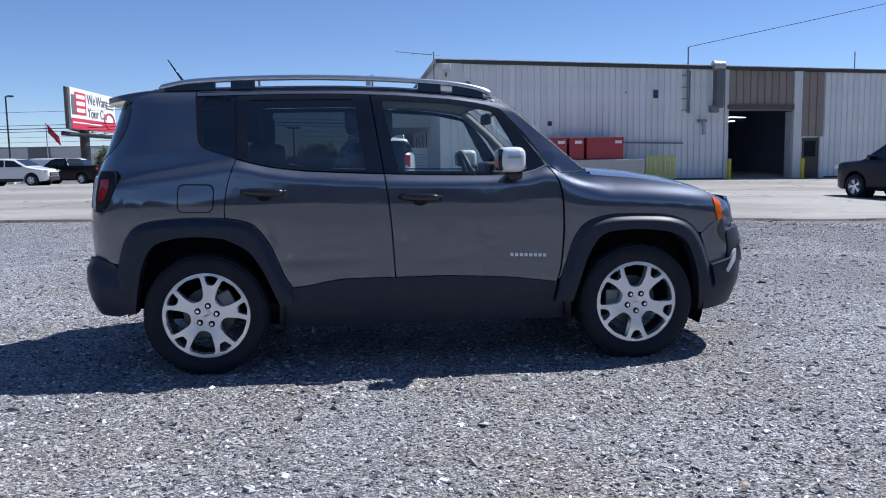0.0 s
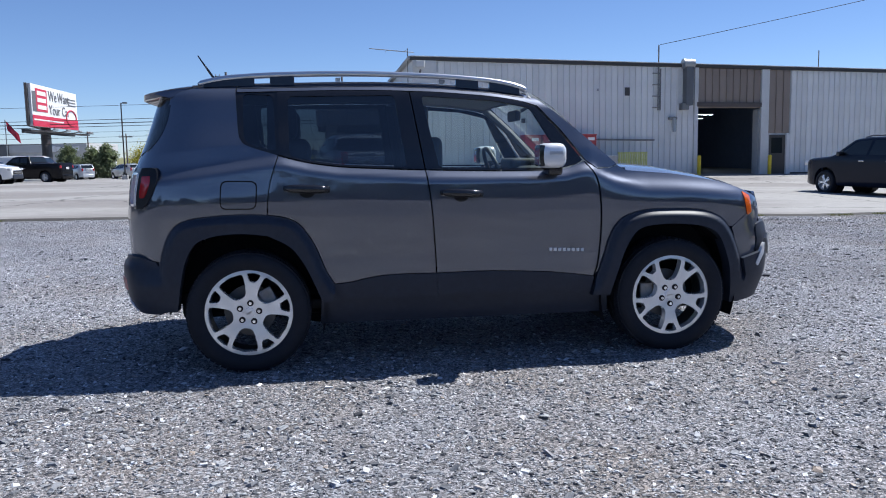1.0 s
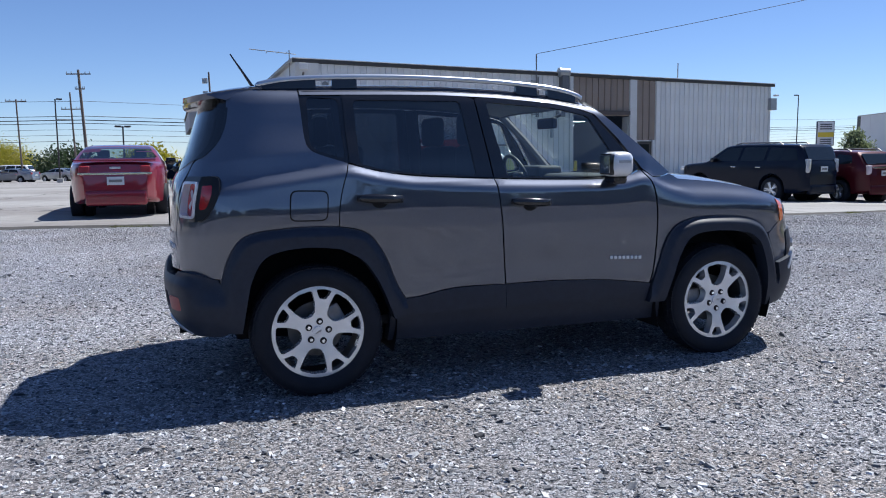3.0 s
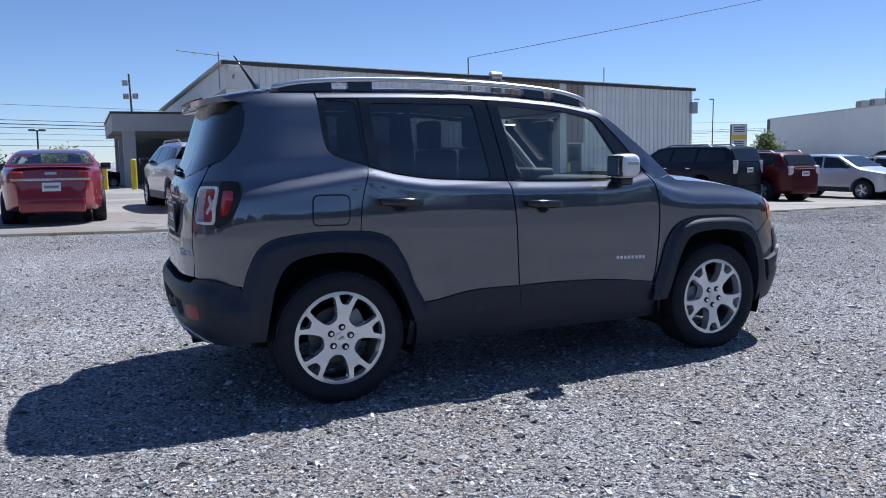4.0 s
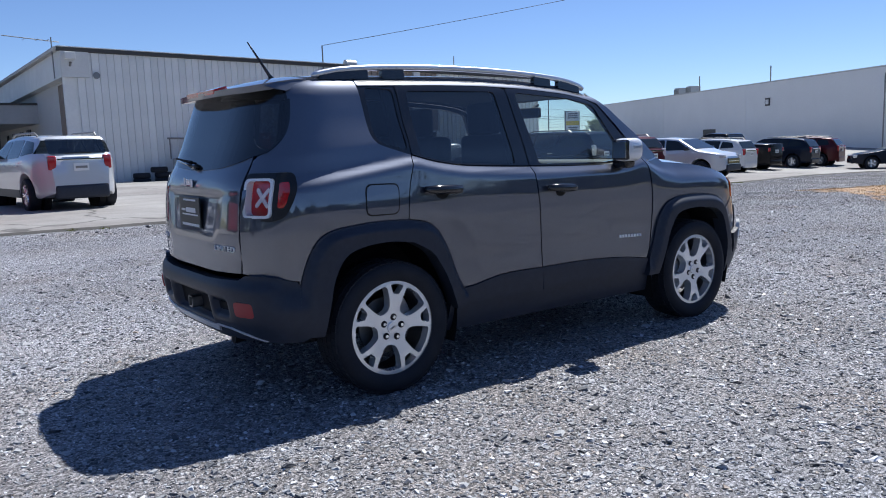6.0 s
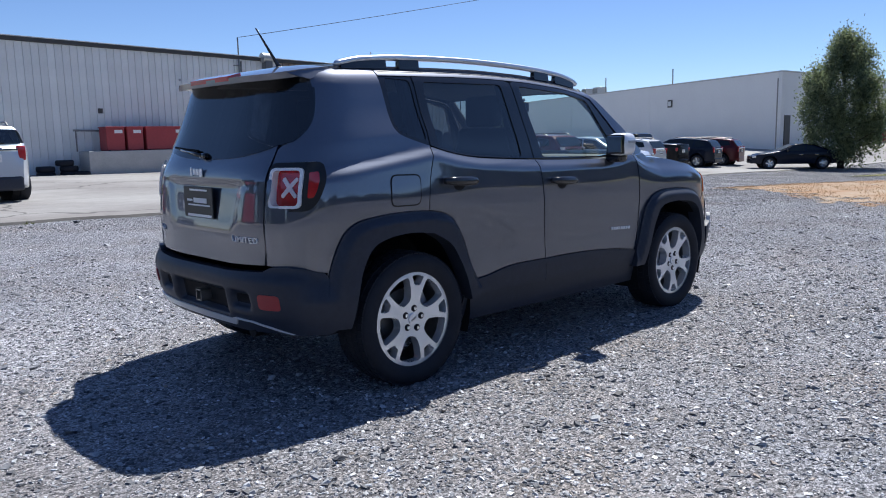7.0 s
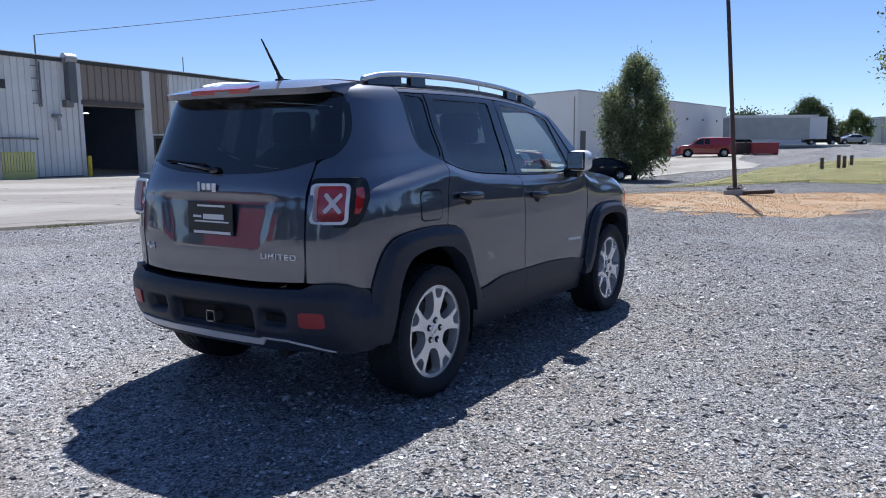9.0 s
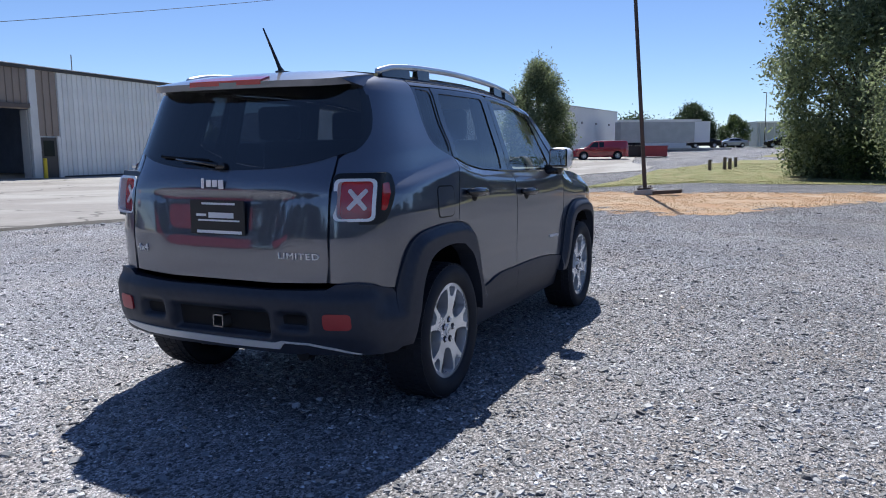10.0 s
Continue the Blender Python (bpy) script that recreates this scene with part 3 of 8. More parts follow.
R_OUT_A = catmull([(-1.80, 0.50), (-1.775, 0.64), (-1.735, 0.77), (-1.68, 0.855), (-1.60, 0.895), (-1.46, 0.912), (-1.32, 0.918), (-1.16, 0.912)], 5)
R_OUT_B = catmull([(-1.16, 0.912), (-1.05, 0.89), (-0.975, 0.845), (-0.90, 0.73), (-0.84, 0.58), (-0.79, 0.495)], 5)
R_IN_A = catmull([(-1.16, 0.796), (-1.31, 0.812), (-1.46, 0.80), (-1.56, 0.76), (-1.62, 0.66), (-1.65, 0.54), (-1.68, 0.37)], 5)
R_IN_B = catmull([(-0.86, 0.39), (-0.92, 0.54), (-0.97, 0.64), (-1.04, 0.73), (-1.16, 0.796)], 5)
F_OUT = catmull([(0.775, 0.37), (0.81, 0.49), (0.85, 0.61), (0.895, 0.75), (0.96, 0.835), (1.05, 0.875), (1.18, 0.892), (1.44, 0.884), (1.58, 0.85), (1.66, 0.79), (1.72, 0.69), (1.77, 0.56), (1.80, 0.46)], 4)
F_IN = catmull([(1.70, 0.28), (1.685, 0.42), (1.66, 0.55), (1.60, 0.70), (1.52, 0.765), (1.40, 0.792), (1.22, 0.80), (1.06, 0.772), (0.98, 0.66), (0.93, 0.52), (0.885, 0.37)], 4)
GLASS_R = rounded([(-1.03, 1.592), (-1.025, 1.245), (-0.90, 1.214), (-0.72, 1.190), (-0.345, 1.168), (-0.405, 1.596)], 0.03)
GLASS_F = rounded([(-0.245, 1.592), (-0.155, 1.161), (0.43, 1.151), (0.625, 1.168), (0.43, 1.515), (0.22, 1.560)], 0.03)
RING_OUT = rounded([(0.600, 1.162), (0.784, 1.164), (0.784, 0.972), (0.604, 0.968)], 0.03)
RING_IN = rounded([(0.617, 1.149), (0.770, 1.151), (0.770, 0.985), (0.620, 0.981)], 0.022)
GATE_EDGE = catmull([(-1.700, 1.605), (-1.708, 1.53), (-1.728, 1.44), (-1.762, 1.365), (-1.815, 1.305), (-1.868, 1.268)], 3)
GLASS_Q = rounded([(-1.285, 1.605), (-1.285, 1.352), (-1.25, 1.315), (-1.10, 1.272), (-1.115, 1.60)], 0.03)


def wheel(suv, x, y, sign):
    """One road wheel: tyre with tread blocks and sidewall, five-spoke alloy rim, brake disc. sign: the side that it faces."""
    R = 0.353
    w = thing("wheel", "", "")
    w.parent = suv
    tyre_profile = [(0.250, -0.10), (0.262, -0.112), (0.30, -0.122), (0.330, -0.117), (0.345, -0.100), (R - 0.001, -0.07), (R, 0.0), (R - 0.001, 0.07), (0.345, 0.100), (0.330, 0.117), (0.30, 0.122), (0.262, 0.112), (0.250, 0.10)]
    bm = lathe(tyre_profile, 72)
    part("tyre", bm, RUBBER, w, "black tyre with worn tread", smooth=True)
    # tread grooves as shallow raised blocks on the crown
    bm = bmesh.new()
    for k in range(60):
        a = 2 * math.pi * k / 60
        for yy in (-0.085, -0.045, 0.0, 0.045, 0.085):
            r = R - 0.001 if abs(yy) < 0.06 else R - 0.006
            b2 = 2 * math.pi * (0.5 if abs(yy) in (0.045,) else 0.0) / 60
            m = Matrix.Rotation(-(a + b2), 4, "Y") @ Matrix.Translation((r, yy, 0))
            made = bmesh.ops.create_cube(bm, size=1.0, matrix=m @ Matrix.Diagonal((0.008, 0.036, 0.029, 1)))
    part("tread", bm, RUBBER, w, "tread blocks")
    # rim face: a disc with five large petal windows and five small ones near the edge
    G = 1.085
    out = [(0.2385 * G * math.cos(t), 0.2385 * G * math.sin(t)) for t in [2 * math.pi * k / 80 for k in range(80)]]
    holes = []
    for k in range(5):
        c = math.pi / 2 + 2 * math.pi * k / 5
        def turned(pts, a=c):
            return [(r * G * math.cos(a + q), r * G * math.sin(a + q)) for r, q in pts]
        petal = [(0.084, 0.0), (0.089, 0.24), (0.106, 0.35), (0.150, 0.375), (0.202, 0.350), (0.211, 0.30), (0.213, 0.0), (0.211, -0.30), (0.202, -0.350), (0.150, -0.375), (0.106, -0.35), (0.089, -0.24)]
        small = [(0.166, 0.085), (0.176, 0.125), (0.213, 0.180), (0.2165, 0.0), (0.213, -0.180), (0.176, -0.125), (0.166, -0.085)]
        holes.append(rounded(turned(petal), 0.012, 3))
        holes.append(rounded(turned(small, c + math.pi / 5), 0.010, 3))
    def face(a, b, d):
        r = math.hypot(a, b)
        dish = 0.085 + 0.012 * clamp((r - 0.04) / 0.12) - 0.003 * clamp((r - 0.22) / 0.030) ** 2
        return a, sign * (dish + d), b
    panel("rim", out, face, ALLOY, w, "silver five-spoke alloy rim", holes=holes, depth=0.055, step=0.03)
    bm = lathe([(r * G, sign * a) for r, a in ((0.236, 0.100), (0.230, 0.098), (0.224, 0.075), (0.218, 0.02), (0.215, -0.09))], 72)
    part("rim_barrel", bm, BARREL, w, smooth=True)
    bm = lathe([(r * G, sign * a) for r, a in ((0.237, 0.088), (0.2405, 0.098), (0.2395, 0.100), (0.237, 0.095))], 72)
    part("rim_lip", bm, ALLOY, w, smooth=True)
    bm = rod((0, sign * -0.02, 0), (0, sign * 0.0, 0), 0.15, sides=48)
    part("brake_disc", bm, BARREL, w, "bare steel brake disc")
    bm = box((0.09, 0.06, 0.15), (-0.125 if x > 0 else 0.125, 0, 0.0), 0.015)
    part("brake_caliper", bm, STEEL, w)
    bm = rod((0, sign * 0.06, 0), (0, sign * 0.094, 0), 0.034, 0.030, 24)
    part("hub_cap", bm, ALLOY, w)
    part("hub_emblem", box((0.034, 0.003, 0.008), (0, sign * 0.0955, 0.0)), STEEL, w)
    for k in range(5):
        a = math.pi / 2 + 2 * math.pi * (k + 0.5) / 5
        c, s = 0.057 * math.cos(a), 0.057 * math.sin(a)
        # solid dark disc drawing the shade of the nut's pocket
        part("lug_pocket", rod((c, sign * 0.05, s), (c, sign * 0.0895, s), 0.0185, 0.0185, 16), DARK, w)
        part("lug_nut", rod((c, sign * 0.06, s), (c, sign * 0.099, s), 0.0125, 0.010, 6), CHROME, w)
    w.matrix_basis = Matrix.Translation((x, y, R - 0.003)) @ Matrix.Rotation(radians(-27 if x < 0 else -2), 4, "Y")
    return w


def seat(suv, x, y, name, wide=0.5, back_only=False):
    s = thing(name, "", "")
    s.parent = suv
    if not back_only:
        part("cushion", box((0.52, wide, 0.16), (x + 0.05, y, 0.66), 0.05, 3), LEATHER, s, smooth=True)
    part("backrest", box((0.14, wide, 0.66), (x - 0.27, y, 1.02), 0.055, 4, rot=None), LEATHER, s, smooth=True)
    for k in ((0.0,) if wide < 0.7 else (-0.36, 0.36)):
        part("headrest", box((0.10, 0.27, 0.20), (x - 0.32, y + k, 1.45), 0.045, 4), LEATHER, s, smooth=True)
        for q in (-0.06, 0.06):
            part("headrest_post", rod((x - 0.31, y + k + q, 1.30), (x - 0.32, y + k + q, 1.40), 0.008), STEEL, s)
    return s


def swell(line, low=0.50, fade=0.12):
    """How far a flare stands out: little along its outer line, more towards the wheel and low down."""
    pts = np.array(line)
    a0, ab = pts[:-1], pts[1:] - pts[:-1]
    ll = np.maximum((ab ** 2).sum(1), 1e-9)
    def out(a, b):
        q = np.array((a, b))
        t = np.clip(((q - a0) * ab).sum(1) / ll, 0, 1)
        d = float(np.min(np.linalg.norm(q - a0 - ab * t[:, None], axis=1)))
        return 0.012 + 0.038 * max(soft(d / 0.045), soft((low - b) / fade))
    return out


def build_suv():
    suv = thing("compact_suv", "dark grey metallic boxy compact suv with black cladding parked on gravel", "suv")
    for sign in (-1, 1):
        S = side(sign)
        # rear quarter with its D pillar
        zz = np.linspace(0.69, 1.25, 12)
        rear_edge = [(seam_x(z), z) for z in zz]
        glass_edge = GATE_EDGE[::-1]
        top = [(x, EDGE(x) - 0.004) for x in np.linspace(-1.64, -1.325, 7)]
        quarter = rear_edge + glass_edge + top + [(-1.325, 1.62)] + catmull([(-1.318, 1.50), (-1.31, 1.38), (-1.29, 1.328), (-1.24, 1.298), (-1.09, 1.250)], 4) + SEAM_C[1:] + R_OUT_A[::-1][1:-3] + [(-1.778, 0.655), (-1.83, 0.662)]
        lamp_hole = [(back(y, z, 0)[0], z) for y, z in shrunk(RING_OUT, 0.003)]
        qp = panel("quarter_panel", quarter, S, PAINT, suv, holes=[lamp_hole], step=0.03, depth=0.03, inset=0.0015)
        fuel = rounded([(-1.415, 0.955), (-1.225, 0.952), (-1.215, 1.10), (-1.405, 1.105)], 0.035)
        if sign < 0:
            panel("fuel_door_gap", rounded([(-1.422, 0.948), (-1.218, 0.945), (-1.208, 1.107), (-1.412, 1.112)], 0.040), S, DARK, qp, offset=0.0010, depth=0.0, step=0.04)
            panel("fuel_door", fuel, S, PAINT, qp, "round-cornered fuel filler door", offset=0.0030, depth=0.003, step=0.03)
        panel("rear_wheel_flare", R_OUT_A + [(-1.16, 0.796)] + R_IN_A[1:] + [(-1.80, 0.37)], S, CLADDING, suv, "black plastic wheel arch flare", extra=swell(R_OUT_A, 0.64, 0.14), depth=0.10, step=0.02)
        # rear door
        rd = panel("rear_door", SEAM_C[::-1] + BELT[1:] + SEAM_B[1:] + CLAD[::-1][1:] + R_OUT_B[::-1][1:-1], S, PAINT, suv, step=0.04, depth=0.03, inset=0.004)
        panel("door_flare", R_OUT_B + [(-0.79, 0.40), (-0.86, 0.39)] + R_IN_B[1:], S, CLADDING, rd, extra=swell(R_OUT_A + R_OUT_B[1:]), depth=0.10, step=0.02)
        panel("door_cladding", CLAD + [(-0.182, 0.40), (-0.79, 0.40)], S, CLADDING, rd, offset=0.012, depth=0.03, step=0.05)
        # front door
        fd = panel("front_door", BELT2 + SEAM_A[1:] + CLAD2[::-1][1:] + SEAM_B[::-1][1:-1], S, PAINT, suv, step=0.04, depth=0.03, inset=0.004)
        panel("door_cladding", CLAD2 + [(0.77, 0.38), (-0.178, 0.40)], S, CLADDING, fd, offset=0.012, depth=0.03, step=0.05)
        # black window frames, with the glass set back a little
        up = lambda x: EDGE(x) - 0.052
        frame_r = [(-1.082, 1.252)] + [(x, z + 0.004) for x, z in BELT[2:]][:-1] + [(-0.244, 1.157), (-0.315, 1.61)] + [(x, up(x)) for x in np.linspace(-0.36, -1.09, 7)]
        wf = panel("window_frame", frame_r, S, GLOSS_BLACK, rd, "gloss black window frame", holes=[GLASS_R], depth=0.03, step=0.05, offset=-0.002)
        panel("window", GLASS_R, S, TINT, rd, "dark tinted side window", offset=-0.008, depth=0.0, step=0.05)
        frame_f = [(-0.236, 1.157)] + [(x, z + 0.004) for x, z in BELT2[2:]][:-1] + [(0.725, 1.198), (0.60, 1.37), (0.468, 1.52), (0.40, 1.548)] + [(x, up(x)) for x in np.linspace(0.33, -0.28, 6)] + [(-0.307, 1.61)]
        panel("window_frame", frame_f, S, GLOSS_BLACK, fd, "gloss black window frame", holes=[GLASS_F], depth=0.03, step=0.05, offset=-0.002)
        panel("window", GLASS_F, S, CLEAR, fd, "clear side window", offset=-0.008, depth=0.0, step=0.05)
        frame_q = [(-1.318, 1.615), (-1.310, 1.50), (-1.302, 1.38), (-1.283, 1.333), (-1.236, 1.304), (-1.090, 1.257), (-1.098, up(-1.1)), (-1.30, up(-1.3))]
        qf = panel("quarter_window_frame", shrunk(frame_q, -0.010), S, GLOSS_BLACK, suv, holes=[GLASS_Q], depth=0.03, step=0.05, offset=-0.006)
        panel("quarter_window", GLASS_Q, S, TINT, qf, "dark tinted quarter window", offset=-0.011, depth=0.0, step=0.05)
        panel("pillar_cover", [(-1.15, 1.61), (-1.15, 1.285), (-1.09, 1.262), (-1.05, 1.262), (-1.06, 1.61)], S, GLOSS_BLACK, suv, offset=-0.020, depth=0.01, step=0.05)
        # cant rail over the doors and the A pillar
        cant = [(x, EDGE(x) - 0.003) for x in np.linspace(-1.318, 0.42, 22)] + [(0.475, 1.575), (0.60, 1.478), (0.755, 1.34), (0.90, 1.214), (0.955, 1.168)] + [(0.90, 1.150), (0.815, 1.148), (0.745, 1.200), (0.61, 1.385), (0.475, 1.532), (0.40, 1.555)] + [(x, EDGE(x) - 0.048) for x in np.linspace(0.33, -1.318, 20)]
        panel("cant_rail", cant, S, PAINT, suv, step=0.03, depth=0.03)
        # added matte black strip: the dark sky mirrored in the painted roof edge
        panel("roof_moulding", [(x, EDGE(x) + 0.001) for x in np.linspace(-1.30, 0.40, 18)] + [(x, EDGE(x) - 0.026) for x in np.linspace(0.40, -1.30, 18)], S, CLADDING, suv, "black strip standing for dark sky mirrored in the roof edge", step=0.03, depth=0.004, offset=0.003)
        # front wing, flare, sill
        wing = [(0.742, 1.190), (0.82, 1.143), (0.90, 1.146), (0.955, 1.162)] + [(x, FENDER(x) + 0.012) for x in np.linspace(1.02, 1.925, 16)] + [(1.945, 0.90), (1.955, 0.81), (1.86, 0.74)] + [p for p in F_OUT[::-1] if p[1] > 0.745 and p[0] > 1.0] + [p for p in F_OUT[::-1] if p[1] > 0.495 and p[0] <= 1.0] + [(x, z) for x, z in SEAM_A[::-1][1:-1]]
        wing = [(x + (0.005 if (x, z) in SEAM_A else 0), z) for x, z in wing]
        wg = panel("front_wing", wing, S, PAINT, suv, step=0.04, depth=0.03, inset=0.002)
        panel("front_wheel_flare", F_OUT + [(1.80, 0.40), (1.78, 0.28)] + F_IN[:], S, CLADDING, suv, "black plastic wheel arch flare", extra=swell(F_OUT, 0.50), depth=0.10, step=0.02)
        panel("bumper_side", [(1.735, 0.665), (1.70, 0.758), (1.80, 0.83), (1.90, 0.82), (1.950, 0.76), (1.955, 0.60), (1.90, 0.588), (1.775, 0.56)], S, PAINT, suv, offset=0.004, depth=0.05, step=0.03)
        panel("bumper_accent", rounded([(1.895, 0.505), (1.955, 0.585), (1.958, 0.655), (1.935, 0.630), (1.875, 0.525)], 0.008), S, TRIM_SILVER, suv, "silver bumper accent", offset=0.055, depth=0.03, step=0.02)
        panel("bumper_lower_side", [(1.770, 0.565), (1.90, 0.592), (1.955, 0.604), (1.958, 0.42), (1.93, 0.30), (1.78, 0.283), (1.80, 0.46)], S, CLADDING, suv, offset=0.048, depth=0.06, step=0.03)
        panel("side_marker", rounded([(1.79, 0.985), (1.85, 0.955), (1.865, 0.85), (1.825, 0.83)], 0.012), S, AMBER_LENS, wg, "amber side marker lamp", offset=0.006, depth=0.015, step=0.03)
        panel("sill", [(-0.87, 0.405), (0.885, 0.385), (0.90, 0.25), (-0.88, 0.25)], S, CLADDING, suv, offset=-0.012, depth=0.08, step=0.06)
        # wheel wells
        for x in (-1.285, 1.285):
            bm = bmesh.new()
            ring = []
            for yy in (0.50, 0.845):
                ring.append([bm.verts.new((x + 0.445 * math.cos(a), sign * yy, 0.36 + 0.475 * math.sin(a))) for a in np.linspace(-0.35, math.pi + (0.02 if x < 0 else 0.35), 28)])
            for a, b in zip(range(27), range(1, 28)):
                bm.faces.new((ring[0][a], ring[0][b], ring[1][b], ring[1][a]))
            c = [bm.verts.new(v.co) for v in ring[0]]
            bm.faces.new(c)
            part("wheel_well", bm, DARK, suv, "dark wheel arch liner")
        # handles
        for x0, x1, z0, z1, door in ((-1.055, -0.81, 1.062, 1.052, rd), (-0.155, 0.085, 1.020, 1.008, fd)):
            xs = np.linspace(x0, x1, 9)
            zs = np.linspace(z0, z1, 9)
            pts = [(x, sign * (half(x, z) + 0.012 + 0.030 * math.sin(math.pi * (k / 8)) ** 0.35), z) for k, (x, z) in enumerate(zip(xs, zs))]
            bm = tube(pts, [0.017, 0.022, 0.025, 0.026, 0.026, 0.026, 0.025, 0.023, 0.017], 12)
            part("door_handle", bm, GLOSS_BLACK, door, "black pull handle", smooth=True)
            xm = (x0 + x1) / 2
            zm = (z0 + z1) / 2
            cup = [(xm - 0.0 + 0.046 * math.cos(a), zm - 0.016 + 0.036 * math.sin(a)) for a in np.linspace(0, 2 * math.pi, 25)[:-1]]
            # flat dark disc: shade of the handle's hollow, laid on the paint
            panel("handle_recess", cup, S, DARK, door, offset=0.0012, depth=0.0, step=0.03)
            part("handle_end", box((0.055, 0.03, 0.042), (x1 - 0.02, sign * (half(x1, z1) + 0.012), z1), 0.012, 3), GLOSS_BLACK, door, smooth=True)
        # wing mirror
        mr = part("wing_mirror", box((0.162, 0.148, 0.146), (0.492, sign * 0.938, 1.226), 0.058, 6, rot=None), MIRROR_CAP, suv, "chrome capped wing mirror", smooth=True)
        part("mirror_foot", box((0.090, 0.13, 0.075), (0.520, sign * 0.878, 1.145), 0.026, 3), GLOSS_BLACK, mr, smooth=True)
        part("mirror_shroud", box((0.030, 0.128, 0.124), (0.424, sign * 0.938, 1.226), 0.012, 3), GLOSS_BLACK, mr, smooth=True)
        part("mirror_glass", box((0.006, 0.110, 0.104), (0.4075, sign * 0.940, 1.226), 0.002, 1), CHROME, mr, "mirror glass")
        part("turn_signal", box((0.08, 0.010, 0.020), (0.500, sign * 1.0100, 1.242), 0.003, 2), CLEAR_LENS, mr)
        # badge on the front door, plain chrome bars
        if sign < 0:
            for k in range(8):
                x = 0.503 + 0.0285 * k
                z = 0.660 - 0.0012 * k
                part("badge_letter", box((0.020, 0.006, 0.020), (x + 0.011, sign * (half(x, z) + 0.003), z), 0.002, 1), BADGE, fd)
        # roof rail: silver bar on dark feet
        ry = lambda x: sign * (0.600 + 0.008 * math.cos(x))
        pts = [(x, ry(x), z) for x, z in catmull([(-1.545, 1.668), (-1.47, 1.686), (-1.36, 1.704), (-1.10, 1.721), (-0.66, 1.729), (-0.20, 1.717), (0.12, 1.695), (0.28, 1.674), (0.39, 1.646), (0.43, 1.622)], 4)]
        rail = part("roof_rail", tube(pts, [0.006] + [0.017] * (len(pts) - 2) + [0.006], 12), SATIN, suv, "satin silver roof rail", smooth=True)
        rails = [(-1.51, -1.22), (-1.13, -0.99), (-0.02, 0.12), (0.19, 0.38)]
        for a, b in rails:
            bm = bmesh.new()
            xs = np.linspace(a, b, 8)
            zs = [np.interp(x, [p[0] for p in pts], [p[2] for p in pts]) for x in xs]
            ring = []
            for x, z in zip(xs, zs):
                lo = EDGE(x) - 0.01
                ring.append([bm.verts.new((x, ry(x) + q, h)) for q, h in ((-0.018, lo), (-0.012, z), (0.012, z), (0.018, lo))])
            for u, v in zip(ring, ring[1:]):
                for k in range(4):
                    bm.faces.new((u[k], u[(k + 1) % 4], v[(k + 1) % 4], v[k]))
            bm.faces.new(ring[0])
            bm.faces.new(ring[-1][::-1])
            part("rail_foot", bm, GLOSS_BLACK, rail)
        # tail lamp on the corner: black housing, white ring, red square with a pale cross, red side lens
        def lampsurf(p, z, d):
            # the lamp lies flatter than the body's corner and then turns along the side
            dome = lambda q: XA - (XA - REAR(z)) * (1 - (q / 0.865) ** 4) ** 0.25
            flat = lambda q: dome(0.60) + 0.018 + 0.36 * (q - 0.60)
            if p <= 0.790:
                x, y = flat(p), p
            else:
                x = flat(0.790) + (p - 0.790)
                y = 0.790 + 0.36 * (p - 0.790) - 0.8 * (p - 0.790) ** 2 - 0.022 * soft((z - 1.09) / 0.12) * soft((p - 0.790) / 0.06)
            f = soft((p - 0.765) / 0.06)
            n = Vector((-1 + 0.65 * f, 0.12 + 0.88 * f)).normalized()
            return x + n.x * d, sign * (y + n.y * d), z
        lamp = rounded([(0.588, 1.186), (0.868, 1.190), (0.894, 1.13), (0.884, 1.05), (0.842, 0.972), (0.790, 0.957), (0.594, 0.955)], 0.035)
        tl = panel("tail_lamp", lamp, lampsurf, LAMP_BLACK, suv, "square tail lamp in black housing", holes=[RING_OUT], offset=0.004, depth=0.05, step=0.022)
        panel("lamp_ring", RING_OUT, lampsurf, RING_LENS, tl, "pale lamp ring", holes=[RING_IN], offset=0.014, depth=0.050, step=0.03)
        panel("lamp_lens", shrunk(RING_IN, -0.004), lampsurf, RED_LENS, tl, "red lamp lens", offset=-0.022, depth=0.0, step=0.02)
        cy, cz = 0.694, 1.067
        cross = []
        for k in range(4):
            a = math.pi / 4 + k * math.pi / 2
            for r, q in ((0.015, -0.785), (0.056, -0.17), (0.060, 0.0), (0.056, 0.17)):
                cross.append((cy + r * 0.95 * math.cos(a + q), cz + r * 1.08 * math.sin(a + q)))
        panel("lamp_cross", cross, lampsurf, CROSS_LENS, tl, "pale cross in lamp", offset=-0.016, depth=0.004, step=0.02)
        panel("side_lens", rounded([(0.806, 1.142), (0.852, 1.144), (0.857, 1.10), (0.848, 1.045), (0.834, 1.020), (0.808, 1.020)], 0.008), lampsurf, RED_LENS, tl, offset=0.007, depth=0.0, step=0.02)
    # roof, spoiler
    panel("roof", [(-1.575, -0.605), (0.30, -0.605), (0.44, -0.55), (0.50, -0.3), (0.515, 0), (0.50, 0.3), (0.44, 0.55), (0.30, 0.605), (-1.575, 0.605)], roof_z, PAINT, suv, step=0.06, depth=0.03)
    def spoiler_z(x, y, d):
        t = clamp((-1.56 - x) / 0.36)
        return x, y, EDGE(-1.56) + 0.031 - 0.078 * t ** 1.4 - (0.035 - 0.016 * t) * (abs(y) / 0.61) ** 3.2 + d * (1.0 if d > -0.01 else 1.0 - 0.25 * t)
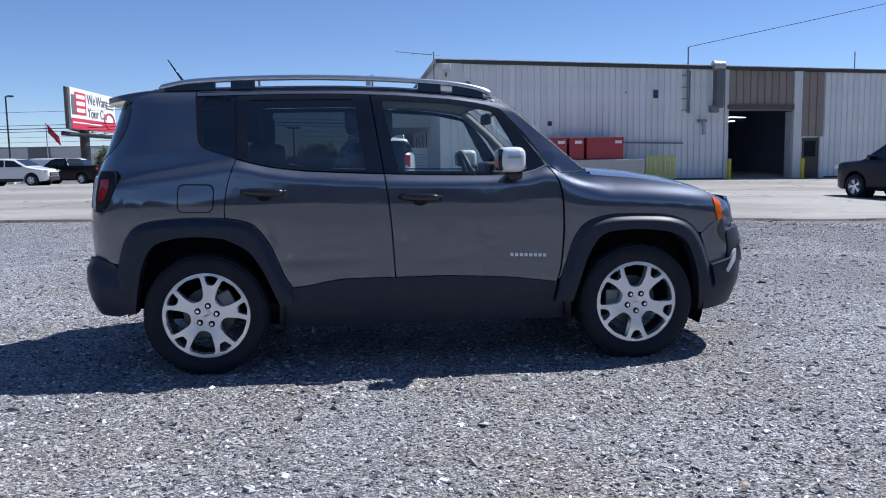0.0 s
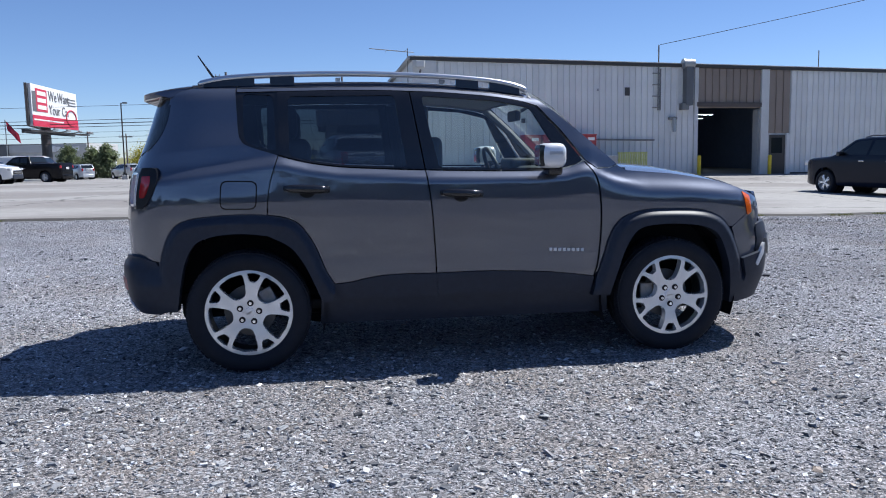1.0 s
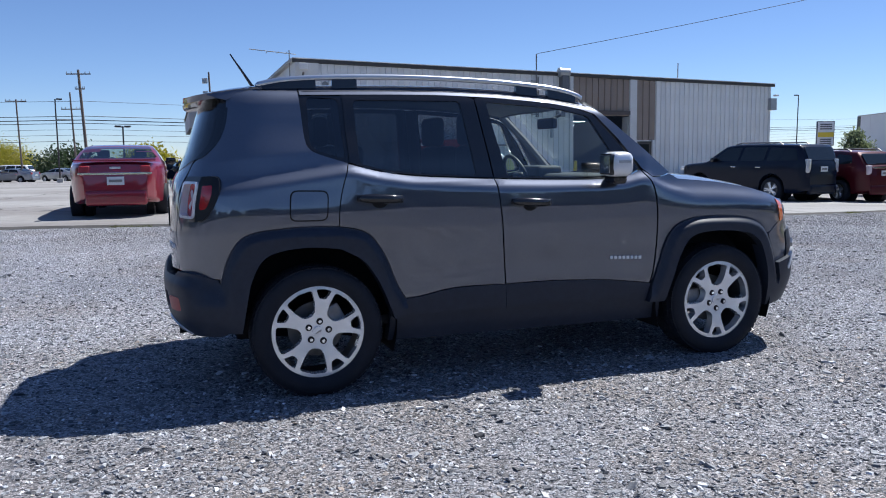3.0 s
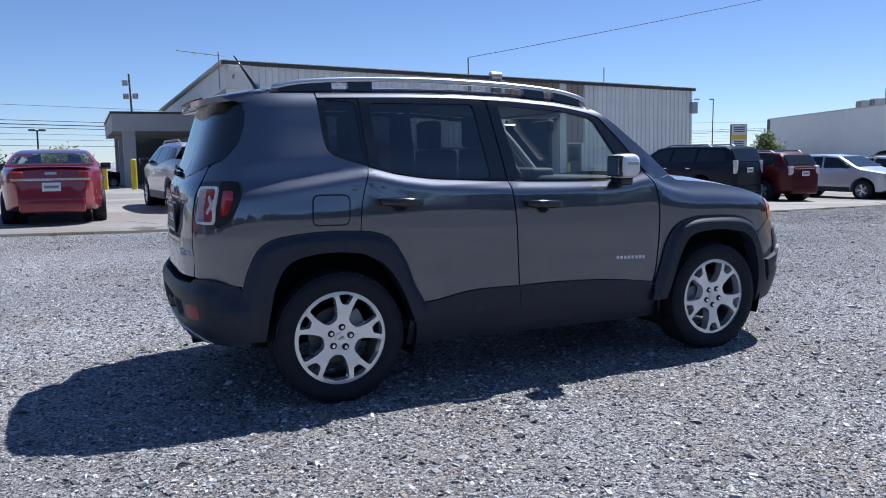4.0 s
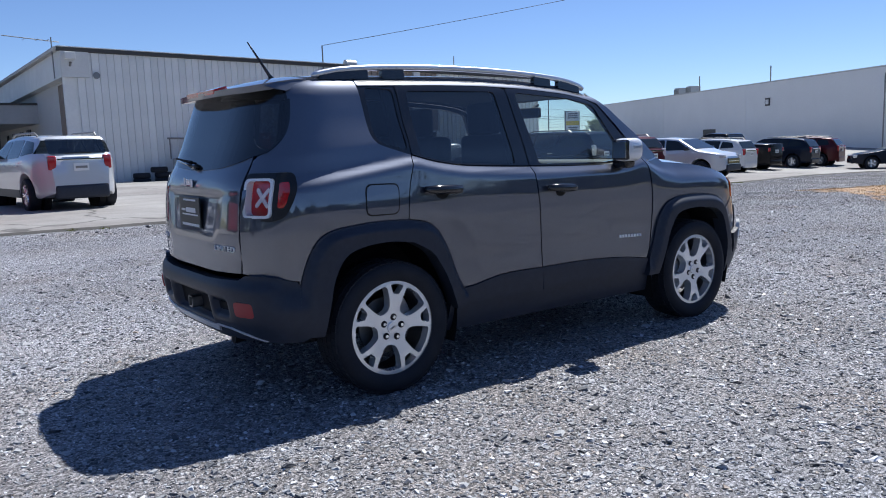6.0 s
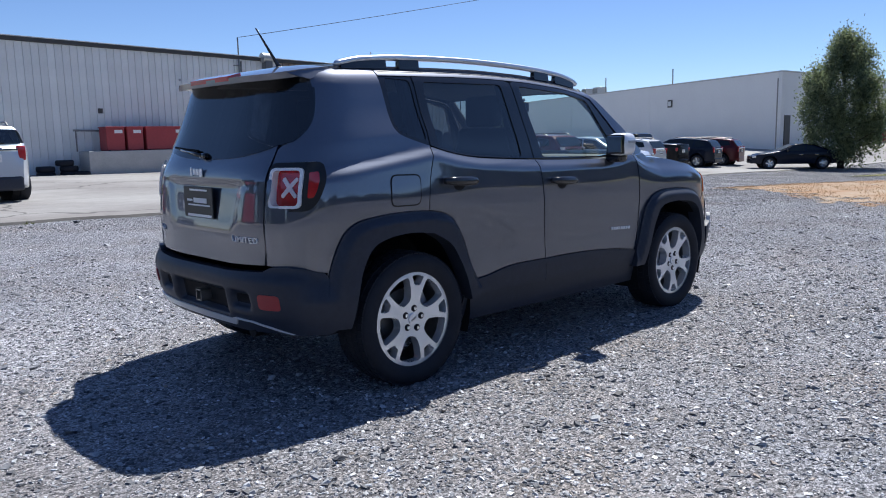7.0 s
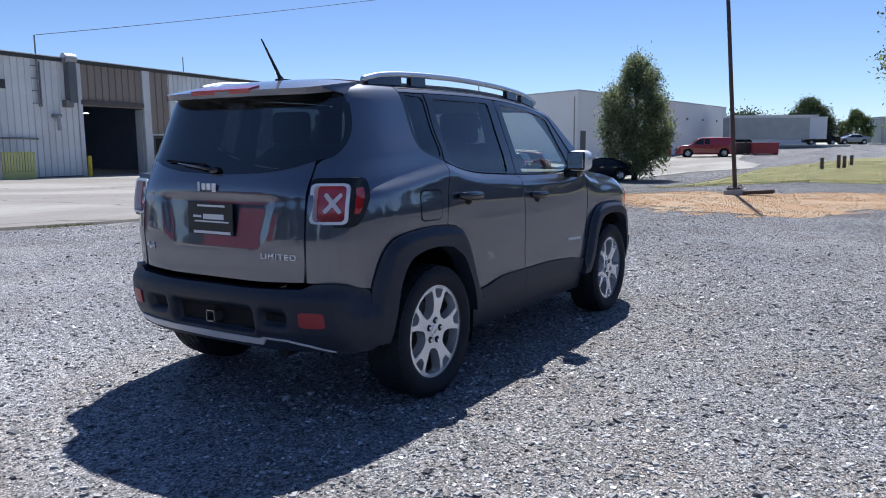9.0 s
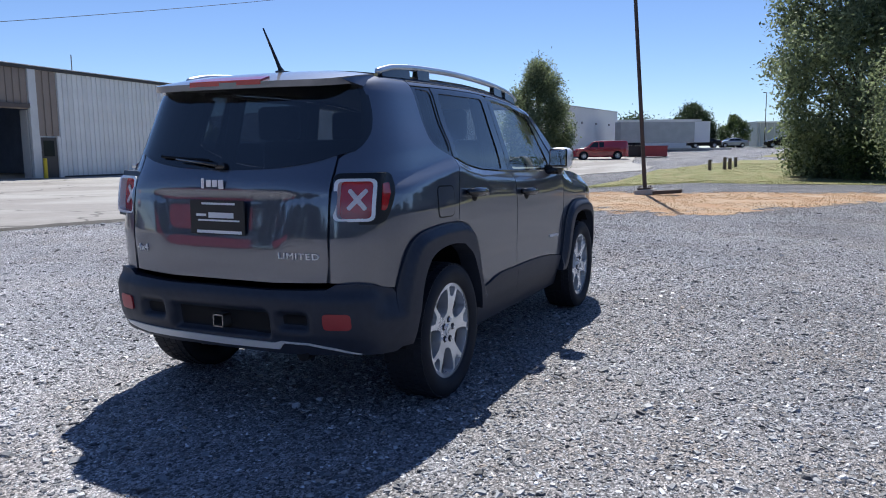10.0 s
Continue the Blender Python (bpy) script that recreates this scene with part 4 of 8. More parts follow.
    wing_out = [(-1.56, -0.612), (-1.66, -0.606), (-1.74, -0.592), (-1.81, -0.562), (-1.862, -0.51), (-1.892, -0.42), (-1.910, -0.22), (-1.914, 0.0), (-1.910, 0.22), (-1.892, 0.42), (-1.862, 0.51), (-1.81, 0.562), (-1.74, 0.592), (-1.66, 0.606), (-1.56, 0.612)]
    wing_out = rounded(wing_out, 0.04, 3)
    sp = panel("roof_spoiler", wing_out, spoiler_z, PAINT, suv, "body-coloured roof spoiler", step=0.04, depth=0.040, inset=0.002)
    panel("spoiler_underside", wing_out, lambda x, y, d: spoiler_z(x, y, -0.040 - d), GLOSS_BLACK, sp, "black spoiler underside", step=0.02, depth=0.0, inset=0.003)
    edge_y = lambda x: float(np.interp(-x, [1.56, 1.66, 1.74, 1.81], [0.610, 0.604, 0.590, 0.560]))
    for sign in (-1, 1):
        top_z = lambda x: spoiler_z(x, edge_y(x), 0)[2] - 0.003
        fin = [(x, top_z(x)) for x in np.linspace(-1.575, -1.80, 9)] + [(-1.785, top_z(-1.785) - 0.012), (-1.745, top_z(-1.745) - 0.032), (-1.70, 1.588), (-1.65, 1.612), (-1.60, 1.640)]
        panel("spoiler_end", fin, lambda x, z, d: (x, sign * (edge_y(x) - 0.002 + 0.55 * (top_z(x) - z) + d), z), PAINT, sp, step=0.03, depth=0.03)
    panel("brake_light", rounded([(-1.835, -0.19), (-1.835, 0.25), (-1.9105, 0.25), (-1.9115, -0.19)], 0.012), spoiler_z, RED_LENS, sp, "red high brake light", offset=0.010, depth=0.028, step=0.02)
    # tailgate with a recess for the plate
    glass_low = catmull([(-0.585, 1.272), (-0.48, 1.240), (-0.32, 1.215), (-0.15, 1.205), (0, 1.202), (0.15, 1.205), (0.32, 1.215), (0.48, 1.240), (0.585, 1.272)], 4)
    def recess(y, z):
        e = lambda v, w: 1 / (1 + math.exp(-max(-30, min(30, v / w))))
        dent = e(0.40 - abs(y) - 0.25 * (1.085 - z), 0.018) * e(1.086 - z, 0.006) * e(z - 0.850, 0.022)
        return -0.014 * dent + 0.005 * e(z - 1.09, 0.008) * e(1.19 - z, 0.01) - 0.005 * e(0.80 - z, 0.02) * e(z - 0.70, 0.02)
    gate = panel("tailgate", glass_low + [(0.587, 1.0), (0.587, 0.80), (0.575, 0.69), (0.3, 0.678), (-0.3, 0.678), (-0.575, 0.69), (-0.587, 0.80), (-0.587, 1.0)], back, PAINT, suv, step=0.02, depth=0.03, extra=recess, inset=0.0015)
    rg = [(-half(x, z), z) for x, z in GATE_EDGE[::-1]]
    rg = [(-0.585, 1.276)] + [q for q in rg if q[1] > 1.29] + [(-0.56, 1.618)]
    window = rg + [(-y, z) for y, z in rg[::-1]] + [(y, z + 0.004) for y, z in glass_low[::-1]][1:-1]
    panel("rear_window", shrunk(window, -0.008), back, REARGLASS, gate, "dark tinted rear window", offset=0.004, depth=0.006, step=0.025)
    # wiper
    pts = [(back(y, z, 0.03)[0], y, z) for y, z in ((0.03, 1.222), (0.12, 1.232), (0.30, 1.25))]
    wp = part("rear_wiper", tube(pts, [0.011, 0.008, 0.005], 8), GLOSS_BLACK, gate, "black rear wiper", smooth=True)
    pts = [(back(y, z, 0.018)[0], y, z) for y, z in ((0.10, 1.245), (0.25, 1.252), (0.42, 1.262))]
    part("wiper_blade", tube(pts, 0.007, 6), DARK, wp)
    part("wiper_hub", box((0.035, 0.060, 0.030), (back(0.02, 1.218, 0.014)[0], 0.02, 1.218), 0.012, 3), GLOSS_BLACK, wp, smooth=True)
    # plate, badges
    px = min(back(0.012, z, -0.010)[0] for z in (0.893, 0.975, 1.057))
    pl = part("dealer_plate", box((0.008, 0.330, 0.165), (px - 0.006, 0.012, 0.975), 0.003, 1), PLATE_BLACK, gate, "black plate with pale lettering bars")
    for y, z, w, h in ((0.0, 1.04, 0.20, 0.010), (0.015, 0.985, 0.15, 0.026), (-0.105, 0.985, 0.06, 0.012), (0.0, 0.960, 0.25, 0.008), (0.0, 0.905, 0.27, 0.014)):
        part("plate_bar", box((0.002, w, h), (px - 0.0112, -y, z)), WHITE_MARK, pl)
    for k, (w, h) in enumerate(((0.016, 0.050), (0.030, 0.034), (0.030, 0.034), (0.030, 0.044))):
        y = 0.105 - 0.037 * k
        part("emblem", box((0.006, w, h), (back(y, 1.135, 0.016)[0], y, 1.135 - (0.004 if k == 3 else 0)), 0.004, 2), BADGE, gate, "chrome emblem bar")
    for text, y, z, size in (("4x4", 0.560, 0.79, 0.052), ("LIMITED", -0.335, 0.795, 0.042)):
        cu = bpy.data.curves.new("lettering", "FONT")
        cu.body, cu.size, cu.extrude, cu.align_x = text, size, 0.003, "LEFT"
        cu.space_character = 1.15 if len(text) > 4 else 1.0
        tmp = new("lettering", cu)
        tmp.data.materials.append(BADGE)
        bpy.context.view_layer.update()
        me = bpy.data.meshes.new_from_object(tmp.evaluated_get(bpy.context.evaluated_depsgraph_get()))
        bpy.data.objects.remove(tmp)
        stretch = 1.25 if len(text) > 4 else 1.1
        for v in me.vertices:
            yy, zz = y - v.co.x * stretch, z + v.co.y
            v.co = (back(yy, zz, recess(yy, zz) + 0.004 + v.co.z)[0], yy, zz)
        ob = new("badge_lettering", me)
        ob.parent = gate
        ob["label"] = "silver " + text + " lettering"
    # rear bumper in one piece round both corners, with openings and silver trim
    tail = wrap(1)
    def bump(p, z):
        e = lambda v, w: 1 / (1 + math.exp(-max(-30, min(30, v / w))))
        step = 0.030 * e(0.640 - z, 0.012) + 0.012 * clamp((abs(p) - 0.60) / 0.12)
        hole = 0.060 * e(0.285 - abs(p), 0.006) * e(0.545 - z, 0.006) * e(z - 0.425, 0.006)
        pocket = 0.045 * e(0.070 - abs(abs(p) - 0.42), 0.006) * e(0.545 - z, 0.006) * e(z - 0.475, 0.006)
        f = soft((abs(p) - 0.72) / 0.09)
        return (1 - f) * (step - hole - pocket) + f * (0.038 * soft((0.64 - z) / 0.14) - 0.010)
    half_b = [(0.3, 0.648), (0.575, 0.66), (0.62, 0.685), (0.70, 0.690), (0.76, 0.680), (0.80, 0.664), (0.838, 0.655), (0.872, 0.60), (0.874, 0.52), (0.872, 0.385), (0.80, 0.352), (0.62, 0.355), (0.35, 0.34)]
    bumper = panel("rear_bumper", half_b + [(-p, z) for p, z in half_b[::-1]], tail, CLADDING, suv, "black plastic rear bumper", step=0.018, depth=0.06, offset=0.018, extra=bump)
    panel("bumper_recess", rounded([(-0.275, 0.538), (0.275, 0.538), (0.275, 0.432), (-0.275, 0.432)], 0.02), tail, DARK, bumper, offset=0.021, extra=bump, depth=0.0, step=0.02)
    for sign in (-1, 1):
        panel("bumper_pocket", rounded([(sign * 0.42 - 0.062, 0.538), (sign * 0.42 + 0.062, 0.538), (sign * 0.42 + 0.062, 0.482), (sign * 0.42 - 0.062, 0.482)], 0.02), tail, DARK, bumper, offset=0.021, extra=bump, depth=0.0, step=0.02)
        panel("bumper_reflector", rounded([(sign * 0.565, 0.555), (sign * 0.675, 0.555), (sign * 0.675, 0.48), (sign * 0.565, 0.48)], 0.02), tail, RED_REFLECTOR, bumper, "red bumper reflector", offset=0.056, depth=0.02, step=0.03)
    trim = [(0.70, 0.402), (0.60, 0.410), (0.30, 0.400), (0.0, 0.396), (-0.31, 0.397), (-0.345, 0.409), (-0.49, 0.409), (-0.60, 0.388), (-0.69, 0.360), (-0.68, 0.355), (-0.59, 0.380), (-0.485, 0.400), (-0.36, 0.400), (-0.325, 0.364), (0.0, 0.358), (0.50, 0.366), (0.66, 0.386)]
    panel("bumper_trim", trim, tail, TRIM_SILVER, bumper, "silver bumper trim", offset=0.058, depth=0.02, step=0.04)
    hx = back(0, 0.48, 0.0)[0] - 0.02
    bm = bmesh.new()
    for y, z, w, h in ((0.028, 0.48, 0.007, 0.062), (-0.028, 0.48, 0.007, 0.062), (0, 0.5075, 0.063, 0.007), (0, 0.4525, 0.063, 0.007)):
        box((0.06, w, h), (hx, y, z), bm=bm)
    part("tow_hitch", bm, STEEL, bumper, "square tow hitch receiver")
    # tip takes the dark of the shaded cut as its own colour
    part("exhaust_tip", rod((-1.99, -0.44, 0.345), (-1.75, -0.44, 0.355), 0.034, sides=20), DARK, suv, "exhaust tip coloured as dark as the shade under the bumper")
    part("silencer", rod((-1.72, -0.40, 0.42), (-1.72, 0.40, 0.42), 0.09, sides=20), DARK, suv)
    # hood, windscreen, front
    panel("hood", [(1.0, -0.755), (1.35, -0.77), (1.75, -0.765), (1.90, -0.66), (1.98, -0.45), (2.01, 0), (1.98, 0.45), (1.90, 0.66), (1.75, 0.765), (1.35, 0.77), (1.0, 0.755), (1.06, 0.5), (1.12, 0), (1.06, -0.5)], hood_z, PAINT, suv, step=0.06, depth=0.02)
    panel("cowl", [(0.85, -0.72), (1.02, -0.755), (1.06, -0.5), (1.12, 0), (1.06, 0.5), (1.02, 0.755), (0.85, 0.72), (1.0, 0)], lambda x, y, d: (x, y, 1.135 + 0.01 * x + d), DARK, suv, depth=0.02, step=0.1)
    ws = [(-0.69, 1.165), (-0.66, 1.30), (-0.62, 1.47), (-0.585, 1.605), (-0.3, 1.64), (0, 1.65), (0.3, 1.64), (0.585, 1.605), (0.62, 1.47), (0.66, 1.30), (0.69, 1.165), (0.3, 1.15), (0, 1.145), (-0.3, 1.15)]
    panel("windscreen", ws, screen, CLEAR, suv, "clear windscreen", step=0.06, depth=0.0)
    panel("front_grille", rounded([(-0.70, 0.97), (0.70, 0.97), (0.70, 0.76), (-0.70, 0.76)], 0.06), nose, PAINT, suv, step=0.06, offset=-0.01)
    for k in range(7):
        y = -0.24 + 0.08 * k
        panel("grille_slot", rounded([(y - 0.026, 0.95), (y + 0.026, 0.95), (y + 0.026, 0.79), (y - 0.026, 0.79)], 0.02), nose, GLOSS_BLACK, suv, depth=0.0, offset=-0.006)
    for sign in (-1, 1):
        ring = [(sign * 0.50 + 0.10 * math.cos(a), 0.868 + 0.095 * math.sin(a)) for a in np.linspace(0, 2 * math.pi, 33)[:-1]]
        panel("headlamp", ring, nose, CLEAR_LENS, suv, "round headlamp", offset=0.0, depth=0.02, step=0.04)
        panel("bumper_silver_accent", [(sign * 0.60, 0.64), (sign * 0.70, 0.70), (sign * 0.72, 0.67), (sign * 0.66, 0.56), (sign * 0.60, 0.55)], nose, SATIN, suv, offset=0.035, depth=0.03, step=0.04)
    panel("front_bumper", rounded([(-0.78, 0.78), (0.78, 0.78), (0.78, 0.34), (0.5, 0.25), (-0.5, 0.25), (-0.78, 0.34)], 0.05), nose, CLADDING, suv, "black front bumper", step=0.05, offset=0.02, depth=0.06)
    # underbody and dark inner shell
    part("underbody", box((3.5, 1.24, 0.16), (0.05, 0, 0.36), 0.03), DARK, suv)
    part("floor_pan", box((2.0, 1.56, 0.06), (-0.02, 0, 0.37), 0.02), DARK, suv)
    part("inner_shell", box((1.62, 1.46, 0.04), (0.0, 0, 0.60), 0.01), CABIN, suv)
    part("load_floor", box((0.62, 1.36, 0.05), (-1.55, 0, 0.86), 0.01), CABIN, suv)
    part("engine_bay", box((1.1, 1.2, 0.35), (1.40, 0, 0.70), 0.03), DARK, suv)
    part("firewall", box((0.05, 1.50, 0.62), (0.90, 0, 0.80), 0.01), CABIN, suv)
    for sign in (-1, 1):
        panel("door_lining", [(-1.70, 0.94), (-1.05, 0.94), (-0.78, 0.58), (0.78, 0.55), (0.86, 1.10), (0.7, 1.15), (0.43, 1.128), (-0.24, 1.142), (-0.73, 1.165), (-1.09, 1.23), (-1.28, 1.24), (-1.62, 1.20)], side(sign), CABIN, suv, offset=-0.045, depth=0.02, step=0.08)
    panel("headliner", [(-1.58, -0.58), (0.40, -0.58), (0.46, 0), (0.40, 0.58), (-1.58, 0.58)], lambda x, y, d: roof_z(x, y, d), CABIN_GREY, suv, offset=-0.045, depth=0.01, step=0.2)
    part("dashboard", box((0.42, 1.36, 0.26), (0.76, 0, 1.02), 0.07, 4), CABIN, suv, smooth=True)
    part("instrument_hood", box((0.20, 0.36, 0.09), (0.62, 0.36, 1.16), 0.035, 3), CABIN, suv, smooth=True)
    bm = bmesh.new()
    pts = [(0.0, 0.19 * math.cos(a), 0.19 * math.sin(a)) for a in np.linspace(0, 2 * math.pi, 33)]
    tube(pts, 0.016, 8, bm, cap=False)
    box((0.05, 0.13, 0.10), (0.02, 0, 0), 0.02, bm=bm)
    box((0.02, 0.34, 0.03), (0.01, 0, 0), 0.005, bm=bm)
    box((0.02, 0.03, 0.17), (0.01, 0, -0.09), 0.005, bm=bm)
    st = part("steering_wheel", bm, LEATHER, suv, "black steering wheel", smooth=True)
    st.matrix_basis = Matrix.Translation((0.44, 0.36, 1.10)) @ Matrix.Rotation(radians(-22), 4, "Y")
    part("rear_view_mirror", box((0.04, 0.25, 0.075), (0.50, 0.0, 1.50), 0.018, 3), CABIN, suv, smooth=True)
    part("mirror_stalk", rod((0.52, 0, 1.52), (0.60, 0, 1.56), 0.012), CABIN, suv)
    seat(suv, 0.10, -0.37, "front_seat")
    seat(suv, 0.10, 0.37, "front_seat")
    seat(suv, -0.72, 0.0, "rear_bench", 0.98)
    for sign in (-1, 1):
        for xa, xb in ((-0.24, -0.31), (-1.08, -1.10)):
            w0, w1 = half(xa, 1.15) - 0.11, half(xb, 1.60) - 0.075
            part("pillar_trim", tube([(xa, sign * w0, 1.12), (xb, sign * w1, 1.61)], 0.045, 8), CABIN, suv)
        part("pillar_trim", tube([(0.86, sign * 0.70, 1.17), (0.63, sign * 0.665, 1.40), (0.42, sign * 0.615, 1.575)], 0.03, 8), CABIN_GREY, suv)
        part("pillar_trim", tube([(-1.60, sign * 0.62, 1.20), (-1.47, sign * 0.54, 1.58)], 0.06, 8), CABIN, suv)
    # aerial
    part("aerial", tube([(-1.49, 0.0, 1.695), (-1.505, 0.002, 1.722), (-1.562, 0.004, 1.81), (-1.625, 0.006, 1.905)], [0.020, 0.010, 0.007, 0.004], 8), GLOSS_BLACK, suv, "short black roof aerial", smooth=True)
    part("aerial_base", box((0.10, 0.045, 0.02), (-1.47, 0, 1.695), 0.009, 3), GLOSS_BLACK, suv, smooth=True)
    for x in (-1.285, 1.285):
        for sign in (-1, 1):
            wheel(suv, x, sign * 0.775, sign)
    return suv


build_suv()

# ---- the metal workshop ----
SIDING = material("pale_metal_siding", (0.80, 0.80, 0.78), 0.55, 0.0, grain=0.06, scale=12, wear=0.16, per_object=0.05)
BROWN = material("brown_metal_siding", (0.30, 0.245, 0.205), 0.55, 0.0, grain=0.08, scale=12, wear=0.18, per_object=0.06)
DARK_BROWN = material("dark_brown_trim", (0.11, 0.09, 0.08), 0.55, grain=0.1, scale=14, wear=0.2)
DUCT = material("dark_duct_metal", (0.17, 0.175, 0.18), 0.5, 0.4, grain=0.15, scale=14, wear=0.25)
TRIM = material("dark_eave_trim", (0.07, 0.065, 0.06), 0.5, 0.2, grain=0.1, scale=20)
PALE = material("pale_painted_metal", (0.68, 0.68, 0.66), 0.5, grain=0.08, scale=15, wear=0.15)
CONCRETE = material("weathered_concrete", (0.45, 0.44, 0.42), 0.85, grain=0.2, scale=18, bump=0.2, wear=0.2)
GALV = material("galvanised_duct", (0.42, 0.43, 0.43), 0.45, 0.6, grain=0.12, scale=14, wear=0.2)
# blue gloom inside the bay, put into the colour of everything in it
BAY_GLOOM = material("bay_gloom_blue", (0.20, 0.25, 0.37), 0.8, grain=0.2, scale=4, wear=0.2)
RED_TANK = material("faded_red_paint", (0.36, 0.050, 0.055), 0.5, grain=0.15, scale=10, wear=0.25)
YELLOW = material("safety_yellow", (0.70, 0.52, 0.03), 0.5, grain=0.12, scale=20, wear=0.2)
LIME = material("faded_yellow_green", (0.56, 0.58, 0.22), 0.6, grain=0.15, scale=20, wear=0.2)
CANOPY = material("grey_canopy_paint", (0.46, 0.46, 0.46), 0.7, grain=0.08, scale=10, wear=0.12)
# wall grey darkened to carry the shade beneath the canopy
CANOPY_SHADE = material("canopy_shade_wall", (0.16, 0.17, 0.19), 0.7, grain=0.1, scale=8, wear=0.15)
WHITE_WALL = material("white_painted_block", (0.74, 0.74, 0.73), 0.7, grain=0.04, scale=6, wear=0.06, bump=0.05)
GREY_WALL = material("grey_stucco", (0.50, 0.50, 0.49), 0.8, grain=0.08, scale=10, wear=0.1)
WINDOW = material("dark_window_glass", (0.02, 0.024, 0.028), 0.05, coat=0.5)
LIGHT_TUBE = bpy.data.materials.new("lit_tube")
LIGHT_TUBE.use_nodes = True
LIGHT_TUBE.node_tree.nodes["Principled BSDF"].inputs["Emission Color"].default_value = (0.9, 1.0, 1.0, 1)
LIGHT_TUBE.node_tree.nodes["Principled BSDF"].inputs["Emission Strength"].default_value = 7.0
FY, FZ = 31.7, -0.12
X0, X1, EAVE = 3.55, 30.45, 5.84


def ribbed(width, height, depth=0.040, pitch=0.5):
    """One siding sheet, seen from its outer face (towards -y): flat pan with trapezoid ribs and a lap joint."""
    bm = bmesh.new()
    prof = [(0.0, 0.012), (0.012, -depth * 1.5), (0.045, -depth * 1.5), (0.06, 0.0)]
    x = 0.06 + pitch
    while x < width - 0.06:
        prof += [(x - 0.022, 0.0), (x - 0.010, -depth * 0.42), (x + 0.010, -depth * 0.42), (x + 0.022, 0.0)]
        x += pitch
    prof += [(width, 0.0)]
    rows = [[bm.verts.new((px, py, z)) for px, py in prof] for z in (0.0, height)]
    for k in range(len(prof) - 1):
        bm.faces.new((rows[0][k], rows[0][k + 1], rows[1][k + 1], rows[1][k]))
    back_row = [[bm.verts.new((px, 0.03, z)) for px in (0, width)] for z in (0.0, height)]
    bm.faces.new((back_row[0][1], back_row[0][0], back_row[1][0], back_row[1][1]))
    return bm


shed = thing("workshop_building", "long pale corrugated metal workshop with an open garage bay", "building", Matrix.Translation((0, FY, FZ)) @ Matrix.Rotation(radians(-0.8), 4, "X"))
# backing walls with the bay left open
wall = part("wall", box((14.15, 0.18, EAVE), (X0 + 7.08, 0.13, EAVE / 2)), SIDING, shed)
box_r = box((9.0, 0.18, EAVE), (21.42 + 4.5, 0.13, EAVE / 2))
wall_r = part("wall", box_r, SIDING, shed)
wall_t = part("wall", box((3.7, 0.18, EAVE - 3.55), (19.55, 0.13, 3.55 + (EAVE - 3.55) / 2)), BROWN, shed)


def sheets(name, x0, x1, z0, z1, mat, parent, width=0.305, y=0.0):
    n = max(1, round((x1 - x0) / width))
    w = (x1 - x0) / n
    bm = ribbed(w - 0.004, z1 - z0)
    first = None
    for k in range(n):
        if first is None:
            first = part(name, bm, mat, parent)
            ob = first
        else:
            ob = new(name, first.data)
            ob.parent = parent
        ob.location = (x0 + k * w, y, z0)


sheets("siding_sheet", X0 + 0.55, 17.62, 0.12, EAVE - 0.14, SIDING, wall)
sheets("siding_sheet", 22.88, X1 - 0.05, 0.12, EAVE - 0.14, SIDING, wall_r)
sheets("siding_sheet", 17.85, 21.2, 3.86, EAVE - 0.14, BROWN, wall_t, 0.38)
sheets("siding_sheet", 21.66, 22.84, 2.14, EAVE - 0.14, BROWN, wall_r, 0.39)
part("bay_header", box((3.5, 0.25, 0.24), (19.5, 0.02, 3.73), 0.01), DARK_BROWN, shed, "dark brown door header")
part("bay_post", box((0.20, 0.16, EAVE - 0.1), (17.73, -0.02, (EAVE - 0.1) / 2), 0.01), PALE, shed)
part("bay_post", box((0.42, 0.16, EAVE - 0.1), (21.44, -0.02, (EAVE - 0.1) / 2), 0.01), PALE, shed)
part("bay_jamb", box((0.16, 0.5, 3.5), (21.26, 0.36, 1.75), 0.01), GREY_WALL, shed)
# inside of the bay
part("bay_floor", box((11, 14, 0.05), (19.5, 7.3, 0.02)), CONCRETE, shed)
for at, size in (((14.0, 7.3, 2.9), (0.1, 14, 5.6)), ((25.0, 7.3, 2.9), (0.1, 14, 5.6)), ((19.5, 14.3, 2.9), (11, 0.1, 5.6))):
    part("bay_wall", box(size, at), BAY_GLOOM, shed)
part("bay_ceiling", box((11, 14, 0.1), (19.5, 7.3, 4.3)), BAY_GLOOM, shed)
for x, y, z in ((18.5, 3.0, 3.30), (20.2, 4.0, 3.46), (20.6, 6.0, 3.36), (17.4, 8.0, 3.4)):
    part("strip_light", box((1.15, 0.07, 0.035), (x, y, z), 0.01), LIGHT_TUBE, shed, "lit strip light")
part("lift_post", box((0.35, 0.4, 3.2), (20.4, 6.0, 1.6), 0.02), BAY_GLOOM, shed)
part("shop_bench", box((2.2, 0.8, 1.0), (20.0, 11, 0.5), 0.02), BAY_GLOOM, shed)
# person door
door = part("door", box((0.93, 0.06, 2.06), (22.16, -0.01, 1.03), 0.008), TRIM, shed, "dark steel door with a window")
part("door_window", box((0.60, 0.02, 0.78), (22.16, -0.045, 1.52), 0.004), WINDOW, door)
part("door_frame", box((0.07, 0.10, 2.14), (21.68, -0.02, 1.07), 0.005), GREY_WALL, door)
part("door_frame", box((0.07, 0.10, 2.14), (22.66, -0.02, 1.07), 0.005), GREY_WALL, door)
part("door_knob", rod((21.80, -0.10, 1.0), (21.80, -0.03, 1.0), 0.03), STEEL, door)
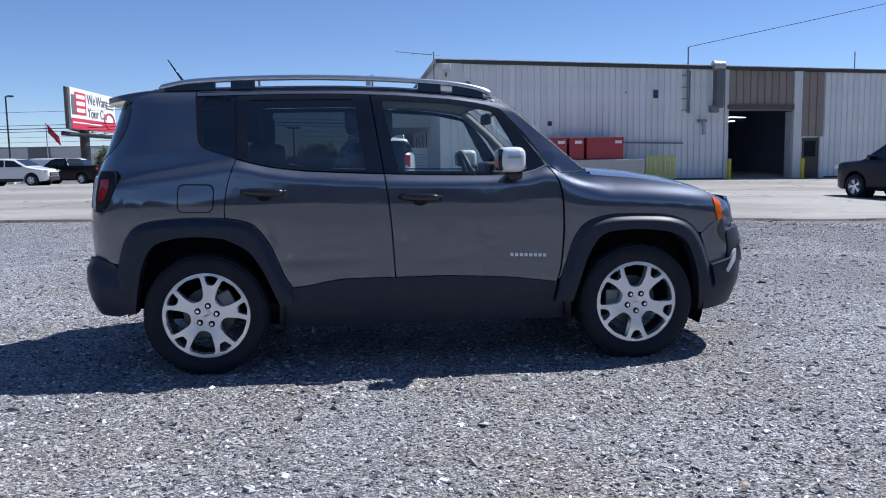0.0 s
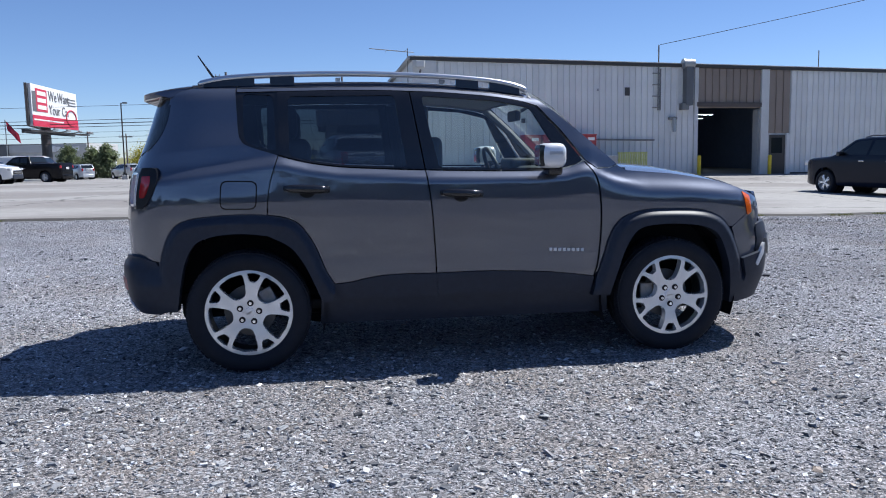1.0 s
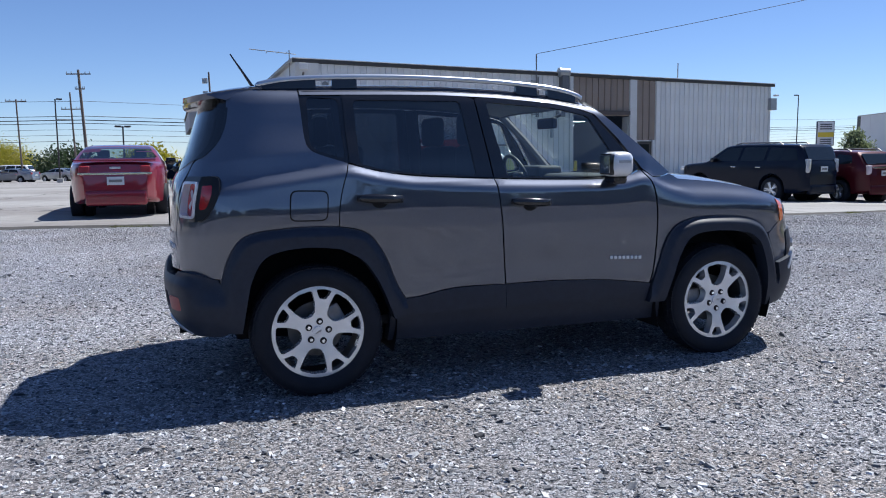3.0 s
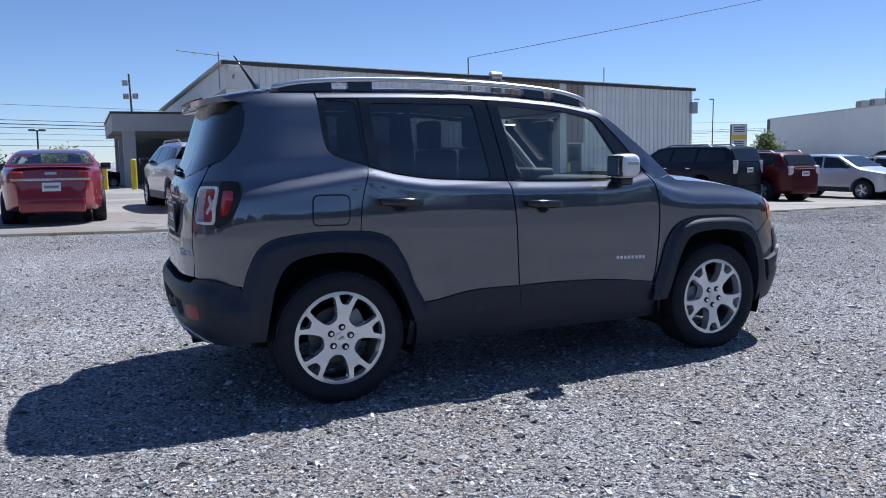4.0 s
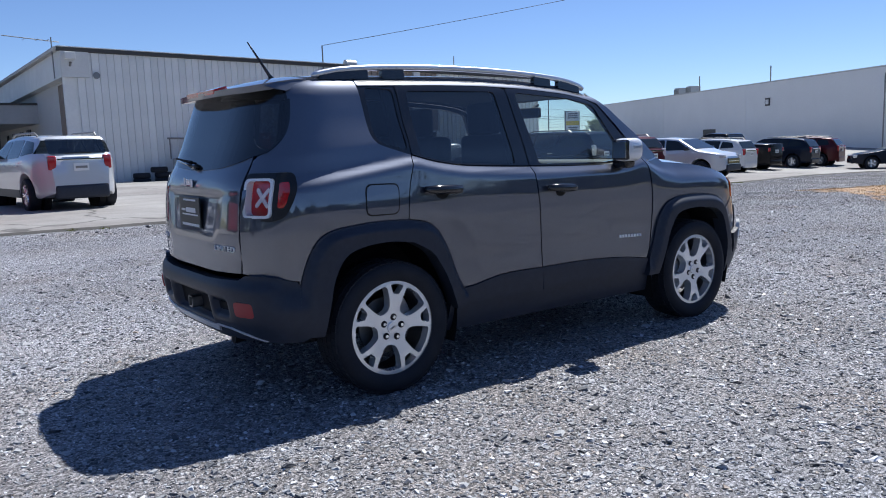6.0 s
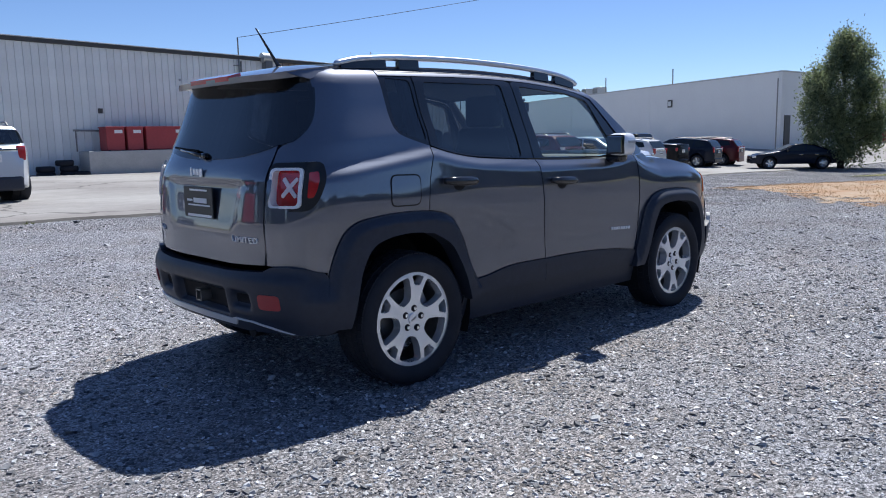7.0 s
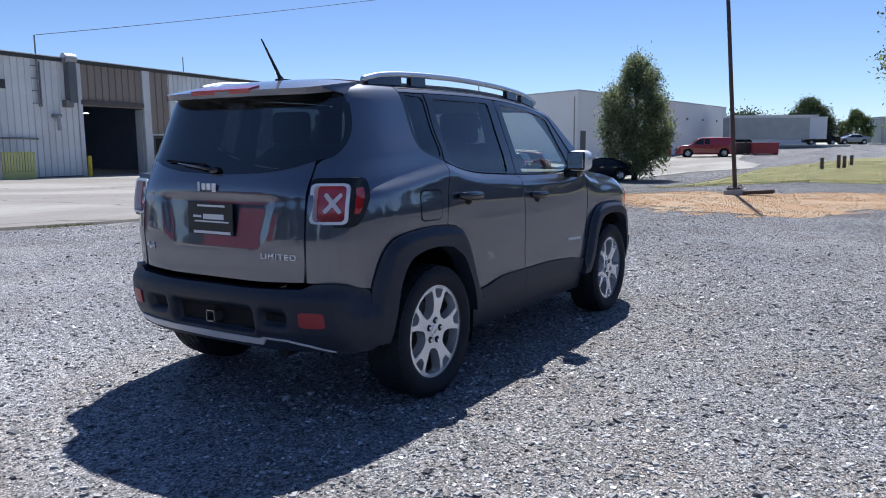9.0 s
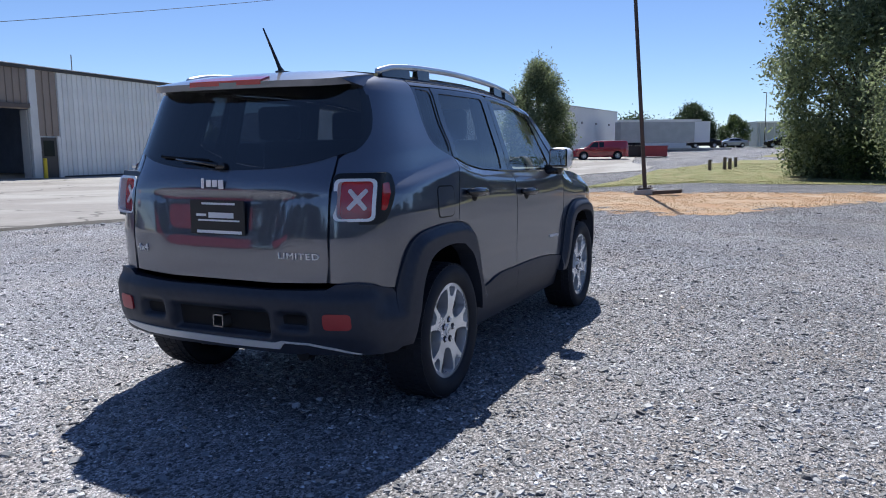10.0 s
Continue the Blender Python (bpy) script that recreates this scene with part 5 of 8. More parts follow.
part("wall_patch", box((0.30, 0.06, 2.1), (22.84, 0.0, 1.05), 0.005), SIDING, shed)
# roof and eave
part("roof", box((X1 - X0 + 0.5, 32.2, 0.14), ((X0 + X1) / 2, 16.0, EAVE + 0.09), 0.02, rot=(0.35, 0, 0)), GREY_WALL, shed)
part("eave_trim", box((X1 - X0 + 0.45, 0.16, 0.17), ((X0 + X1) / 2 + 0.05, -0.06, EAVE - 0.04), 0.015), TRIM, shed, "dark metal eave trim")
part("gutter_lip", box((X1 - X0 + 0.45, 0.05, 0.04), ((X0 + X1) / 2 + 0.05, -0.14, EAVE + 0.06), 0.01), PALE, shed)
part("base_trim", box((13.9, 0.12, 0.14), (10.7, -0.02, 0.07), 0.01), TRIM, shed)
part("base_trim", box((7.5, 0.12, 0.14), (26.7, -0.02, 0.07), 0.01), TRIM, shed)
part("corner_trim", box((0.12, 0.12, EAVE - 0.1), (X1, -0.01, (EAVE - 0.1) / 2), 0.01), PALE, shed)
part("corner_gutter_box", box((0.42, 0.42, 0.80), (X1 + 0.12, -0.05, EAVE - 1.32), 0.02), GALV, shed)
part("corner_lamp", box((0.28, 0.2, 0.12), (X1 + 0.30, -0.2, EAVE - 0.72), 0.03), PALE, shed)
# left end: deep fascia over a recessed office wall
part("gable_fascia", box((0.6, 31.0, 1.15), (X0 + 0.28, 15.4, EAVE - 0.60), 0.02), PALE, shed, "deep pale fascia")
part("fascia_return", box((1.1, 0.14, 1.15), (X0 + 0.5, -0.05, EAVE - 0.62), 0.015), PALE, shed)
part("gable_wall", box((0.2, 30, 4.7), (X0 + 0.45, 15.2, 2.35)), GREY_WALL, shed)
part("side_wall", box((0.2, 31.5, EAVE), (X1 - 0.1, 15.9, EAVE / 2)), SIDING, shed)
part("rear_wall", box((X1 - X0, 0.2, EAVE), ((X0 + X1) / 2, 31.5, EAVE / 2)), SIDING, shed)
for y in (11.9, 14.4, 17.4, 19.8):
    wn_ = part("window", box((0.05, 1.25 if y < 15 else 0.8, 1.1), (X0 + 0.335, y, 2.45), 0.005), WINDOW, shed)
    for q in (-0.3, 0.3):
        part("mullion", box((0.07, 0.06, 1.14), (X0 + 0.325, y + q, 2.45)), PALE, wn_)
for k in range(9):
    part("grille_slat", box((0.05, 0.05, 4.2), (X0 + 0.33, 0.6 + k * 0.28, 2.45)), BROWN, shed)
# fittings on the front
duct = part("exhaust_duct", box((0.38, 0.42, 2.05), (17.20, -0.24, 4.68), 0.02), DUCT, shed, "galvanised exhaust duct")
part("duct_hood", rod((16.90, -0.24, 5.86), (17.46, -0.24, 5.86), 0.25, sides=24), GALV, duct, smooth=False)
part("duct_fan_box", box((0.36, 0.36, 0.36), (17.02, -0.22, 3.60), 0.02), STEEL, duct)
for z in (3.55, 4.15, 4.75, 5.35):
    part("ladder_rung", box((0.42, 0.06, 0.05), (15.60, -0.12, z)), STEEL, shed)
part("ladder_rail", box((0.05, 0.06, 2.2), (15.80, -0.12, 4.5)), STEEL, shed)
part("conduit_mast", rod((15.70, -0.10, 3.4), (15.70, -0.10, 6.76), 0.035), STEEL, shed)
part("wall_vent", box((0.24, 0.08, 0.42), (14.11, -0.06, 4.38), 0.01), TRIM, shed)
part("wall_vent", box((0.20, 0.08, 0.22), (8.84, -0.06, 2.88), 0.01), TRIM, shed)
part("wall_vent", box((0.08, 0.08, 0.12), (12.6, -0.06, 4.45), 0.01), GALV, shed)
part("vent_pipe", tube([(16.5, 0.0, 2.95), (16.5, -0.2, 2.95), (16.52, -0.22, 2.25)], 0.09, 12), GALV, shed)
part("vent_cap", box((0.42, 0.2, 0.16), (16.45, -0.16, 2.98), 0.03), STEEL, shed)
part("wall_pipe", rod((7.6, -0.16, 2.02), (15.5, -0.16, 1.86), 0.04), STEEL, shed)
part("wall_pipe_drop", rod((7.7, -0.16, 2.02), (7.7, -0.16, 1.1), 0.03), STEEL, shed)
fl = part("flood_lamp", box((0.42, 0.22, 0.30), (X0 + 0.28, -0.30, EAVE - 0.33), 0.04, 3), PALE, shed, "white corner flood lamp")
part("lamp_bracket", rod((X0 + 0.3, -0.26, EAVE - 0.6), (X0 + 0.3, -0.05, EAVE - 0.75), 0.05), STEEL, fl)
part("bell", rod((X0 + 1.32, -0.1, EAVE - 1.08), (X0 + 1.32, -0.02, EAVE - 1.08), 0.14, sides=20), STEEL, shed)
part("aerial_mast", rod((X0 - 0.2, 0.6, EAVE - 1.2), (X0 - 0.2, 0.6, EAVE + 0.5), 0.025), STEEL, shed)
part("aerial_boom", rod((X0 - 2.0, 0.8, EAVE + 0.52), (X0 + 0.1, 0.6, EAVE + 0.32), 0.02), GALV, shed)
for q in (-1.2, -0.7, -0.3):
    part("aerial_element", rod((X0 + q, 0.5, EAVE + 0.40), (X0 + q, 1.1, EAVE + 0.40), 0.012), GALV, shed)
for x, h in ((26.4, 1.0),):
    part("roof_mast", rod((x, 3, EAVE), (x, 3, EAVE + h + 0.4), 0.03), STEEL, shed)
# the eave falls a little towards the far end
def fallen(x, z):
    return z - 0.0225 * max(0.0, x - X0) * clamp((z - 2.3) / (EAVE - 2.3))


for ob in [o for o in bpy.data.objects if o.type == "MESH" and (o.parent == shed or (o.parent and o.parent.parent == shed))]:
    if ob.name.startswith("siding_sheet"):
        h = max(v.co.z for v in ob.data.vertices)
        ob.scale.z = (fallen(ob.location.x, ob.location.z + h) - fallen(ob.location.x, ob.location.z)) / h
        ob.location.z = fallen(ob.location.x, ob.location.z)
    elif not ob.name.startswith("bay_c"):
        for v in ob.data.vertices:
            v.co.z = fallen(v.co.x, v.co.z)
# loading dock, tanks, tyres, crate, bollards
dock = link("loading_dock", box((5.35, 1.25, 1.12), (10.45, 31.0, 0.44), 0.03), CONCRETE)
tagged(dock, "low weathered concrete loading dock against the workshop", "dock")
for x0, x1 in ((8.62, 9.40), (9.52, 10.22), (10.36, 12.15)):
    tank = thing("red_bin", "faded red metal bin standing on the concrete dock", "bin", group="red bins on the dock")
    body = part("body", box((x1 - x0, 0.85, 0.98), ((x0 + x1) / 2, 31.0, 1.50), 0.04, 3), RED_TANK, tank)
    part("lid", box((x1 - x0 + 0.04, 0.9, 0.06), ((x0 + x1) / 2, 31.0, 2.01), 0.015), RED_TANK, tank)
    part("label", box((0.34, 0.006, 0.14), (x1 - 0.26, 30.572, 1.82)), WHITE_MARK, tank)
    for q in (x0 + 0.1, x1 - 0.1):
        part("fork_pocket", box((0.10, 0.86, 0.05), (q, 31.0, 1.015)), RUBBER, tank)
crate = thing("pallet_cage", "faded yellow green slatted crate beside the dock", "crate")
for k in range(12):
    part("slat", box((0.09, 0.04, 0.86), (13.35 + k * 0.125, 30.7, 0.74), 0.005), LIME, crate)
for z in (0.42, 0.78, 1.12):
    part("rail", box((1.5, 0.05, 0.07), (14.04, 30.74, z), 0.005), LIME, crate)
part("skid", box((1.5, 0.8, 0.42), (14.04, 31.1, 0.09), 0.01), LIME, crate)


def loose_tyre(x, y, z, flat):
    bm = lathe([(0.20, -0.09), (0.28, -0.12), (0.34, -0.11), (0.365, -0.05), (0.365, 0.05), (0.34, 0.11), (0.28, 0.12), (0.20, 0.09), (0.19, 0.0), (0.20, -0.09)], 28)
    ob = link("tyre", bm, RUBBER, smooth=True)
    ob.matrix_world = Matrix.Translation((x, y, z)) @ (Matrix.Rotation(radians(90), 4, "X") if flat else Matrix.Rotation(radians(12), 4, "X"))
    tagged(ob, "worn black scrap tyre lying by the dock", "tyre", "scrap tyres")


for x, y, z, flat in ((6.2, 31.0, 0.06, True), (6.2, 31.0, 0.30, True), (7.1, 30.9, 0.06, True), (7.1, 30.9, 0.30, True), (6.95, 30.95, 0.54, True), (7.5, 30.6, 0.06, True)):
    loose_tyre(x, y, z, flat)


def bollard(x, y, h, r=0.11):
    z = ground_z(x, y)
    b = thing("bollard", "yellow painted steel safety bollard on the asphalt", "bollard", Matrix.Translation((x, y, z)), "yellow bollards")
    part("post", rod((0, 0, -0.05), (0, 0, h), r, sides=20), YELLOW, b)
    part("cap", lathe_cap(r, h), YELLOW, b, smooth=True)


def lathe_cap(r, h):
    bm = bmesh.new()
    bmesh.ops.create_uvsphere(bm, u_segments=20, v_segments=8, radius=r, matrix=Matrix.Translation((0, 0, h)) @ Matrix.Diagonal((1, 1, 0.5, 1)))
    return bm


bollard(-0.40, 34.65, 1.42, 0.13)
bollard(-1.6, 37.5, 1.2, 0.13)
bollard(17.75, 31.25, 1.0, 0.09)
bollard(21.55, 31.25, 1.0, 0.09)
# entrance canopy at the left end
can = thing("entrance_canopy", "grey flat roofed drive-through canopy on square columns", "canopy", Matrix.Translation((0, 0, -0.12)))
part("roof", box((6.0, 14.5, 0.95), (1.95, 47.6, 3.52), 0.03), CANOPY, can)
part("roof_trim", box((6.15, 14.6, 0.12), (1.95, 47.6, 4.03), 0.02), TRIM, can)
for y in (40.9, 47.5, 54.0):
    part("column", box((0.62, 0.62, 3.1), (-0.22, y, 1.55), 0.02), CANOPY, can)
part("rear_wall", box((4.2, 0.2, 3.1), (2.4, 55.2, 1.55)), CANOPY_SHADE, can)
for k in range(4):
    part("shop_window", box((0.06, 2.4, 2.2), (0.0, 57 + k * 2.7, 1.5)), WINDOW, can)
part("office_wall", box((4.5, 12, 3.4), (2.3, 61.5, 1.7)), CANOPY_SHADE, can)
unit = thing("cooling_unit", "pale metal outdoor cooling unit beside the wall", "cooling unit", Matrix.Translation((2.55, 34.6, -0.12)))
part("cabinet", box((1.2, 0.9, 1.75), (0, 0, 0.92), 0.02), PALE, unit)
for k in range(9):
    part("louvre", box((1.0, 0.03, 0.05), (0, -0.465, 0.35 + k * 0.14), rot=None), GALV, unit)
part("plinth", box((1.4, 1.1, 0.10), (0, 0, 0.05)), CONCRETE, unit)

# ---- the white building ----
wb = thing("white_warehouse", "long plain white block warehouse with flat roof", "building", Matrix.Translation((60.6, 24.4, -1.0)))
ang = math.atan2(78.85 - 24.4, 87.3 - 60.6)
wl = math.hypot(78.85 - 24.4, 87.3 - 60.6)
c_, s_ = math.cos(ang), math.sin(ang)
R2 = Matrix.Rotation(ang, 4, "Z")
w2 = part("wall", box((wl, 0.3, 7.1), (wl / 2, -0.15, 3.55)), WHITE_WALL, wb)
w2.matrix_basis = R2
ang2 = math.atan2(21.5 - 24.4, 104 - 60.6)
w3 = part("wall", box((43, 0.3, 7.1), (21.5, 0.15, 3.55)), WHITE_WALL, wb)
w3.matrix_basis = Matrix.Rotation(ang2, 4, "Z")
for k in range(1, 13, 4):
    ob = part("wall_joint", box((0.07, 0.06, 7.0), (15.28 + k * 4.6, -0.01, 3.5)), WHITE_WALL, w2)
ob = part("wall_coping", box((wl, 0.42, 0.12), (wl / 2, -0.15, 7.14)), GREY_WALL, w2)
part("wall_coping", box((43, 0.42, 0.12), (21.5, 0.15, 7.14)), GREY_WALL, w3)
part("dark_door", box((0.9, 0.1, 2.6), (1.0, -0.03, 2.3)), TRIM, w3)
part("vent_window", box((0.75, 0.1, 0.75), (16.0, 0.03, 5.25)), TRIM, w2)
part("vent_face", box((0.45, 0.1, 0.45), (16.0, 0.07, 5.25)), PALE, w2)
part("loading_window", box((2.6, 0.1, 0.9), (27, 0.03, 2.4)), TRIM, w2)
part("downpipe", rod((0.35, 0.1, 0.2), (0.35, 0.1, 6.6), 0.07), STEEL, w2)
for k in range(7):
    part("wall_light", box((0.25, 0.2, 0.25), (6 + 5.5 * k, -0.05, 5.3)), STEEL, w3)
for x, y in ((36.8, -1.6), (33.8, -1.6)):
    ru = part("roof_unit", box((1.1, 1.3, 0.9), (x, y, 7.6), 0.03), GALV, w2)
    for q in range(4):
        part("unit_louvre", box((0.2, 0.05, 0.7), (x - 0.5 + 0.32 * q, y + 0.67, 7.55)), STEEL, ru)
for x, h in ((31.2, 2.0), (17.2, 1.8)):
    part("roof_flue", rod((x, -1.0, 6.0), (x, -1.0, 7.0 + h), 0.06), STEEL, w2)
part("roof_end_box", box((1.2, 1.0, 1.8), (wl - 0.2, -0.5, 6.2)), TRIM, w2)

# ---- parked vehicles ----
CAR_GLASS = material("car_window_glass", (0.014, 0.019, 0.022), 0.04, coat=0.15)
SPECS = {
    "sedan": dict(tumble=0.29, corner=5, L=5.08, W=1.85, belt=0.98, axle=(-1.42, 1.40), r=0.335,
                  top=[(-2.54, 0.78), (-2.50, 1.02), (-2.38, 1.07), (-1.75, 1.09), (-1.40, 1.22), (-1.10, 1.335), (-0.75, 1.40), (-0.3, 1.43), (0.0, 1.43), (0.45, 1.37), (1.15, 1.05), (1.4, 1.0), (2.2, 0.86), (2.48, 0.74), (2.54, 0.5)],
                  rear_glass=(1.11, 1.37), front_glass=(1.09, 1.36), glass=[[(-1.25, 1.04), (-1.0, 1.27), (-0.65, 1.34), (-0.12, 1.355), (-0.08, 1.02)], [(-0.02, 1.02), (-0.04, 1.355), (0.42, 1.31), (0.98, 1.03)]]),
    "crossover": dict(tumble=0.26, corner=6, L=4.68, W=1.84, belt=1.08, axle=(-1.42, 1.42), r=0.36,
                      top=[(-2.34, 0.75), (-2.32, 1.08), (-2.2, 1.183), (-1.98, 1.458), (-1.85, 1.562), (-1.2, 1.605), (-0.2, 1.613), (0.4, 1.553), (1.2, 1.14), (1.4, 1.08), (2.05, 0.98), (2.28, 0.84), (2.34, 0.55)],
                      rear_glass=(1.166, 1.493), front_glass=(1.166, 1.527), glass=[[(-1.85, 1.226), (-1.72, 1.458), (-1.2, 1.51), (-1.15, 1.166)], [(-1.08, 1.149), (-1.1, 1.519), (-0.22, 1.527), (-0.15, 1.114)], [(-0.08, 1.114), (-0.15, 1.527), (0.38, 1.476), (1, 1.132)]]),
    "large_suv": dict(L=5.15, W=2.0, belt=1.18, axle=(-1.46, 1.48), r=0.39,
                      top=[(-2.57, 0.8), (-2.56, 1.2), (-2.5, 1.282), (-2.32, 1.676), (-2.22, 1.749), (-1.2, 1.782), (0, 1.782), (0.45, 1.725), (1.12, 1.266), (1.3, 1.2), (2.2, 1.12), (2.48, 1.02), (2.57, 0.6)],
                      rear_glass=(1.27, 1.66), front_glass=(1.30, 1.69), glass=[[(-2.3, 1.282), (-2.18, 1.643), (-1.3, 1.684), (-1.25, 1.257)], [(-1.15, 1.257), (-1.18, 1.684), (-0.3, 1.692), (-0.22, 1.241)], [(-0.12, 1.241), (-0.2, 1.692), (0.36, 1.651), (0.9, 1.257)]]),
    "coupe": dict(L=4.62, W=1.84, belt=0.90, axle=(-1.38, 1.40), r=0.33,
                  top=[(-2.31, 0.70), (-2.28, 0.92), (-2.1, 0.98), (-1.65, 1.01), (-0.95, 1.28), (-0.4, 1.36), (0.05, 1.34), (0.85, 0.98), (1.1, 0.93), (2.0, 0.80), (2.26, 0.66), (2.31, 0.45)],
                  rear_glass=(1.03, 1.29), front_glass=(1.0, 1.29), glass=[[(-1.25, 1.0), (-0.85, 1.20), (-0.55, 1.26), (-0.5, 0.97)], [(-0.42, 0.96), (-0.45, 1.27), (0.05, 1.26), (0.62, 0.98)]]),
    "pickup": dict(L=5.85, W=2.02, belt=1.16, axle=(-1.80, 1.85), r=0.40,
                   top=[(-2.92, 0.75), (-2.91, 1.32), (-2.88, 1.36), (-0.72, 1.37), (-0.66, 1.42), (-0.45, 1.84), (-0.3, 1.88), (0.6, 1.88), (0.85, 1.82), (1.5, 1.32), (1.7, 1.22), (2.6, 1.12), (2.86, 1.0), (2.92, 0.6)],
                   rear_glass=(1.45, 1.80), front_glass=(1.36, 1.80), glass=[[(-0.40, 1.28), (-0.35, 1.76), (0.22, 1.78), (0.24, 1.25)], [(0.32, 1.25), (0.30, 1.78), (0.75, 1.74), (1.25, 1.27)]]),
    "van": dict(L=5.7, W=2.0, belt=1.25, axle=(-1.75, 1.75), r=0.37,
                top=[(-2.85, 0.8), (-2.84, 1.9), (-2.78, 2.05), (-2.5, 2.1), (1.1, 2.1), (1.4, 2.0), (2.0, 1.38), (2.2, 1.25), (2.72, 1.05), (2.82, 0.85), (2.85, 0.6)],
                rear_glass=(1.4, 1.9), front_glass=(1.42, 1.95), glass=[[(0.4, 1.32), (0.4, 1.92), (1.2, 1.9), (1.72, 1.36)]]),
    "wagon": dict(L=5.9, W=2.05, belt=1.2, axle=(-1.75, 1.85), r=0.42,
                  top=[(-2.95, 0.8), (-2.94, 1.3), (-2.85, 1.85), (-2.7, 1.97), (-0.6, 2.0), (0.5, 1.98), (0.9, 1.86), (1.5, 1.36), (1.75, 1.26), (2.6, 1.16), (2.88, 1.0), (2.95, 0.6)],
                  rear_glass=(1.38, 1.82), front_glass=(1.4, 1.84), glass=[[(-0.3, 1.32), (-0.3, 1.84), (0.2, 1.86), (0.22, 1.28)], [(0.32, 1.28), (0.30, 1.86), (0.78, 1.82), (1.28, 1.3)]]),
}


DARK_SEE = glass("dark_car_glass", (0.16, 0.19, 0.21))
SEE_GLASS = glass("pale_car_glass", (0.62, 0.72, 0.72))


def open_windows(bm, sp, wide):
    """Cuts the window openings out of a car's shell."""
    def cut(a, b, no):
        bmesh.ops.bisect_plane(bm, geom=bm.verts[:] + bm.edges[:] + bm.faces[:], plane_co=a, plane_no=no, dist=1e-5)

    def within(poly, a, b):
        c = False
        for (x1, z1), (x2, z2) in zip(poly, poly[1:] + poly[:1]):
            if (z1 > b) != (z2 > b) and a < (x2 - x1) * (b - z1) / (z2 - z1) + x1:
                c = not c
        return c

    side_polys = [shrunk(list(g), 0.02) for g in sp["glass"]]
    for g in side_polys:
        for (x1, z1), (x2, z2) in zip(g, g[1:] + g[:1]):
            cut((x1, 0, z1), None, (z2 - z1, 0, x1 - x2))
    gone = [f for f in bm.faces if abs(f.normal.y) > 0.3 and any(within(g, f.calc_center_median().x, f.calc_center_median().z) for g in side_polys)]
    ends = []
    for back_end, (za, zb) in ((True, sp["rear_glass"]), (False, sp["front_glass"])):
        x0 = -1.2 if back_end else 1.0
        wa, wb_ = wide(x0, za) * 0.91, wide(x0 * 0.7, zb) * 0.88
        za, zb = za + 0.045, zb - 0.0
        g = [(-wa, za), (wa, za), (wb_, zb), (-wb_, zb)]
        for (y1, z1), (y2, z2) in zip(g, g[1:] + g[:1]):
            cut((0, y1, z1), None, (0, z2 - z1, y1 - y2))
        for f in bm.faces:
            c = f.calc_center_median()
            if (c.x < 0) == back_end and f.normal.z > 0.05 and abs(f.normal.x) > 0.2 and within(g, c.y, c.z):
                ends.append(f)
    gone = [f for f in bm.faces if abs(f.normal.y) > 0.3 and any(within(g, f.calc_center_median().x, f.calc_center_median().z) for g in side_polys)]
    bmesh.ops.delete(bm, geom=list({f for f in gone + ends if f.is_valid}), context="FACES")


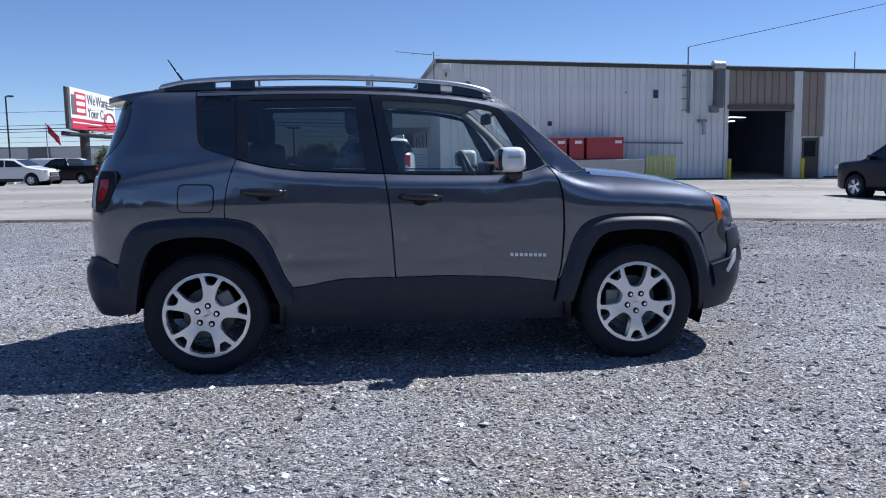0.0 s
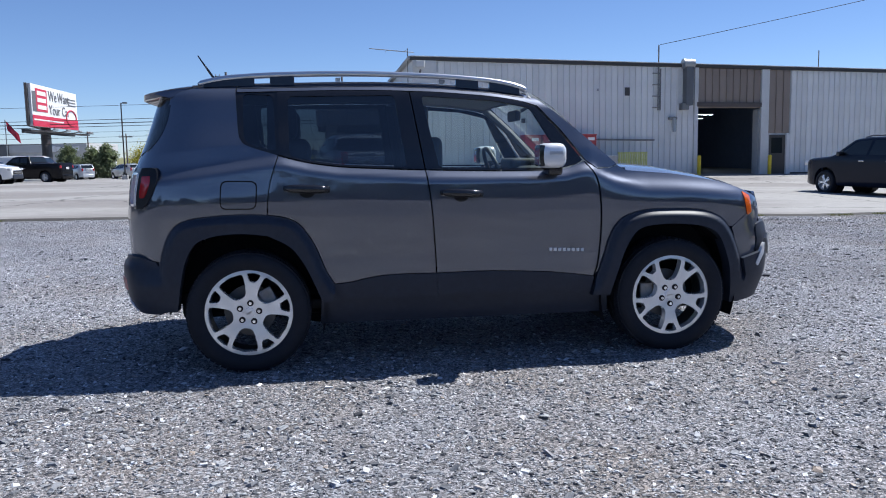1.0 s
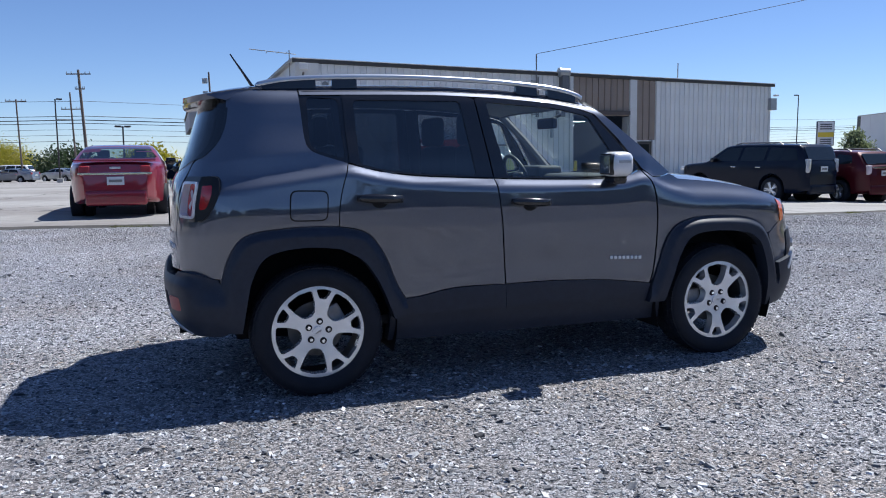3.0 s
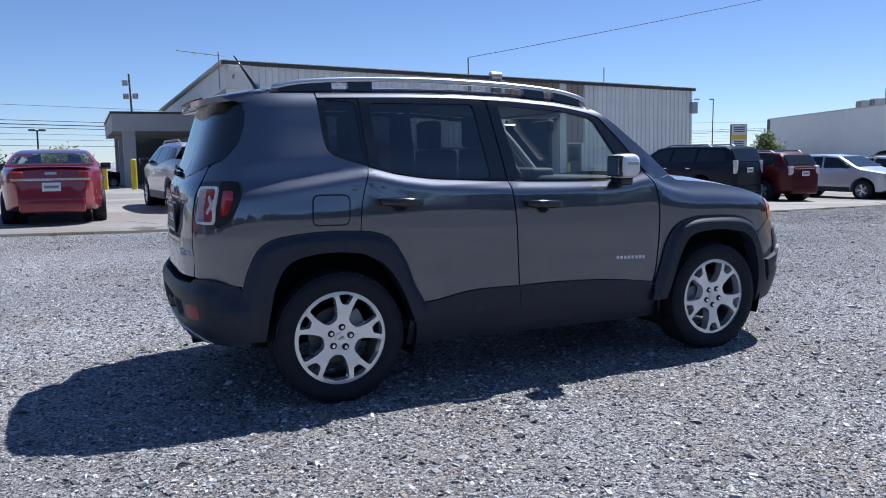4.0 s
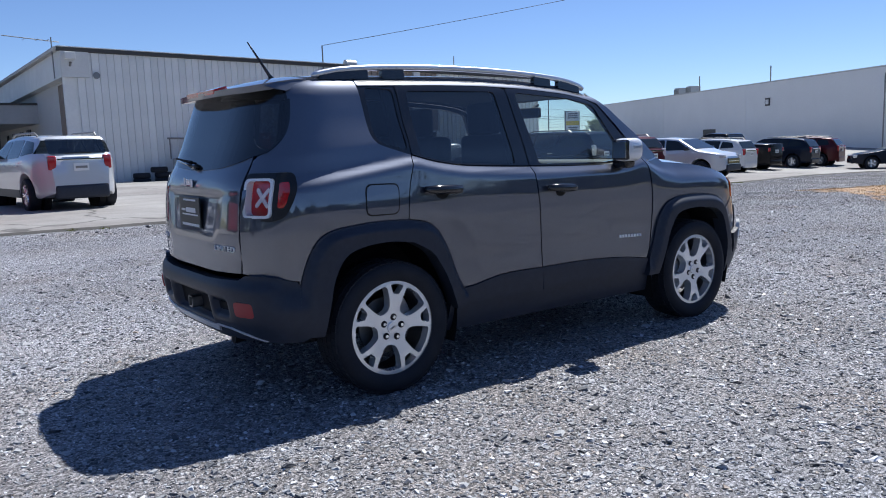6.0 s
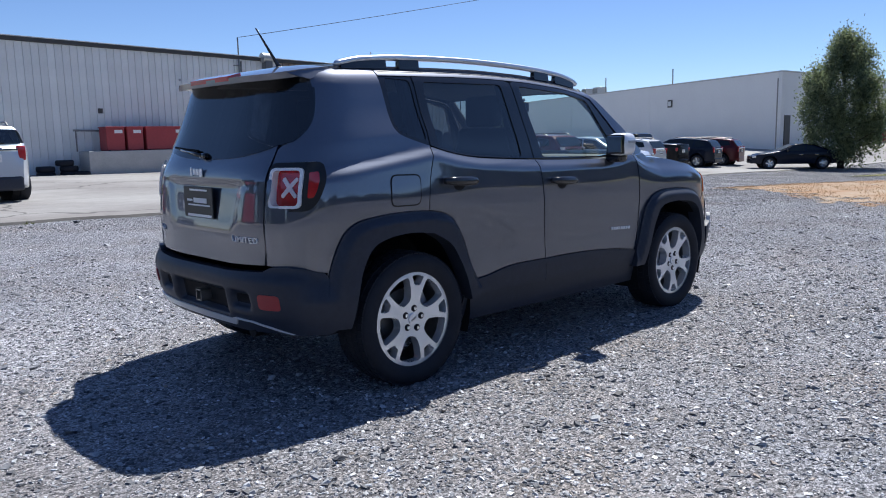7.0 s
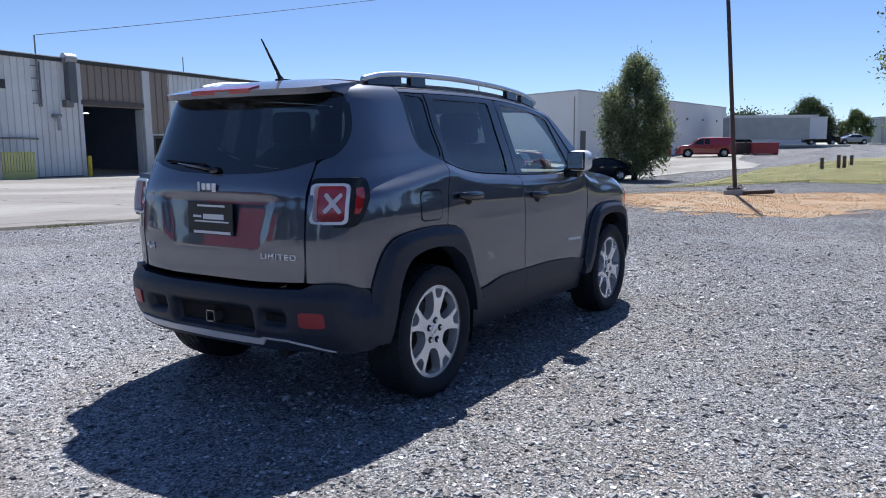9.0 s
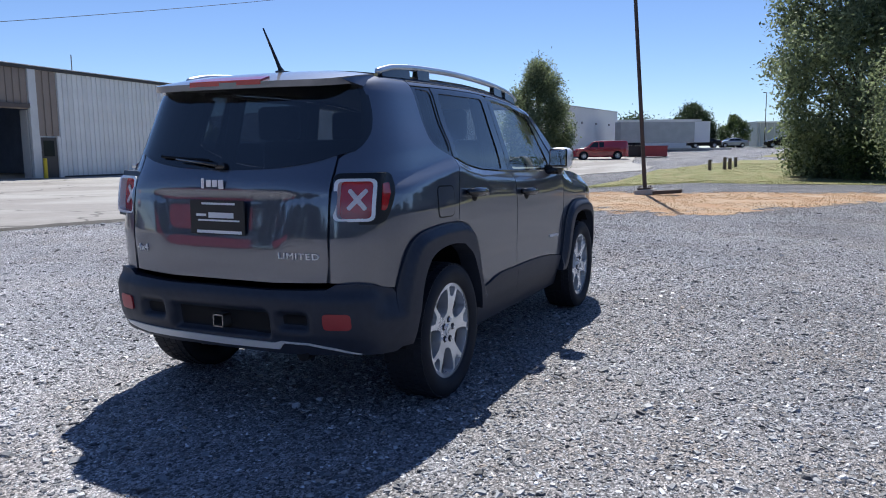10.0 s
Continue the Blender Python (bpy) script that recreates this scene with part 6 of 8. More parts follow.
def vehicle(name, label, category, kind, paint, x, y, heading, rails=False, cladding=False, lamps=True, plate=True, alloy=True, red_lens=RED_LENS, group="", see=None):
    """A parked car: a shell swept along its length with wheel arches, glass on its faces, lamps, mirrors and wheels."""
    sp = SPECS[kind]
    L, W, belt, r = sp["L"], sp["W"], sp["belt"], sp["r"]
    tx, tz = [p[0] for p in sp["top"]], [p[1] for p in sp["top"]]
    H = max(tz)
    rear_slope = [(z, xx) for xx, z in sp["top"] if xx < -0.2 and True]
    z0 = ground_z(x, y)
    slope = math.atan2(ground_z(x + math.cos(radians(heading)), y + math.sin(radians(heading))) - z0, 1)
    car = thing(name, label, category, Matrix.Translation((x, y, z0 + 0.055)) @ Matrix.Rotation(radians(heading), 4, "Z") @ Matrix.Rotation(-slope, 4, "Y"), group)

    def top(xx):
        return float(np.interp(xx, tx, tz))

    def plan(xx):
        u = min(1.0, abs(xx) / (L / 2))
        return (1 - 0.62 * u ** sp.get("corner", 9)) ** 0.5 if u < 1 else 0.62

    def wide(xx, z):
        w = W / 2 * plan(xx)
        if z <= belt:
            return w * (1 - 0.075 * ((belt - z) / belt) ** 2.2 - 0.012 * clamp((z - belt + 0.14) / 0.14))
        f = (z - belt) / max(0.2, H - belt)
        return w * (0.985 - sp.get("tumble", 0.20) * f ** 1.15)

    def low(xx):
        z = 0.27 if abs(xx) < L / 2 - 0.35 else 0.27 + 0.10 * (abs(xx) - L / 2 + 0.35) / 0.35
        for a in sp["axle"]:
            d = (xx - a) / (r + 0.075)
            if abs(d) < 1:
                z = max(z, r + (r + 0.075) * math.sqrt(1 - d * d) * 0.98)
        return z

    xs = sorted(set([round(v, 4) for v in np.linspace(-L / 2, L / 2, 61)] + [round(a + (r + 0.075) * q, 4) for a in sp["axle"] for q in (-1.0, -0.999, -0.97, -0.9, -0.8, -0.6, -0.4, -0.2, 0, 0.2, 0.4, 0.6, 0.8, 0.9, 0.97, 0.999, 1.0)] + [round(v, 4) for v in tx]))
    rows = []
    for xx in xs:
        zb, zt = low(xx), top(xx)
        zb = min(zb, zt - 0.12)
        sec = [(0.0, zb), (wide(xx, zb) * 0.55, zb), (wide(xx, zb) * 0.97, zb)]
        for f in np.linspace(0.03, 1, 11):
            z = zb + (zt - 0.055 - zb) * f
            sec.append((wide(xx, z), z))
        yt = wide(xx, zt - 0.05)
        sec += [(yt * 0.965, zt - 0.022), (yt * 0.87, zt), (yt * 0.45, zt + 0.012), (0.0, zt + 0.016)]
        rows.append(sec)
    n = len(rows[0])
    co, polys = [], []
    for sgn in (-1, 1):
        base = len(co)
        co += [(xx, sgn * yy, z) for xx, sec in zip(xs, rows) for yy, z in sec]
        for i in range(len(xs) - 1):
            for j in range(n - 1):
                q = [base + i * n + j, base + (i + 1) * n + j, base + (i + 1) * n + j + 1, base + i * n + j + 1]
                polys.append(q if sgn < 0 else q[::-1])
        polys.append([base + j for j in range(n)][::(1 if sgn < 0 else -1)][::-1])
        polys.append([base + (len(xs) - 1) * n + j for j in range(n)][::(-1 if sgn < 0 else 1)][::-1])
    me = bpy.data.meshes.new("body")
    me.from_pydata(co, [], polys)
    me.materials.append(paint)
    me.shade_smooth()
    me.validate()
    body = new("body", me)
    body.parent = car
    bmx = bmesh.new()
    bmx.from_mesh(me)
    bmesh.ops.remove_doubles(bmx, verts=bmx.verts, dist=0.0005)
    bmesh.ops.recalc_face_normals(bmx, faces=bmx.faces)
    if see:
        open_windows(bmx, sp, wide)
    for e in bmx.edges:
        if len(e.link_faces) == 2 and e.calc_face_angle(0) > radians(42):
            e.smooth = False
    bmx.to_mesh(me)
    bmx.free()
    # glass
    for sgn in (-1, 1):
        S = lambda a, b, d: (a, sgn * (wide(a, b) + d), b)
        for g in sp["glass"]:
            panel("side_window", rounded(g, 0.05, 3), S, see or CAR_GLASS, body, offset=0.006, depth=0.004, step=0.2)
    rear = sorted([(z, xx) for xx, z in sp["top"] if xx < tx[tz.index(H)] and z > 0.9])
    frnt = sorted([(z, xx) for xx, z in sp["top"] if xx > tx[tz.index(H)] and z > 0.8])
    def on_rear(a, z, d):
        return float(np.interp(z, [p[0] for p in rear], [p[1] for p in rear])) - 0.008 - d, a, z + 0.022
    def on_front(a, z, d):
        return float(np.interp(z, [p[0] for p in frnt], [p[1] for p in frnt])) + 0.008 + d, a, z + 0.022
    for nm, S, (za, zb) in (("rear_window", on_rear, sp["rear_glass"]), ("windscreen", on_front, sp["front_glass"])):
        xa, xb = S(0, za, 0)[0], S(0, zb, 0)[0]
        wa, wb_ = wide(xa, za) * 0.92, wide(xb, zb) * 0.90
        panel(nm, rounded([(-wa, za), (wa, za), (wb_, zb), (-wb_, zb)], 0.05, 3), S, see or CAR_GLASS, body, offset=0.006, depth=0.004, step=0.15)
    if see:
        part("cabin_floor", box((2.6, W * 0.8, 0.05), (-0.1, 0, 0.45)), CABIN, car)
        part("dashboard", box((0.4, W * 0.74, 0.2), (sp["glass"][-1][-1][0] - 0.05, 0, belt - 0.08), 0.06, 3), CABIN, car, smooth=True)
        part("parcel_shelf", box((0.5, W * 0.72, 0.03), (-1.35, 0, belt + 0.03)), CABIN, car)
        part("rear_seat", box((0.16, W * 0.70, 0.62), (-0.98, 0, 0.80), 0.05, 3), CABIN, car, smooth=True)
        for q in (-0.38, 0.38):
            st = part("front_seat", box((0.15, 0.48, 0.62), (0.02, q, 0.86), 0.05, 3), CABIN, car, smooth=True)
            part("headrest", box((0.09, 0.26, 0.17), (-0.02, q, 1.25), 0.04, 3), CABIN, st, smooth=True)
            part("rear_headrest", box((0.09, 0.26, 0.12), (-1.0, q, 1.14), 0.04, 3), CABIN, car, smooth=True)
    # lamps, bumpers, plate, handles
    xr, xf = -L / 2, L / 2
    zl = belt - 0.10
    for sgn in (-1, 1):
        if lamps:
            tall = 0.42 if kind in ("large_suv", "wagon") else 0.30 if kind == "crossover" else 0.20
            part("tail_lamp", box((0.13, 0.20 if kind == "sedan" else 0.17, tall), (xr + 0.075, sgn * (wide(xr + 0.08, zl) - 0.085), zl + 0.03), 0.035, 3), red_lens, car, "red tail lamp", smooth=True)
        part("head_lamp", box((0.34, 0.22, 0.13), (xf - 0.20, sgn * (wide(xf - 0.2, 0.72) - 0.105), top(xf - 0.25) - 0.10), 0.04, 3), CLEAR_LENS, car, smooth=True)
        part("wing_mirror", box((0.12, 0.22, 0.15), (sp["glass"][-1][-1][0] - 0.12, sgn * (wide(0.8, belt) + 0.10), belt + 0.10), 0.04, 3), paint if not alloy else GLOSS_BLACK, car, smooth=True)
        for g in sp["glass"][-2:]:
            gx = min(p[0] for p in g) + 0.22
            part("door_handle", box((0.20, 0.03, 0.035), (gx, sgn * (wide(gx, belt - 0.12) + 0.012), belt - 0.12), 0.01), paint if cladding else CHROME, car)
        if cladding:
            S = lambda a, b, d: (a, sgn * (wide(a, b) + d), b)
            a0, a1 = sp["axle"]
            panel("sill_cladding", [(a0 + r + 0.10, 0.26), (a1 - r - 0.10, 0.26), (a1 - r - 0.10, 0.44), (a0 + r + 0.10, 0.44)], S, CLADDING, car, offset=0.01, depth=0.02, step=0.2)
        if rails:
            part("roof_rail", tube([(-1.6, sgn * 0.60, H - 0.04), (-1.45, sgn * 0.62, H + 0.045), (0.0, sgn * 0.63, H + 0.05), (0.25, sgn * 0.62, H - 0.01)], 0.022, 8), STEEL, car)
    low_z = 0.42
    part("rear_bumper", box((0.16, wide(xr + 0.02, low_z) * 1.94, 0.30), (xr + 0.05, 0, low_z - 0.03), 0.07, 4), CLADDING if cladding else paint, car, smooth=True)
    part("front_bumper", box((0.20, wide(xf - 0.05, low_z) * 1.86, 0.26), (xf - 0.05, 0, low_z), 0.06, 3), CLADDING if cladding else paint, car, smooth=True)
    gz = (top(xf - 0.1) + 0.45) / 2 + 0.02
    gr = part("grille", box((0.05, W * 0.5, 0.22), (xf + 0.012, 0, gz), 0.02, 2), GLOSS_BLACK, car)
    part("grille_bar", box((0.03, W * 0.48, 0.03), (xf + 0.035, 0, gz), 0.008), CHROME, gr)
    if plate:
        pz = belt - 0.17 if kind != "sedan" else 0.72
        pl = part("number_plate", box((0.02, 0.31, 0.16), (xr - 0.018, 0, pz), 0.005), WHITE_MARK, car)
        part("plate_bar", box((0.004, 0.24, 0.05), (xr - 0.030, 0, pz)), STEEL, pl)
        if kind == "sedan":
            part("garnish", box((0.02, W * 0.72, 0.045), (xr - 0.012, 0, zl - 0.02), 0.008), CHROME, car, "chrome trim strip")
            part("emblem", box((0.015, 0.20, 0.045), (xr + 0.005, 0, zl + 0.09), 0.012), SATIN, car)
            sp2 = part("boot_spoiler", box((0.20, W * 0.80, 0.03), (xr + 0.16, 0, 1.115), 0.012, 3), paint, car, smooth=True)
        elif kind == "crossover":
            part("garnish", box((0.02, 0.95, 0.04), (xr - 0.012, 0, belt + 0.00), 0.008), CHROME, car)
            part("rear_wiper", box((0.03, 0.55, 0.03), (xr + 0.06, 0.02, belt + 0.13), 0.01), GLOSS_BLACK, car)
    part("underbody", box((L - 0.7, W * 0.78, 0.22), (0, 0, 0.36), 0.02), DARK, car)
    wheels = None
    for a in sp["axle"]:
        for sgn in (-1, 1):
            if wheels is None:
                wheels = []
                w = thing("wheel", "", "")
                w.parent = car
                bm = lathe([(r * 0.66, -0.11), (r * 0.80, -0.125), (r * 0.95, -0.115), (r, -0.07), (r, 0.07), (r * 0.95, 0.115), (r * 0.80, 0.125), (r * 0.66, 0.11)], 32)
                part("tyre", bm, RUBBER, w, smooth=True)
                bm = lathe([(r * 0.67, 0.110), (r * 0.62, 0.10), (r * 0.59, 0.06), (0.01, 0.055)], 32)
                part("rim_well", bm, STEEL if alloy else DARK, w, smooth=True)
                for k in range(5):
                    m = Matrix.Rotation(2 * math.pi * k / 5, 4, "Y")
                    bm = bmesh.new()
                    for q in (-0.16, 0.16):
                        pts = [Vector((0.05, 0.085, 0)), Vector((r * 0.60 * math.cos(q), 0.098, r * 0.60 * math.sin(q)))]
                        rod(m @ pts[0], m @ pts[1], 0.032, 0.024, 6, bm)
                    part("spoke", bm, ALLOY, w)
                part("hub", rod((0, 0.06, 0), (0, 0.105, 0), 0.06, 0.05, 16), ALLOY, w)
                src = w
            else:
                w = copy_thing(src, Matrix())
            w.matrix_basis = Matrix.Translation((a, sgn * (W / 2 - 0.125), r - 0.03)) @ Matrix.Rotation(0.0 if sgn > 0 else math.pi, 4, "Z")
            part("wheel_well", rod((a, sgn * (W / 2 - 0.42), r - 0.02), (a, sgn * (W / 2 - 0.28), r - 0.02), r + 0.07, sides=24), DARK, car)
    return car


RED_PAINT = flaked("red_metallic_paint", (0.27, 0.008, 0.027), 0.35)
WHITE_PAINT = flaked("white_paint", (0.72, 0.72, 0.72), 0.0, 0.4)
SILVER_WHITE = flaked("pale_silver_paint", (0.56, 0.59, 0.64), 0.25)
BLACK_PAINT = flaked("black_paint", (0.008, 0.008, 0.010), 0.0, 0.25, 0.2, 1.4, 0.15)
NAVY_PAINT = flaked("dark_blue_paint", (0.010, 0.015, 0.030), 0.0, 0.25, 0.2, 1.4, 0.15)
MAROON = flaked("maroon_paint", (0.075, 0.005, 0.010), 0.2, 0.35, 0.3, 1.4, 0.3)
BRIGHT_RED = flaked("red_paint", (0.34, 0.010, 0.028), 0.0)
GREY_BLUE = flaked("grey_blue_paint", (0.22, 0.25, 0.30), 0.5)
SILVER = flaked("silver_paint", (0.48, 0.49, 0.50), 0.6)


def axle_to_centre(kind, x, y, heading, which, sgn):
    """The car's centre from where one wheel stands: which axle (0 rear, 1 front), sgn +1 left wheel, -1 right wheel, 0 axle middle."""
    sp = SPECS[kind]
    h = radians(heading)
    a = sp["axle"][which]
    w = sgn * (sp["W"] / 2 - 0.12)
    return x - a * math.cos(h) + w * math.sin(h), y - a * math.sin(h) - w * math.cos(h)


def parked(name, label, cat, kind, paint, wx, wy, heading, which, sgn, **kw):
    cx, cy = axle_to_centre(kind, wx, wy, heading, which, sgn)
    return vehicle(name, label, cat, kind, paint, cx, cy, heading, **kw)


parked("sedan", "bright red sedan parked on the asphalt lot", "car", "sedan", RED_PAINT, -3.05, 12.45, 90, 0, 0, cladding=False, red_lens=RED_REFLECTOR, see=SEE_GLASS)
parked("crossover", "white crossover suv parked near the workshop", "suv", "crossover", SILVER_WHITE, -0.62, 14.65, 96, 0, 1, rails=True, cladding=True, see=DARK_SEE)
parked("large_suv", "black full size suv parked on the lot", "suv", "large_suv", NAVY_PAINT, 15.80, 14.86, 99, 0, 1, rails=True, red_lens=CLEAR_LENS)
parked("crossover", "dark maroon suv parked in the row", "suv", "crossover", MAROON, 18.05, 14.4, 88, 0, 1, rails=True, red_lens=CROSS_LENS)
parked("crossover", "pale silver crossover suv parked nose to the gravel", "suv", "crossover", SILVER_WHITE, 22.85, 14.4, 277, 1, -1, rails=False, cladding=True)
parked("crossover", "white suv parked with its tail to the gravel", "suv", "crossover", WHITE_PAINT, 30.5, 18.5, 92, 0, 1, rails=True)
parked("pickup", "black pickup truck parked in the row", "pickup truck", "pickup", BLACK_PAINT, 34.3, 19.7, 92, 0, 1)
parked("crossover", "dark blue suv parked in the row", "suv", "crossover", NAVY_PAINT, 38.6, 19.6, 95, 0, 1, rails=True)
parked("crossover", "dark red suv parked in the row", "suv", "crossover", MAROON, 41.2, 19.4, 100, 0, 1, rails=True)
parked("coupe", "black sports coupe parked by the tree", "car", "coupe", NAVY_PAINT, 39.2, 15.55, 126, 1, 1, plate=False)
# far side of the lot
vehicle("crossover", "white small suv on the far side of the lot", "suv", "crossover", WHITE_PAINT, -20.8, 44.0, -8, cladding=True)
vehicle("pickup", "dark pickup truck on the far side of the lot", "pickup truck", "pickup", BLACK_PAINT, -21.9, 56.0, 160)
vehicle("van", "white cargo van on the far side of the lot", "van", "van", WHITE_PAINT, -24.9, 64.0, -5, lamps=False)
vehicle("crossover", "white suv parked beneath the billboard", "suv", "crossover", SILVER_WHITE, -26.2, 82.0, 128, rails=True)
vehicle("crossover", "silver suv parked beneath the billboard", "suv", "crossover", SILVER, -21.4, 82.0, 128)
vehicle("sedan", "grey blue sedan far across the lot", "car", "sedan", GREY_BLUE, -17.3, 84.0, 150)
vehicle("sedan", "silver sedan far across the lot", "car", "sedan", SILVER, -13.2, 86.0, 140)
vehicle("large_suv", "white suv far across the lot", "suv", "large_suv", WHITE_PAINT, -18.9, 90.0, 165)
vehicle("sedan", "dark blue car parked by the canopy", "car", "sedan", NAVY_PAINT, -2.4, 50.0, 10)
# beyond the lot
vehicle("utility_truck", "bright red utility truck with a closed bed", "truck", "wagon", BRIGHT_RED, 79.5, 18.0, 112, lamps=False, plate=False)
vehicle("sedan", "dark car far beyond the trailer", "car", "sedan", BLACK_PAINT, 122, 12.2, 110, plate=False)
vehicle("sedan", "pale car far beyond the trailer", "car", "sedan", GREY_BLUE, 126, 8.5, 120, plate=False)
vehicle("crossover", "dark suv before the far building", "suv", "crossover", BLACK_PAINT, 128, 1.5, 110, plate=False)

# ---- poles, wires, billboard, far things ----
WOOD = material("weathered_pole_wood", (0.16, 0.13, 0.11), 0.85, grain=0.25, scale=12, bump=0.3, wear=0.2)
DARK_STEEL = material("dark_painted_steel", (0.05, 0.045, 0.045), 0.5, 0.3, grain=0.15, scale=20)
WIRE = material("cable", (0.03, 0.03, 0.03), 0.6)
SIGN_WHITE = material("sign_white", (0.78, 0.78, 0.78), 0.5, grain=0.03, scale=3)
SIGN_RED = material("sign_red", (0.55, 0.02, 0.06), 0.5, grain=0.04, scale=3)
SIGN_GREY = material("sign_grey", (0.12, 0.12, 0.13), 0.5)
SIGN_YELLOW = material("sign_yellow", (0.75, 0.55, 0.05), 0.5)


def lamp_pole(x, y, h, arm, label="slim steel parking lot lamp post", heads=1):
    z = ground_z(x, y)
    p = thing("street_lamp", label, "lamp post", Matrix.Translation((x, y, z)), "lot lamp posts")
    part("pole", rod((0, 0, -0.1), (0, 0, h), 0.075, 0.055, 12), DARK_STEEL, p)
    part("base", box((0.5, 0.5, 0.5), (0, 0, 0.2), 0.04), CONCRETE, p)
    for k in range(heads):
        a = arm + k * math.pi
        c, s = math.cos(a), math.sin(a)
        part("arm", rod((0, 0, h - 0.1), (0.22 * c, 0.22 * s, h), 0.03, sides=8), DARK_STEEL, p)
        hd = part("lamp_head", box((0.46, 0.26, 0.12), (0, 0, 0), 0.04), DARK_STEEL, p)
        hd.matrix_basis = Matrix.Translation((0.34 * c, 0.34 * s, h)) @ Matrix.Rotation(a, 4, "Z")
        part("lens", box((0.34, 0.20, 0.03), (0, 0, -0.08), 0.005), CLEAR_LENS, hd)
    return p


def utility_pole(x, y, h, lean=0.0, arms=((0.4, 2.6),), turn=0.3, label="weathered wooden utility pole with crossarms", thick=0.10):
    z = ground_z(x, y)
    p = thing("utility_pole", label, "utility pole", Matrix.Translation((x, y, z)) @ Matrix.Rotation(radians(lean), 4, "Y"), "utility poles")
    part("pole", rod((0, 0, -0.2), (0, 0, h), thick, thick * 0.7, 12), WOOD, p)
    for down, w in arms:
        c, s = math.cos(turn), math.sin(turn)
        bm = box((w, 0.08, 0.10), (0, 0, 0), 0.01)
        a = part("crossarm", bm, WOOD, p)
        a.matrix_basis = Matrix.Translation((0, -0.16, h - down)) @ Matrix.Rotation(turn, 4, "Z")
        for q in (-0.46, -0.28, 0.28, 0.46):
            part("insulator", rod((q * w, 0, 0.06), (q * w, 0, 0.22), 0.04, 0.03, 8), GALV, a)
    return p


def wire(points, name="overhead_wire", r=0.016, sag=0.4):
    a, b = Vector(points[0]), Vector(points[1])
    pts = [a.lerp(b, t) - Vector((0, 0, sag * 4 * t * (1 - t))) for t in np.linspace(0, 1, 14)]
    ob = link(name, tube(pts, r, 5), WIRE)
    tagged(ob, "thin black overhead cable against the sky", "cable", "overhead cables")


utility_pole(-9.2, 72.0, 10.0, -2.2, ((0.4, 2.0), (1.7, 0.8)), 0.15, thick=0.15)
part("street_light_arm", rod((0, 0, 6.0), (-1.5, 0, 6.1), 0.04), GALV, utility_pole(-10.8, 78.0, 8.6, -1.5, ((1.6, 1.7),), 0.15))
utility_pole(-16.5, 84.0, 8.4, -1.0, ((0.2, 1.9),), 0.15)
utility_pole(-29.0, 96.0, 5.6, 0, ((0.3, 1.5),), 0.15)
utility_pole(-23.6, 92.0, 5.2, 0, ((0.4, 1.5),), 0.15)
lamp_pole(-27.1, 58.5, 6.8, 0.0)
lamp_pole(-11.6, 72.0, 7.4, 0.1)
lamp_pole(-19.8, 74.5, 7.4, 0.1)
lamp_pole(-5.5, 59.5, 4.3, 0.2, heads=2)
lamp_pole(68.5, 70.0, 8.0, math.pi)
fp = utility_pole(1.2, 60.5, 8.3, -1.5, (), 0.0, "dark pole carrying a cluster of floodlights")
for q, h in ((-0.34, 6.6), (0.34, 6.6), (-0.34, 7.6)):
    part("floodlight", box((0.42, 0.4, 0.40), (q, -0.2, h), 0.05), GALV, fp)
for h, r in ((4.3, 0.028), (4.6, 0.040), (4.95, 0.028), (3.25, 0.016), (2.7, 0.022), (3.75, 0.014), (6.3, 0.018)):
    wire([(-140, 92 + h, h + 1.0), (-9.5, 74, h + 0.2)], r=r, sag=0.8)
    wire([(-9.5, 74, h + 0.2), (130, 118, h + 1.6)], r=r, sag=0.8)
wire([(15.7, 31.58, 6.36), (47.4, 19.7, 13.2)], r=0.014, sag=0.25)
# leaning pole on the verge
lp = thing("leaning_pole", "tall rusty steel pole leaning over a broken concrete foot", "pole", Matrix.Translation((16.95, 1.5, 0.0)) @ Matrix.Rotation(radians(-4.4), 4, "X"))
RUST = material("rusty_pole", (0.085, 0.066, 0.058), 0.75, 0.2, grain=0.3, scale=18, wear=0.25)
part("pole", rod((0, 0, 0), (0, 0, 10.5), 0.058, 0.044, 14), RUST, lp)
part("flange", box((0.36, 0.36, 0.05), (0, 0, 0.17), 0.01), RUST, lp)
part("foot", box((0.42, 0.52, 0.16), (0, 0, 0.07), 0.03), CONCRETE, lp)
part("stub", box((0.28, 0.75, 0.10), (-0.15, -0.62, 0.05), 0.02), RUST, lp)
for q in (-0.13, 0.13):
    for s in (-0.13, 0.13):
        part("anchor_bolt", rod((q, s, 0.16), (q, s, 0.25), 0.016, sides=6), RUST, lp)

# billboard: two faces in a V on a single column
def text_mesh(body, size, mat, name, parent, m, label=""):
    cu = bpy.data.curves.new("lettering", "FONT")
    cu.body, cu.size, cu.extrude, cu.align_x = body, size, 0.01, "LEFT"
    tmp = new("lettering", cu)
    bpy.context.view_layer.update()
    me = bpy.data.meshes.new_from_object(tmp.evaluated_get(bpy.context.evaluated_depsgraph_get()))
    bpy.data.objects.remove(tmp)
    me.materials.clear()
    me.materials.append(mat)
    ob = new(name, me)
    ob.parent = parent
    ob.matrix_basis = m
    if label:
        ob["label"] = label
    return ob


